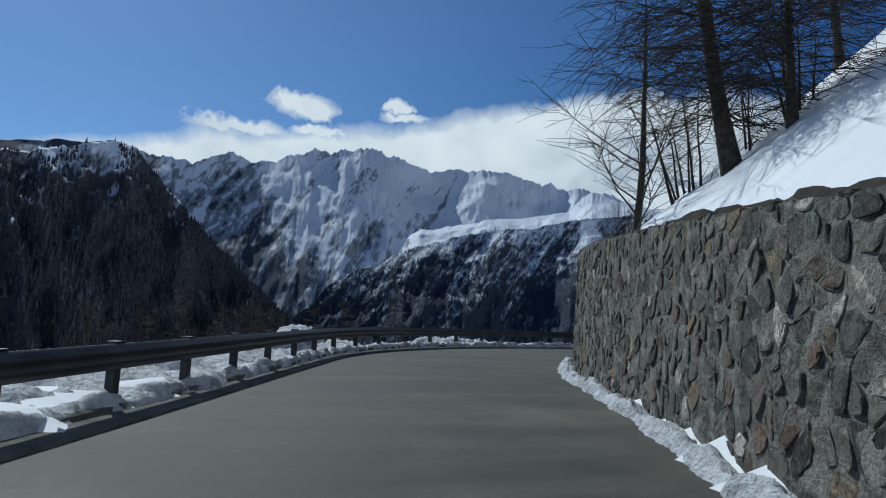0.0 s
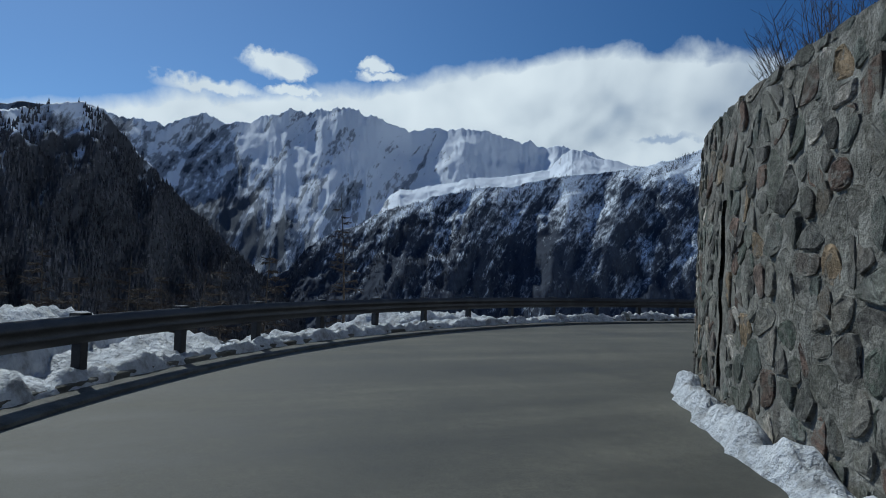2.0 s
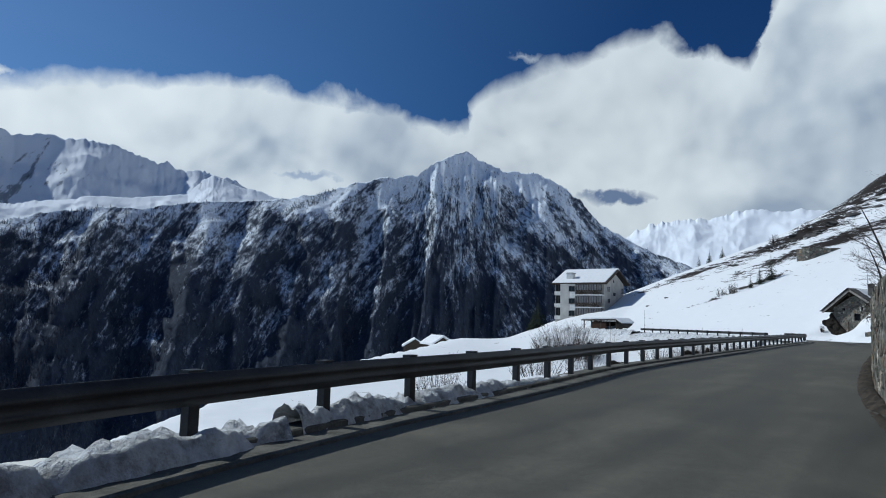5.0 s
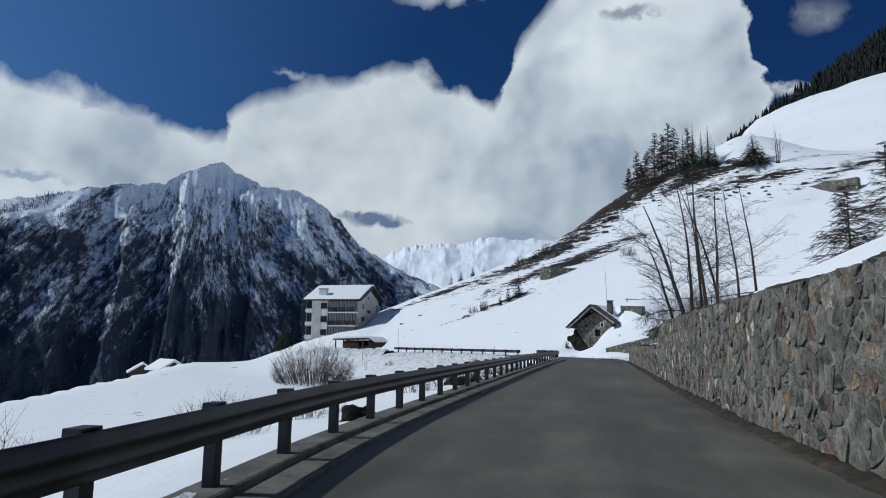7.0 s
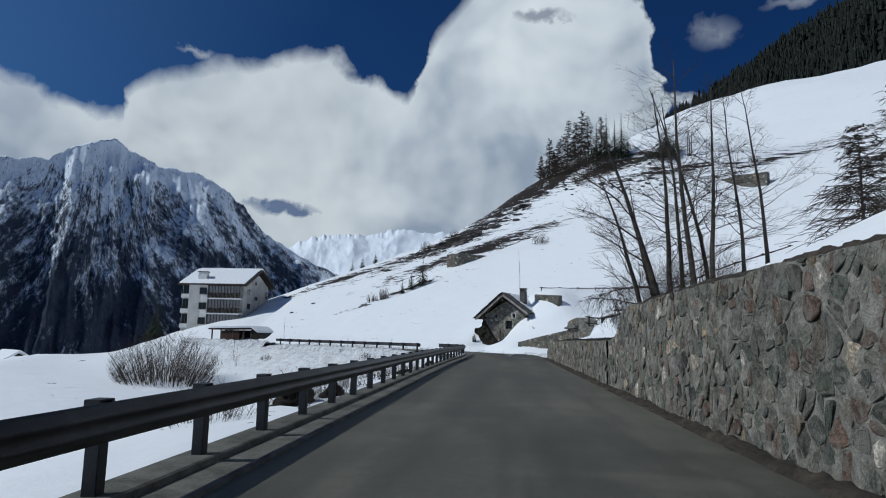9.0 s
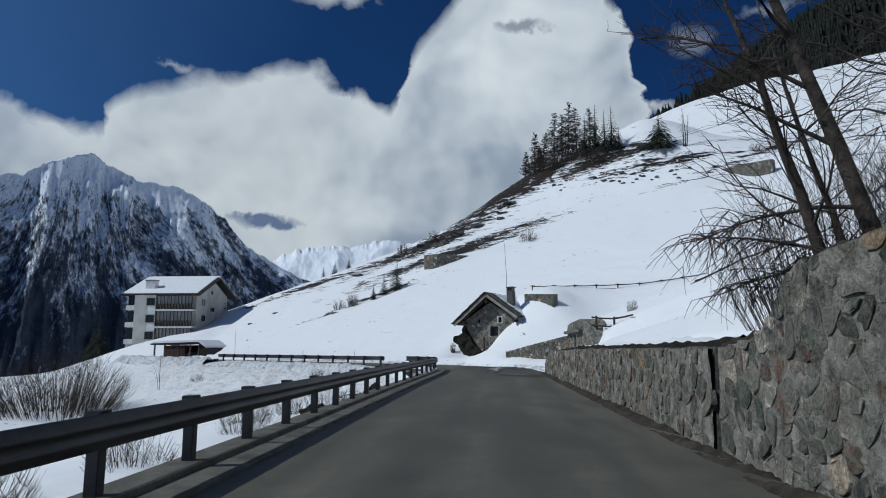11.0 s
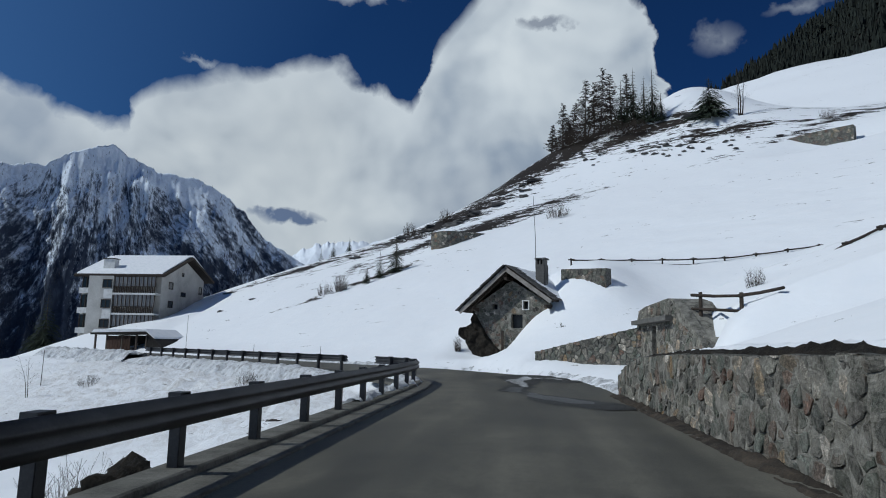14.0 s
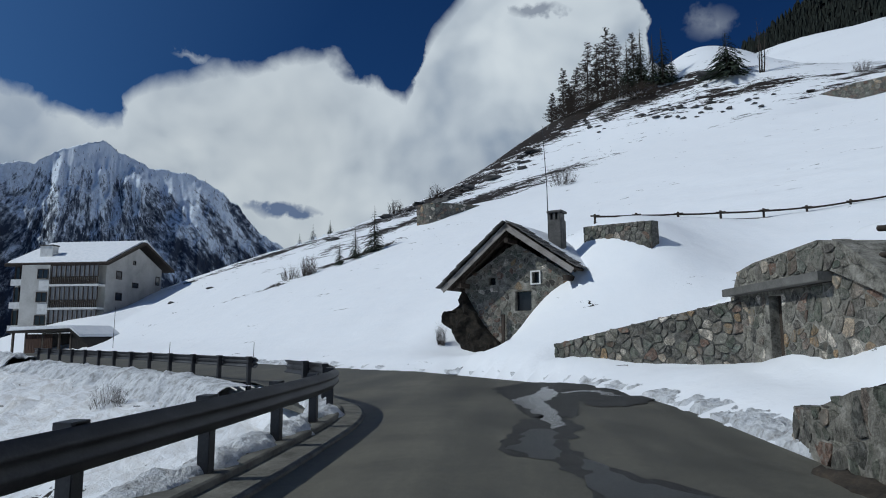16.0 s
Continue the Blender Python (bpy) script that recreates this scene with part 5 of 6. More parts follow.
    part("roof_snow", mesh_from("roof_snow", sv, sf, BERM, True), g, "thick old snow on the roof")
    # chimney with slotted cap
    c = box_part("chimney", (1.35, 1.5, 4.6, 1.95, 2.1, 6.42), SLATE, g, "square grey stone chimney", 0.03)
    for x in (1.40, 1.62, 1.84):
        box_part("cap_post", (x - 0.05, 1.52, 6.42, x + 0.05, 2.08, 6.72), SLATE, c)
    box_part("cap_slab", (1.3, 1.45, 6.72, 2.0, 2.15, 6.82), SLATE, c, "", 0.02)
    av, af = [], []
    tube(av, af, [Vector((1.2, 1.9, 5.4)), Vector((1.15, 1.95, 8.0)), Vector((1.0, 1.95, 10.9))], [0.025, 0.02, 0.012], 6)
    part("mast", mesh_from("mast", av, af, STEEL), g, "thin leaning aerial mast")
    # earth bank; its near-black colour also stands in for shade under the eave
    pit = [(-3.75, 2.0), (-3.5, 2.5), (-3.1, 2.9), (-2.86, 3.3), (-2.2, 2.2), (-1.5, 1.35), (-0.9, 0.9), (-0.7, 0.1), (-1.2, 0.0), (-2.0, 0.0), (-2.9, 0.6), (-3.4, 1.5)]
    bank = prism([(a + 0.36, z) for a, z in pit], 0.62, 0.94)
    bmesh.ops.triangulate(bank, faces=bank.faces)
    bmesh.ops.subdivide_edges(bank, edges=bank.edges, cuts=5, use_grid_fill=True)
    for v in bank.verts:
        if v.co.y < 0.93:
            v.co += Vector((0.2 * fbm(v.co.x, v.co.z, 3, 3, 1.6), -0.02 - 0.3 * abs(fbm(v.co.x, v.co.z, 6, 4, 1.3)), 0.2 * fbm(v.co.x, v.co.z, 9, 3, 1.6)))
    part("pit_bank", bank, g, "earth bank dug out beside the wall, coloured dark for eave shade", mat=TURF)
    box_part("prop", (-0.62, 0.7, 0.6, -0.5, 0.82, 2.3), DARKWOOD, g, "dark wooden prop before the wall")
    return g


WHITE = material("white_paint", [(0.55, 0.55, 0.53), (0.68, 0.68, 0.66), (0.76, 0.76, 0.74)], 2.0, 0.7, 0.1, 20.0)
CURTAIN = material("glazed_balcony", [(0.10, 0.10, 0.11), (0.2, 0.2, 0.2), (0.34, 0.33, 0.32)], 1.5, 0.4, 0.0, 6.0, stretch=(6, 6, 0.4))


def apartment_house():
    g = thing("apartment_house", "pale three-storey apartment house with glazed balconies", "house", pose(-46.7, 70.8, 0))
    gable = [(0.0, -1.0), (0.0, 9.75), (6.3, 12.55), (12.0, 10.25), (12.0, -1.0)]
    part("wall", prism(gable, -11.4, 0, axis="x"), g, "pale weathered plaster wall", mat=PLASTER)
    box_part("stair_tower", (-9.6, -1.3, -1.0, -6.1, -0.003, 9.7), PLASTER, g, "projecting plaster stair tower")
    # roof with overhangs
    for a, b in (((-1.2, 9.55), (6.3, 12.9)), ((6.3, 12.9), (13.4, 10.05))):
        n = Vector((0, -(b[1] - a[1]), b[0] - a[0])).normalized()
        pr = [(a[0], a[1]), (b[0], b[1]), (b[0] + n.y * 0.34, b[1] + n.z * 0.34), (a[0] + n.y * 0.34, a[1] + n.z * 0.34)]
        part("roof", prism(pr, -11.9, 1.0, axis="x"), g, "dark roof with deep eaves", mat=DARKWOOD)
        pr = [(a[0] + n.y * 0.35 + 0.3, a[1] + n.z * 0.35 + 0.14), (b[0] + n.y * 0.35, b[1] + n.z * 0.35), (b[0] + n.y * 0.55, b[1] + n.z * 0.55), (a[0] + n.y * 0.5 + 0.6, a[1] + n.z * 0.5 + 0.26)]
        part("roof_snow", prism(pr, -11.7, 0.6, axis="x"), g, "snow blanket on the roof", mat=BERM)
    for k, z in enumerate((2.0, 4.68, 7.36)):
        box_part("balcony_slab", (-6.05, -1.35, z - 0.18, -0.05, -0.003, z + 0.06), WHITE, g, "white balcony edge")
        pan = box_part("balcony_glazing", (-5.98, -1.2, z + 0.95, -0.15, -1.14, z + 2.45), CURTAIN, g, "grey glazing with curtains")
        for q in range(11):
            x = -5.95 + q * 0.575
            box_part("mullion", (x, -1.28, z + 0.9, x + 0.09, -1.205, z + 2.46), DARKWOOD, pan)
        rail = box_part("balustrade", (-5.98, -1.3, z + 0.85, -0.12, -1.22, z + 0.94), DARKWOOD, g, "dark wooden balustrade")
        for q in range(24):
            x = -5.95 + q * 0.245
            box_part("baluster", (x, -1.29, z + 0.06, x + 0.13, -1.23, z + 0.85), DARKWOOD, rail)
        box_part("balcony_slab", (-11.2, -0.95, z + 0.0, -9.65, -0.003, z + 0.72), WHITE, g, "white solid balcony front")
        lg = box_part("loggia_glazing", (-11.1, -0.5, z + 0.78, -9.7, -0.44, z + 2.5), GLASS, g, "dark loggia")
        for q in range(3):
            box_part("mullion", (-11.05 + q * 0.6, -0.58, z + 0.76, -10.95 + q * 0.6, -0.505, z + 2.5), DARKWOOD, lg)

    def window(b):
        w = box_part("window", b, GLASS, g, "dark window")
        x0, y0, z0, x1, y1, z1 = b
        if x1 - x0 > y1 - y0:
            for q in ((x0 - 0.08, z0 - 0.08, x0, z1 + 0.08), (x1, z0 - 0.08, x1 + 0.08, z1 + 0.08), (x0, z0 - 0.08, x1, z0), (x0, z1, x1, z1 + 0.08), ((x0 + x1) / 2 - 0.03, z0, (x0 + x1) / 2 + 0.03, z1)):
                box_part("frame", (q[0], y0 - 0.05, q[1], q[2], y0 - 0.003, q[3]), DARKWOOD, w)
        else:
            for q in ((y0 - 0.08, z0 - 0.08, y0, z1 + 0.08), (y1, z0 - 0.08, y1 + 0.08, z1 + 0.08), (y0, z0 - 0.08, y1, z0), (y0, z1, y1, z1 + 0.08)):
                box_part("frame", (x1 + 0.003, q[0], q[1], x1 + 0.05, q[2], q[3]), DARKWOOD, w)

    for z in (8.15, 5.45, 2.8):
        window((-7.5, -1.34, z, -6.3, -1.303, z + 1.0))
        box_part("panel", (-7.35, -1.33, z - 1.45, -6.12, -1.304, z - 0.25), WHITE, g, "paler plaster panel")
    for y, z, w, h in ((1.9, 8.3, 1.0, 0.85), (2.0, 5.75, 1.1, 0.8), (10.6, 8.2, 0.8, 1.0), (10.7, 6.2, 0.7, 0.5), (5.3, 10.35, 0.4, 0.4), (5.3, 7.5, 1.2, 0.5)):
        window((0.003, y, z, 0.03, y + w, z + h))
    c = box_part("chimney", (-9.0, 0.6, 10.0, -7.4, 1.6, 12.2), WHITE, g, "white plastered chimney")
    box_part("cap_slab", (-9.1, 0.5, 12.2, -7.3, 1.7, 12.34), SLATE, c)
    return g


# ---- chalets beyond the field ----
def chalet(x, y, z, w, d, h, turn):
    g = thing("chalet", "small far chalet with a snow-covered roof", "house", pose(x, y, z, rz=turn))
    part("wall", prism([(-w / 2, -3), (w / 2, -3), (w / 2, h), (0, h + w * 0.3), (-w / 2, h)], 0, d), g, mat=DARKWOOD)
    for sg in (-1, 1):
        part("roof", prism([(0, h + w * 0.32), (sg * (w / 2 + 0.7), h - 0.35), (sg * (w / 2 + 0.7), h + 0.1), (0, h + w * 0.32 + 0.45)], -0.8, d + 0.8), g, "thick snow on the roof", mat=BERM)
    return g


chalet(-128.5, 112.0, -10.6, 7.0, 9.0, 2.6, 40)
chalet(-87, 68.5, -6.5, 5.0, 6.0, 1.8, 60)


# ---- small shelter below the house ----
# wood coloured near-black to hold the shade inside and beside the shelter
SHADE_BLACK = material("shade_black_boards", [(0.008, 0.007, 0.007), (0.016, 0.014, 0.013), (0.03, 0.026, 0.023)], 3.0, 0.85, 0.3, 20.0, stretch=(4, 4, 1))


def car_shelter():
    g = thing("shelter", "open dark wooden shelter under a snowy roof", "shed", pose(-40.4, 53.2, 0.2, rz=-16))
    part("roof", prism([(-4.6, 1.55), (3.2, 1.75), (5.9, 0.1), (6.0, 0.25), (3.2, 1.93), (-4.7, 1.75)], -0.3, 4.0), g, mat=SHADE_BLACK)
    part("roof_snow", prism([(-4.6, 1.77), (3.1, 1.95), (4.4, 1.2), (4.3, 1.45), (3.0, 2.2), (-4.3, 2.1)], -0.2, 4.1), g, "snow blanket on the roof", mat=BERM)
    box_part("back_wall", (-4.4, 3.2, -0.8, 3.9, 3.35, 1.54), SHADE_BLACK, g)
    # near-black sheet stands in for the side turned from the sun
    part("side_wall", prism([(3.1, -0.8), (5.6, -0.8), (5.6, 0.15), (3.1, 1.68)], 0.05, 0.12), g, mat=SHADE_BLACK)
    for x in (-4.3, -2.6, -0.4, 1.6, 3.0):
        box_part("post", (x, 0.0, -0.8, x + 0.16, 0.16, 1.57), WOOD, g)
    for x0, x1 in ((-2.4, -0.45), (-0.2, 0.9)):
        for k in range(5):
            w = (x1 - x0) / 5
            box_part("plank", (x0 + k * w, 0.02, -0.8, x0 + k * w + w - 0.03, 0.06, 1.45), RED_WOOD, g)
    return g


RED_WOOD = material("red_brown_wood", [(0.03, 0.017, 0.012), (0.055, 0.03, 0.021), (0.085, 0.05, 0.035)], 3.0, 0.85, 0.3, 20.0, stretch=(4, 4, 1))


# ---- walls and store by the road ----
def free_wall(name, label, line, tops, thick, rng, near, bottom=-0.3, kind="structure", w=0.34, h=0.2):
    line = np.array(line, float)
    g = thing(name, label, "wall", pose(line[0][0], line[0][1], 0), kind=kind)
    inv = g.matrix_basis.inverted()
    nr = sides(line)
    s = np.r_[0, np.cumsum(np.linalg.norm(np.diff(line, axis=0), axis=1))]
    vs = []
    for i, p in enumerate(line):
        for a, b in ((0.03, bottom), (0.05, tops[i] - 0.03), (0.1, tops[i]), (thick, tops[i]), (thick, bottom)):
            vs.append((p[0] + nr[i, 0] * a, p[1] + nr[i, 1] * a, b))
    k, n = 5, len(line)
    fs = [(i * k + j, i * k + (j + 1) % k, (i + 1) * k + (j + 1) % k, (i + 1) * k + j) for i in range(n - 1) for j in range(k)] + [tuple(range(k)), tuple(range((n - 1) * k, n * k))]
    part("wall_core", mesh_from("wall_core", vs, fs, MORTAR), g, at=inv)

    def to_world(u, out, up):
        o = 0.03 - out
        return (np.interp(u, s, line[:, 0]) + np.interp(u, s, nr[:, 0]) * o, np.interp(u, s, line[:, 1]) + np.interp(u, s, nr[:, 1]) * o, up)

    stone_face(g, to_world, s[-1], lambda u: float(np.interp(u, s, tops)), lambda u: near, rng, w, h, bottom)
    return g


def stone_store():
    """Low stone store dug into the bank, with a concrete lintel over a narrow door."""
    ang = math.degrees(math.atan2(-4.0, 0.5))
    g = thing("stone_store", "low stone store dug into the bank, narrow dark door", "shed", pose(5.78, 17.5, 0, rz=ang))
    # own frame: x along the front, y into the bank
    L = 4.05
    part("wall", prism([(-0.35, -0.3), (1.55, -0.3), (1.55, 2.3), (2.1, 2.3), (2.1, -0.3), (L, -0.3), (L, 2.44), (-0.35, 2.38)], 0.12, 0.6), g, mat=POINTING)
    part("side_wall", prism([(0.61, -0.3), (3.2, -0.3), (3.2, 2.4), (0.61, 2.4)], 0.0, 0.4, axis="x"), g, mat=POINTING)
    part("lintel", prism([(-0.1, 2.38), (L + 0.05, 2.46), (L + 0.05, 2.64), (-0.1, 2.56)], -0.22, 0.7), g, "pale concrete lintel slab", mat=CONCRETE)
    part("door", box(1.5, 0.35, -0.3, 2.15, 0.42, 2.3), g, "dark wooden door standing in shade", mat=DARKWOOD)
    body = [(0.15, 2.6), (L + 0.1, 2.66), (L + 2.6, 1.7), (L + 2.9, 1.5), (L + 1.6, 2.40), (L + 0.5, 3.14), (L - 0.2, 3.30), (1.2, 3.12), (0.4, 2.98)]
    part("top_wall", prism(body, -0.02, 1.4), g, "rounded rubble crown", mat=POINTING)
    part("wing_wall", prism([(L, -0.3), (L + 3.4, -0.3), (L + 3.2, 1.4), (L + 1.6, 2.4), (L, 2.6)], 0.10, 0.7), g, mat=POINTING)
    flat_stones(g, -0.35, 1.53, lambda x: 2.36, 0.115, random.Random(31), (), 0.3, 0.17, 0.2)
    flat_stones(g, 2.12, L, lambda x: 2.42, 0.115, random.Random(32), (), 0.3, 0.17, 0.2)
    top = lambda x: float(np.interp(x, [0.15, 0.4, 1.2, L - 0.2, L + 0.5, L + 1.6, L + 3.0], [2.65, 2.97, 3.1, 3.28, 3.1, 2.4, 1.45]))
    flat_stones(g, 0.2, L + 1.05, top, -0.03, random.Random(33), (), 0.34, 0.2, 2.66)
    part("coping", prism([(L + 0.3, 3.16), (L + 1.5, 2.40), (L + 2.9, 1.50), (L + 2.95, 1.58), (L + 1.6, 2.50), (L + 0.75, 3.06), (L + 0.35, 3.24)], -0.06, 0.3), g, "sloping rubble coping", mat=POINTING)
    flat_stones(g, L + 0.02, L + 3.1, lambda x: float(np.interp(x, [L, L + 1.6, L + 3.2], [2.6, 2.35, 1.35])), 0.09, random.Random(34), (), 0.36, 0.22, 0.3)
    return g


# ---- fences ----
def rail_fence(label, pts, ztop, rails, stout=1.0):
    """Rough wooden fence: posts along a plan line with round rails."""
    pts = np.array(pts, float)
    g = thing("fence", label, "fence", pose(pts[0][0], pts[0][1], 0))
    o = Vector((pts[0][0], pts[0][1], 0))
    for (x, y), z in zip(pts, ztop):
        zb = min(hgt(x, y) - 0.4, z - 0.7)
        vs, fs = [], []
        tube(vs, fs, [Vector((x, y, zb)) - o, Vector((x + random.uniform(-0.02, 0.02), y, z + 0.06)) - o], [0.06 * stout, 0.055 * stout], 7)
        p = part("post", mesh_from("post", vs, fs, DARKWOOD), g)
        vs, fs = [], []
        tube(vs, fs, [Vector((x - 0.22, y - 0.07, z - 0.05)) - o, Vector((x + 0.22, y - 0.07, z - 0.02)) - o], [0.04 * stout, 0.035 * stout], 6)
        part("tie", mesh_from("tie", vs, fs, DARKWOOD), p)
    for i in range(len(pts) - 1):
        for dz in rails:
            a = Vector((*pts[i], ztop[i] + dz + random.uniform(-0.02, 0.02))) - o
            b = Vector((*pts[i + 1], ztop[i + 1] + dz + random.uniform(-0.02, 0.02))) - o
            vs, fs = [], []
            tube(vs, fs, [a - (b - a) * 0.03, (a + b) / 2 + Vector((0, 0, -0.02)), b + (b - a) * 0.03], [0.05 * stout, 0.045 * stout, 0.04 * stout], 6)
            part("rail", mesh_from("rail", vs, fs, DARKWOOD), g)
    return g


stone_hut()
apartment_house()
car_shelter()
stone_store()
LOW_LINE = spline([(6.0, 17.15), (5.7, 17.5), (3.4, 20.1), (1.5, 22.6)], 0.4)
free_wall("wall_low", "low rubble wall rising towards the stone store", LOW_LINE, np.linspace(2.35, 1.1, len(LOW_LINE)), 0.45, random.Random(41), True)
HUT_WALL = spline([(5.75, 26.5), (4.55, 27.9), (3.4, 29.3)], 0.4)
free_wall("wall_hut", "short stone wall with snow behind the hut", HUT_WALL, np.linspace(6.0, 6.25, len(HUT_WALL)), 0.5, random.Random(42), True, 4.0)
free_wall("wall_terrace", "grey stone terrace wall on the snow slope", spline([(-1.0, 71.6), (-7.4, 68.6), (-10.0, 69.8)], 0.6), [15.7] * len(spline([(-1.0, 71.6), (-7.4, 68.6), (-10.0, 69.8)], 0.6)), 1.2, random.Random(43), False, 12.0, w=0.5, h=0.3)
free_wall("wall_upper", "long grey stone terrace wall high on the slope", spline([(49.8, 84.2), (45.5, 87.8), (42.3, 92.2)], 0.6), [34.3] * len(spline([(49.8, 84.2), (45.5, 87.8), (42.3, 92.2)], 0.6)), 1.5, random.Random(44), False, 30.0, w=0.55, h=0.35)
rail_fence("dark wooden rail fence on the terrace", [(4.3 + 2.0 * i, 32.1) for i in range(9)], [7.26, 7.27, 7.28, 7.3, 7.36, 7.46, 7.7, 8.0, 8.3], (-0.06, -0.4))
rail_fence("dark wooden rail fence climbing the slope", [(12.2, 16.7), (14.0, 18.2), (15.7, 19.4), (17.8, 20.4), (19.6, 21.0), (22.0, 22.0), (25, 23), (28, 24.1)], [4.6, 5.55, 6.4, 7.35, 8.2, 9.1, 10.1, 11.1], (-0.06, -0.52), 1.5)


def slope_fence():
    """Two-rail fence whose upper rail runs on into the snow."""
    pts = [(7.04, 12.24, 3.38), (7.8, 10.3, 3.22), (8.7, 8.95, 3.38)]
    g = thing("fence", "two-rail dark wooden fence above the roadside wall", "fence", pose(7.04, 12.24, 0))
    o = Vector((7.04, 12.24, 0))
    q = [Vector(p) - o for p in pts]
    for i, (x, y, z) in enumerate(pts):
        if i == 2:
            continue
        vs, fs = [], []
        tube(vs, fs, [Vector((x, y, min(z - 0.8, hgt(x, y) - 0.3))) - o, Vector((x + 0.02, y, z + 0.05)) - o], [0.075, 0.065], 8)
        part("post", mesh_from("post", vs, fs, DARKWOOD, True), g)
    for a, b in ((q[0] + (q[0] - q[1]) * 0.18, q[1]), (q[1], q[2])):
        vs, fs = [], []
        tube(vs, fs, [a + Vector((-0.06, 0, -0.06)), (a + b) / 2 + Vector((-0.06, 0, -0.085)), b + Vector((-0.06, 0, -0.06))], [0.06, 0.055, 0.05], 7)
        part("rail", mesh_from("rail", vs, fs, DARKWOOD, True), g)
    vs, fs = [], []
    a, b = q[0] + (q[0] - q[1]) * 0.18, q[1] + (q[1] - q[0]) * 0.08
    tube(vs, fs, [a + Vector((-0.06, 0, -0.56)), b + Vector((-0.06, 0, -0.56))], [0.055, 0.05], 7)
    part("rail", mesh_from("rail", vs, fs, DARKWOOD, True), g)
    return g


slope_fence()


# ---- planting ----
trng = random.Random(77)
for x, y, h, r, lx, ly in ((4.75, -22.0, 7.4, 0.115, -0.20, -0.02), (4.95, -21.6, 6.6, 0.08, -0.10, 0.05), (5.1, -22.4, 7.8, 0.105, -0.06, -0.02), (5.45, -22.0, 7.6, 0.11, -0.04, 0.0), (5.55, -23.0, 8.0, 0.11, -0.04, 0.0), (5.9, -23.4, 7.4, 0.10, -0.01, 0.0),
                          (6.2, -22.2, 7.2, 0.085, -0.03, 0.0), (6.8, -23.2, 6.8, 0.08, 0.0, 0.0), (7.5, -23.0, 6.2, 0.075, 0.04, 0.0)):
    bare_tree("bare_tree", "slender leafless tree above the roadside wall", (x, y, hgt(x, y)), h, r, trng, (lx, ly), 1, 0.22, 1.0, 1.5)


def drooping_boughs(at, label):
    """Long level boughs of a leaning tree, with curtains of thin hanging twigs."""
    g = thing("bare_tree", label, "tree", pose(*at))
    tv, tf, lv, lf, wv, wf = [], [], [], [], [], []
    tr = limb(trng, (0, 0, -0.3), (-0.28, 0.06, 1), 6.6, 0.05, 9)
    tube(tv, tf, tr, [0.12 * (1 - 0.09 * i) for i in range(10)], 7)
    for t, dx, dy, dz, ln, hang in ((0.9, -1.0, 0.3, 0.15, 1.7, 1), (1.3, -1.0, 0.0, 0.3, 2.0, 1), (1.8, -1.0, 0.4, 0.4, 1.8, 1), (2.6, -1.0, 0.2, 0.7, 2.0, 0), (3.4, -1.0, 0.1, 0.9, 2.4, 0), (4.2, -1.0, -0.2, 0.8, 2.6, 0), (4.9, -0.9, 0.3, 1.0, 2.2, 0)):
        i = int(t / 6.6 * 9)
        br = limb(trng, tr[i], (dx, dy, dz), ln, 0.16, 8, 0.06 * hang)
        tube(lv, lf, br, [0.032 * (1 - 0.1 * j) for j in range(9)], 5)
        for _ in range(34 if hang else 22):
            j = trng.randrange(2, 8)
            p = br[j].lerp(br[j + 1], trng.random())
            a = trng.uniform(0, 6.28)
            sub = limb(trng, p, (math.cos(a) - 0.5, math.sin(a), trng.uniform(-0.3, 0.6)), trng.uniform(0.3, 0.8), 0.24, 4, 0.16 * hang)
            tube(wv, wf, sub, [0.009, 0.008, 0.006, 0.005, 0.002], 3)
            for _ in range(3):
                q = sub[trng.randrange(1, 5)]
                tube(wv, wf, limb(trng, q, (trng.uniform(-0.8, 0.5), trng.uniform(-0.6, 0.6), 0.5 - hang), trng.uniform(0.2, 0.5), 0.2, 3, 0.12 * hang), [0.005, 0.004, 0.003, 0.002], 3)
    part("trunk", mesh_from("trunk", tv, tf, BARK, True), g)
    part("branchwork", mesh_from("branchwork", lv, lf, BARK, True), g)
    part("crown", mesh_from("crown", wv, wf, TWIG), g)


drooping_boughs((4.95, -22.3, hgt(4.95, -22.3)), "leaning bare tree with long hanging twigs over the wall")
shrub("shrub", "tangled leafless shrub hanging over the wall", (4.9, -21.2, hgt(5.2, -21.2)), 2.4, 3.2, trng, 330, 0.26)
shrub("shrub", "tangled leafless shrub among the slender trees", (6.0, -22.0, hgt(6.0, -22.0)), 2.4, 3.2, trng, 300, 0.28)
larch_tree("larch_tree", "bare winter larch on the snow slope", (13.2, -17.1, hgt(13.2, -17.1)), 5.0, 0.09, trng, bare=0.05, wide=0.42, dens=2.0, thin=0.02)
larch_tree("larch_tree", "bare winter larch on the snow slope", (15.7, -15.6, hgt(15.7, -15.6)), 6.6, 0.10, trng, bare=0.05, wide=0.36, dens=2.0, thin=0.02)
bare_tree("bare_tree", "tall thin leafless tree at the bend", (14.5, -67.3, hgt(14.5, -67.3) - 0.2), 9.0, 0.13, trng, (0.0, 0.0), 1, 0.08, 0.95, 2.3)
larch_tree("larch_tree", "old larch with a thick leaning trunk on the bank", (17.7, -67.2, hgt(17.7, -67.2)), 13.0, 0.2, trng, (-0.02, -0.02), 0.1, 0.28, 2.6, 40, 0.012, (-0.5, -0.7))
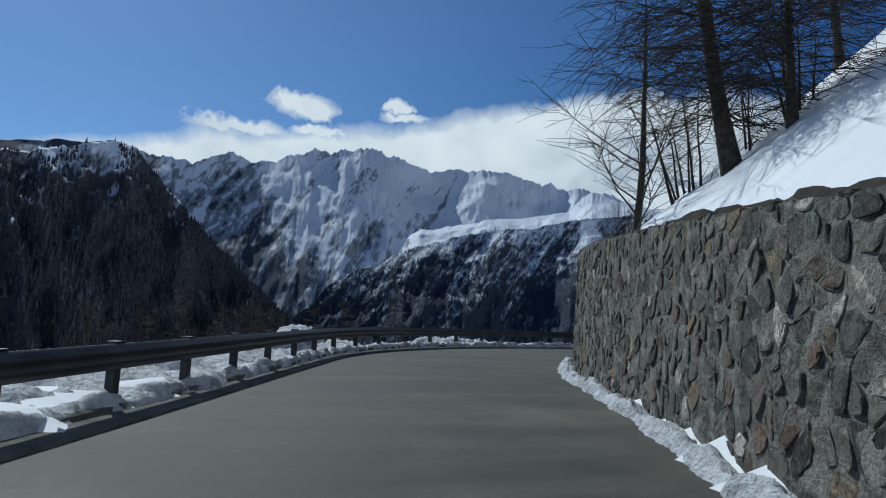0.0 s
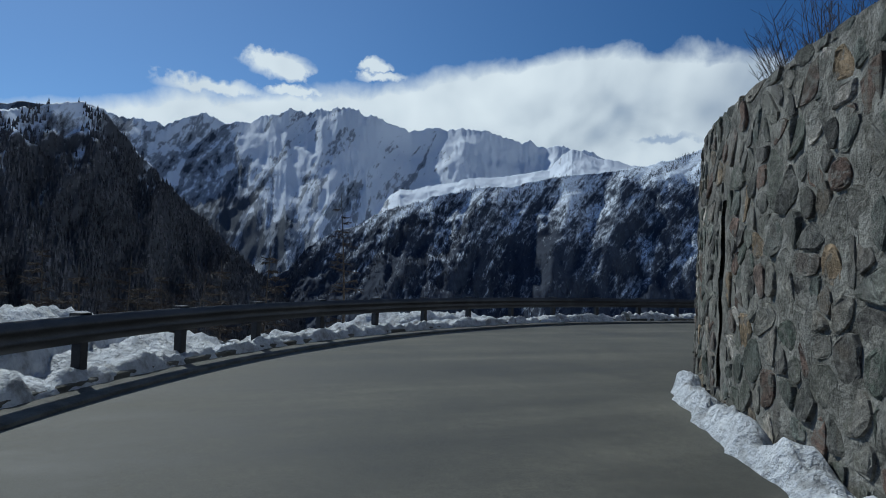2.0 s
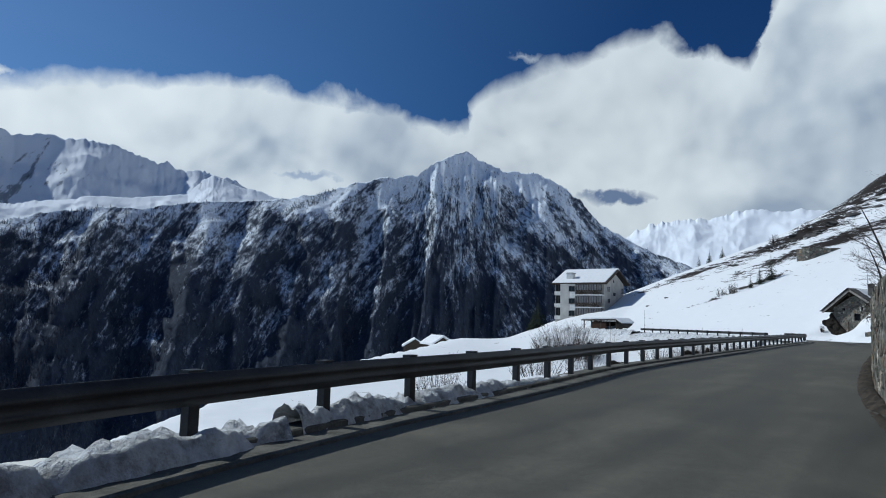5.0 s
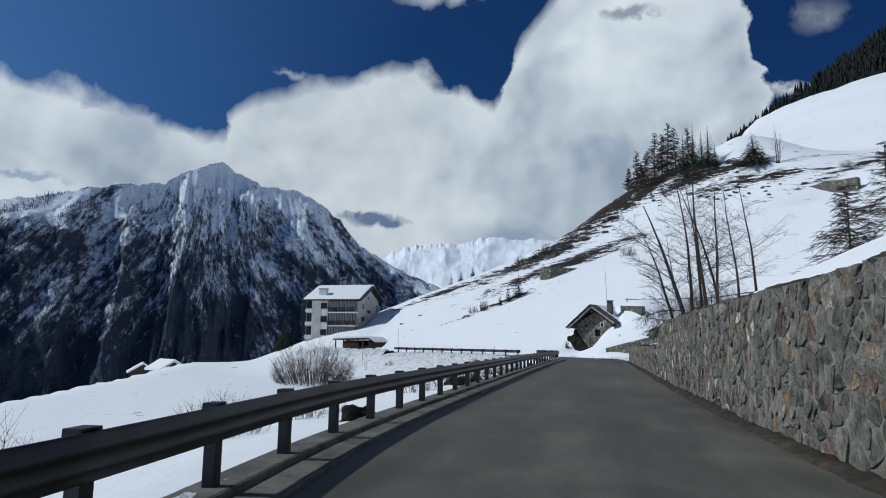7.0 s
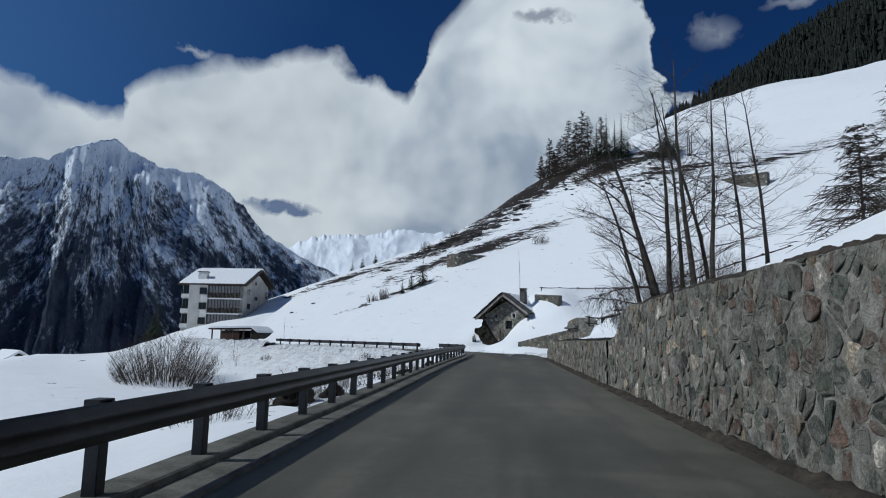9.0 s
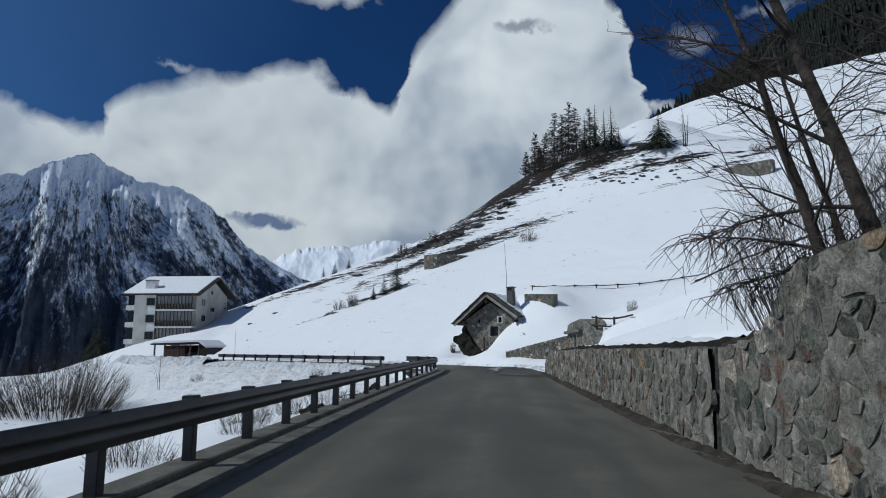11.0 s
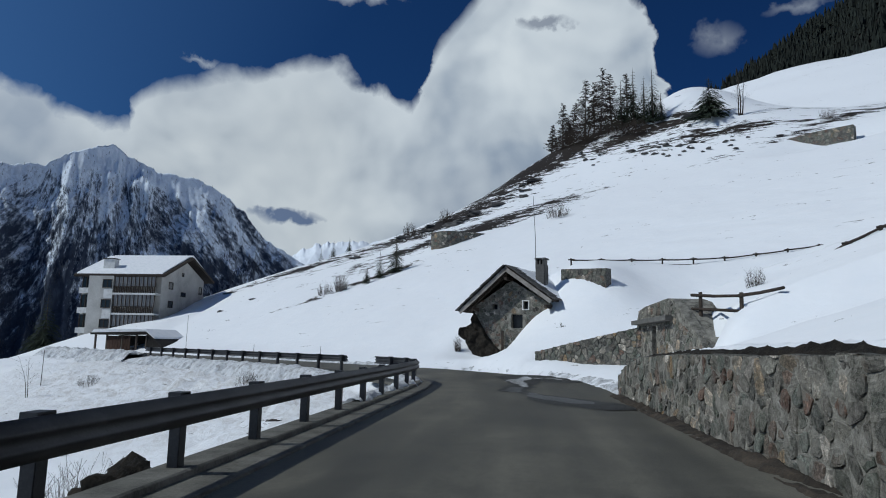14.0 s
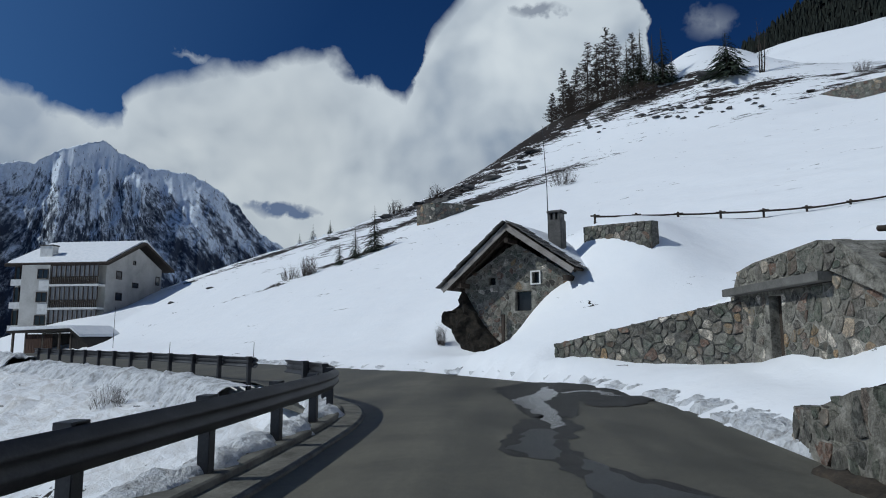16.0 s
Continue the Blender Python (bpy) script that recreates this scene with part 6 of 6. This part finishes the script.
larch_tree("larch_tree", "larch on the steep snow bank", (18.9, -66.9, hgt(18.9, -66.9)), 11.0, 0.11, trng, (-0.02, 0), 0.08, 0.28, 2.6, 36, 0.012)
larch_tree("larch_tree", "larch on the steep snow bank", (16.0, -61.5, hgt(16.0, -61.5)), 10.0, 0.14, trng, (-0.1, 0), 0.15, 0.28, 2.2, 30, 0.012)
larch_tree("larch_tree", "larch on the steep snow bank", (19.5, -61.5, hgt(19.5, -61.5)), 10.0, 0.12, trng, (-0.1, 0), 0.15, 0.28, 2.0, 30, 0.012)
for x, y, h in ((15.9, -66.8, 3.4), (17.2, -66.4, 3.0), (18.2, -66.0, 3.4), (15.2, -66.3, 2.4)):
    bare_tree("shrub", "tangled leafless shrub on the snow bank", (x, y, hgt(x, y)), h, 0.045, trng, (-0.1, -0.1), 4, 0.1, 1.0, 0.8, "shrub")
below = [larch_tree("larch_tree", "tall bare larch on the slope below the bend", (-11.1, -65.0, 5.3 - 15.0), 15.0, 0.15, trng, bare=0.25, wide=0.13, rows=30, thin=0.02),
         larch_tree("larch_tree", "bare brown larch in the thicket below the bend", (-12.7, -68.6, 2.9 - 14.0), 14.0, 0.16, trng, bare=0.2, wide=0.19, rows=34, thin=0.03),
         bare_tree("bare_tree", "bare brown tree in the thicket below the bend", (-14.5, -71.5, 2.2 - 14.0), 14.0, 0.16, trng, (0, 0), 1, 0.3, 0.9, 1.8)]
for k in range(22):
    a, dd = trng.uniform(0, 1), trng.uniform(0, 9)
    x, y = -9.5 - 4 * a - dd, -69.0 - 15 * a + trng.uniform(-1, 1)
    copy_thing(below[1 + k % 2], pose(x, y, trng.uniform(-0.2, 3.4) + dd * 0.1 - 14.0, rz=trng.uniform(0, 360)))
shrub("shrub", "leafless shrub at the wall corner", (11.6, -65.2, hgt(11.6, -65.2)), 1.5, 2.2, trng, 130, 0.45)
for x, y, h in ((-13.2, 62.6, 4.6), (-14.9, 61.6, 3.2), (-16.2, 60.6, 2.3)):
    spruce_tree("spruce_tree", "small dark spruce on the snow slope", (x, y, hgt(x, y)), h, trng)
for x, y, h in ((-36, 108, 4.0), (-33, 106, 3.6), (-30, 106, 3.0)):
    spruce_tree("spruce_tree", "small dark spruce on the shoulder", (x, y, hgt(x, y)), h, trng)
bare_tree("bare_tree", "thin leafless sapling in the snow field", (-26.9, 23.0, hgt(-26.9, 23.0)), 3.0, 0.03, trng, (0, 0), 2, 0.35, 0.4, 0.5)
spruce_tree("spruce_tree", "dark spruce beside the apartment house", (-61.5, 69.0, hgt(-61.5, 69.0)), 7.5, trng, 0.3)
spruce_tree("spruce_tree", "dark spruce beside the apartment house", (-63.5, 70.5, hgt(-63.5, 70.5)), 4.0, trng, 0.36)
for x, y, h in ((9.0, 125, 7.0), (11.2, 123.5, 10.0), (13.2, 122, 9.0), (15.6, 121, 13.0), (17.4, 120, 12.0), (18.6, 118.6, 14.5), (20.6, 117.4, 13.0), (23.4, 116.0, 11.5), (12.4, 121.0, 6.0)):
    larch_tree("larch_tree", "bare brown larch on the rocky knoll", (x, y, hgt(x, y)), h, 0.2, trng, bare=0.12, wide=0.25, rows=38, thin=0.055)
for x, y, h in ((22.2, 115.4, 10.5), (24.4, 114.2, 12.0), (26.2, 113.0, 10.0), (27.6, 112.0, 11.0), (19.6, 116.4, 5.5), (29.0, 111.2, 6.0)):
    spruce_tree("spruce_tree", "dark spruce on the rocky knoll", (x, y, hgt(x, y)), h, trng, 0.2)
spruce_tree("spruce_tree", "spreading dark spruce near a boulder", (36.3, 105.5, hgt(36.3, 105.5)), 8.0, trng, 0.5)
bare_tree("bare_tree", "pale leafless tree on the slope", (41.0, 104.0, hgt(41.0, 104.0)), 8.5, 0.14, trng, (0, 0), 3, 0.2, 0.5, 0.7)
for x, y, h, w in ((6.3, 72.4, 2.4, 3.6), (15, 117, 4.0, 8), (20, 114, 3.6, 8), (24, 111, 3.0, 6), (11, 120, 3.0, 6), (-21, 60.5, 1.6, 2.0), (-19, 60, 2.2, 1.6), (-30.5, 15.5, 4.9, 10.5), (-13.2, 20.5, 0.9, 1.3), (-3.1, 29.5, 1.1, 0.5), (9.8, 14.5, 0.9, 0.8),
                   (-4.9, -20.1, 0.9, 1.5), (-4.5, -23.9, 1.0, 1.8), (-5.1, -25.4, 1.1, 2.0), (-4.7, -9.4, 0.9, 1.6), (-5.3, -11.5, 0.8, 1.6), (-4.6, -16.4, 0.7, 1.3), (-24.5, 24.5, 0.8, 1.4), (-7, -40, 1.2, 2.6), (-6.4, -36.8, 1.0, 2.0), (-8.5, -44.5, 1.4, 2.4), (-6.0, -28, 1.1, 2.2), (-5.6, -22.5, 1.0, 1.8), (-5.4, -14, 0.8, 1.6), (-5.2, -4, 0.7, 1.6), (-17, 96, 2.6, 2.6), (-11, 99, 2.6, 3.0), (52, 96, 2.0, 3.0)):
    shrub("shrub", "leafless shrub standing in the snow", (x, y, hgt(x, y)), h, w, trng, 80 if w < 5 else 480, (0.55 if h < 1.5 else 0.9) if w < 5 else 0.5)


# ---- snow banks, puddle, stakes ----
def snow_bank(label, line, width, hgt_of, side, seed, z0=-0.08, rows=20):
    """A lumpy ploughed bank along a plan line; side +1 lies to the right of it."""
    nr = sides(line)
    vs, n, k = [], len(line), rows
    for i, p in enumerate(line):
        for j in range(k):
            t = j / (k - 1)
            off = side * (t * width * (1 + 0.3 * fbm(i * 0.085, 1, seed, 4, 1.0)) + 0.04 * fbm(i * 0.3, j * 0.25, seed + 3, 3, 1.0))
            qx, qy = p[0] + nr[i, 0] * off, p[1] + nr[i, 1] * off
            lump = 0.75 + 0.6 * fbm(qx, qy, seed, 3, 1.5) + 0.75 * (0.35 - abs(fbm(qx, qy, seed + 2, 4, 3.2)))
            h0 = hgt_of(i / n)
            h = (h0 + min(h0, 0.36) * (lump - 1)) * max(0.0, math.sin(math.pi * min(1, t * 0.9 + 0.1 * (t > 0)))) ** 0.6
            out = max(0.0, (t - 0.5) / 0.5) ** 1.5
            low = min(z0, hgt(qx, qy)) - 0.1
            vs.append((qx, qy, (z0 + max(0, h)) * (1 - out) + low * out))
    fs = [(i * k + j, i * k + j + 1, (i + 1) * k + j + 1, (i + 1) * k + j) for i in range(n - 1) for j in range(k - 1)]
    ob = new("snow_bank", mesh_from("snow_bank", vs, fs, PLOUGHED, True))
    return tagged(ob, label, "snow", kind="stuff")


def along(line, a, b, step=0.09):
    s = np.r_[0, np.cumsum(np.linalg.norm(np.diff(line, axis=0), axis=1))]
    q = np.arange(s[a], s[b], step)
    return np.stack([np.interp(q, s, line[:, 0]), np.interp(q, s, line[:, 1])], 1)


def near_i(line, x, y):
    return int(np.argmin(np.hypot(line[:, 0] - x, line[:, 1] - y)))


ra, rb, rc, rd = near_i(RAIL, 40, -89), near_i(RAIL, 5.4, -71.2), near_i(RAIL, -1.4, -57.5), near_i(RAIL, -2.3, -47)
snow_bank("ploughed snow heaped behind the guardrail posts", along(RAIL, ra, rb), 2.8, lambda t: 0.36, -1, 3.0, -0.1)
snow_bank("ploughed snow heaped behind the guardrail posts", along(RAIL, rb, rc), 1.5, lambda t: 0.30, -1, 8.0, -0.12)
snow_bank("crumbling snow on the kerb under the guardrail", along(RAIL, ra, rc) + np.array([-0.1, -0.2]), 0.5, lambda t: 0.20, 1, 13.0, 0.06)
snow_bank("crumbling snow on the kerb under the guardrail", along(RAIL, rc, rd) + np.array([-0.35, 0]), 0.62, lambda t: 0.30 * (1.1 - t), 1, 14.0, 0.08)
snow_bank("snow on the verge under the guardrail bend", along(RAIL, near_i(RAIL, -3.0, 2), len(RAIL) - 1) + np.array([-0.55, 0.0]), 0.9, lambda t: 0.2, 1, 17.0, 0.02)
snow_bank("ploughed snow heap beyond the bend", along(RAIL, near_i(RAIL, 2.8, -68.2), near_i(RAIL, -0.7, -61.2)) + np.array([-1.2, -0.6]), 1.8, lambda t: 0.5 * math.sin(math.pi * t) + 0.1, -1, 23.0, -0.2)
snow_bank("tall ploughed snow heap behind the guardrail", np.stack([np.linspace(11.0, 3.6, 90), np.linspace(-75.0, -72.6, 90)], 1), 1.9, lambda t: 1.08 * math.sin(math.pi * t) ** 0.6, -1, 29.0, -0.25)
wa, wb = near_i(WALL, 34, -78.7), near_i(WALL, 10.4, -66.5)
snow_bank("narrow strip of old snow along the wall foot", along(WALL, wa, wb), 0.5, lambda t: 0.22 + 0.06 * (t > 0.85), -1, 31.0, -0.02)
snow_bank("ploughed edge of the snow field beside the road", along(RIGHT_EDGE, 0, len(RIGHT_EDGE) - 40), 1.3, lambda t: 0.26, 1, 37.0, -0.06)
snow_bank("dirty ploughed snow along the far guardrail", along(RAIL_FAR, 0, len(RAIL_FAR) - 1), 1.8, lambda t: 0.26 * min(1.0, 7 * t + 0.05, 7 * (1 - t)), -1, 47.0, -0.08)
snow_bank("old ploughed snow along the far road edge", along(LEFT_TAIL, 0, len(LEFT_TAIL) - 1) + np.array([0.3, 0.4]), 2.4, lambda t: 0.5, -1, 53.0, -0.08)


def puddle(label, pts, z, seed, mat):
    rim = spline(list(pts) + [pts[0]], 0.15)[:-1]
    c = rim.mean(0)
    vs = [(x + 0.14 * fbm(x, y, seed, 4, 2.2), y + 0.25 * fbm(x, y, seed + 4, 4, 2.2), z) for x, y in rim]
    n = len(rim)
    ob = new("puddle", mesh_from("puddle", vs, [tuple(range(n))], mat))
    return tagged(ob, label, "puddle")


for label, pts, z, seed, mat in (
        ("wet asphalt spreading across the bend", [(-0.5, 17.4), (0.7, 19.6), (2.4, 18.6), (3.1, 15.2), (2.5, 13.5), (1.7, 13.2), (1.45, 14.3), (1.1, 11.6), (0.6, 11.2), (0.3, 11.5), (0.0, 14.2)], 0.024, 2, WET),
        ("wet asphalt where meltwater has run along the road", [(0.3, 11.5), (0.75, 11.8), (1.05, 10.4), (0.84, 9.2), (0.82, 7.95), (1.13, 7.1), (1.43, 6.55), (1.9, 6.0), (2.8, 4.9), (3.1, 3.4), (2.4, 3.0), (1.4, 3.6), (0.72, 5.0), (0.66, 5.9), (0.56, 7.3), (0.2, 7.6), (-0.12, 8.2), (-0.05, 9.6)], 0.024, 5, WET),
        ("shallow meltwater lying on the asphalt", [(0.95, 18.2), (1.1, 16.0), (0.72, 13.7), (0.86, 11.3), (0.72, 9.9), (0.6, 10.2), (0.46, 11.9), (0.06, 14.2), (0.6, 16.0)], 0.028, 3, WATER),
        ("shallow meltwater lying on the asphalt", [(0.0, 8.4), (0.34, 10.0), (0.6, 9.6), (0.56, 7.8), (0.2, 7.7)], 0.028, 7, DAMP),
        ("shallow meltwater running along the road", [(0.82, 7.7), (1.05, 7.1), (1.34, 6.5), (1.7, 5.9), (2.3, 4.8), (1.9, 4.2), (1.0, 5.4), (0.74, 6.4)], 0.028, 11, DAMP),
        ("thin meltwater at the snow edge", [(1.2, 16.2), (1.7, 16.8), (2.2, 16.8), (2.45, 15.4), (2.3, 15.2), (2.05, 16.3), (1.7, 16.4), (1.3, 15.9)], 0.028, 9, WATER)):
    puddle(label, pts, z, seed, mat)


def earth_strip(name, label, line, a0, a1, z_of, seed, mat):
    """A lumpy strip of earth along a plan line, between two offsets to its right."""
    nr = sides(line)
    k = 7
    vs = []
    for i, p in enumerate(line):
        for j in range(k):
            t = j / (k - 1)
            off = a0 + (a1 - a0) * t + 0.06 * fbm(i * 0.5, j, seed, 3, 1.0)
            z = z_of(p[0], p[1]) + 0.07 * math.sin(math.pi * t) * (0.7 + 2.0 * fbm(p[0] * 1.5, p[1] * 1.5 + j * 0.5, seed, 4, 1.0)) - (0.12 if j in (0, k - 1) else 0)
            vs.append((p[0] + nr[i, 0] * off, p[1] + nr[i, 1] * off, z))
    fs = [(i * k + j, i * k + j + 1, (i + 1) * k + j + 1, (i + 1) * k + j) for i in range(len(line) - 1) for j in range(k - 1)]
    tagged(new(name, mesh_from(name, vs, fs, mat, True)), label, "earth", kind="stuff")


w0, w1, w2 = near_i(WALL, 5.0, -55), near_i(WALL, 3.5, -20), near_i(WALL, 3.4, 7.2)
earth_strip("earth_bank", "thawed dark earth and grass on the wall crest", along(WALL, w1, w2), 0.14, 0.9, lambda x, y: float(wall_top(x, y)) + 0.015, 4.0, TURF)
earth_strip("earth_bank", "thawed dark earth and grass on the wall crest", along(WALL, wa, w1), 0.08, 0.85, lambda x, y: float(wall_top(x, y)) + 0.03, 5.0, SOIL)
earth_strip("snow_crest", "snow edge above the wall crest", along(WALL, wa, w2), 0.65, 2.0, lambda x, y: float(wall_top(x, y)) + 0.12, 12.0, BERM)
earth_strip("road_verge", "dark damp grit at the foot of the wall", along(WALL, w0, w2), -0.42, 0.1, lambda x, y: 0.0, 6.0, SOIL)


def stake(x, y, h):
    vs, fs = [], []
    tube(vs, fs, [Vector((0, 0, -0.3)), Vector((0.02, 0, h))], [0.02, 0.016], 6)
    ob = new("snow_stake", mesh_from("snow_stake", vs, fs, DARKWOOD))
    ob.matrix_basis = pose(x, y, hgt(x, y))
    tagged(ob, "thin dark snow stake standing in the field", "stake", "snow stakes")


for x, y, h in ((-18.0, 33.1, 1.2), (-12.4, 30.7, 1.2), (-31.0, 48.4, 3.2), (-28.7, 26.1, 2.2), (-72, 74, 3.5)):
    stake(x, y, h)


def boulder(x, y, r, label="dark rock sticking out of the snow"):
    bm = bmesh.new()
    bmesh.ops.create_icosphere(bm, subdivisions=2, radius=1.0)
    sx, sy, sz = r * random.uniform(0.9, 2.0), r * random.uniform(0.7, 1.2), r * random.uniform(0.3, 0.6)
    sd_ = random.uniform(0, 50)
    for v in bm.verts:
        k = 1 + 0.7 * fbm(v.co.x + sd_, v.co.y, v.co.z, 4, 1.6)
        v.co = Vector((v.co.x * sx * k, v.co.y * sy * k, v.co.z * sz * k))
    ob = part("boulder", bm, None, mat=SLATE)
    ob.matrix_basis = pose(x, y, hgt(x, y) + 0.05 * r, rz=random.uniform(0, 360))
    tagged(ob, label, "rock", "rocks on the slope")


brng = random.Random(9)
for k in range(60):
    t = brng.random()
    x, y = 12 + 30 * t + brng.uniform(-3, 3), 112 - 20 * t + brng.uniform(-4, 5)
    boulder(x, y, brng.uniform(0.15, 0.55))
for k in range(26):
    t = brng.random()
    boulder(-24 + 30 * t + brng.uniform(-2, 2), 88 + 18 * t + brng.uniform(-5, 5), brng.uniform(0.3, 1.1))
for x, y, r in ((34.5, 107.5, 1.6), (-36, 66, 0.35), (-33, 69, 0.3)):
    boulder(x, y, r)


def earth_clod(x, y, w, h, seed):
    """Dark lump of earth and turf torn up by the plough."""
    bm = bmesh.new()
    bmesh.ops.create_icosphere(bm, subdivisions=4, radius=1.0)
    for v in bm.verts:
        k = 1 + 0.7 * fbm(v.co.x + seed, v.co.y, v.co.z, 5, 1.5)
        v.co = Vector((v.co.x * 0.34 * k, v.co.y * w * 0.5 * k, v.co.z * h * 0.55 * k))
    for f in bm.faces:
        f.smooth = True
    ob = part("earth_clod", bm, None, mat=TURF)
    ob.matrix_basis = pose(x, y, hgt(x, y) - 0.02, rz=random.uniform(-20, 20))
    tagged(ob, "dark clod of earth and turf in the snow behind the guardrail", "earth", "clods along the kerb")


for x, y, w, h, sd2 in ((-3.95, -7.7, 0.8, 0.55, 3), (-4.25, -6.5, 0.7, 0.5, 9), (-4.0, -5.0, 1.1, 0.65, 17), (-4.5, -23.7, 1.3, 0.6, 25), (-5.0, -25.4, 1.6, 0.6, 31), (-3.8, -0.4, 0.9, 0.5, 44), (-4.3, -12.2, 0.7, 0.4, 51), (-4.4, -38.6, 1.6, 0.6, 57)):
    earth_clod(x, y, w, h, sd2)
road_wall()
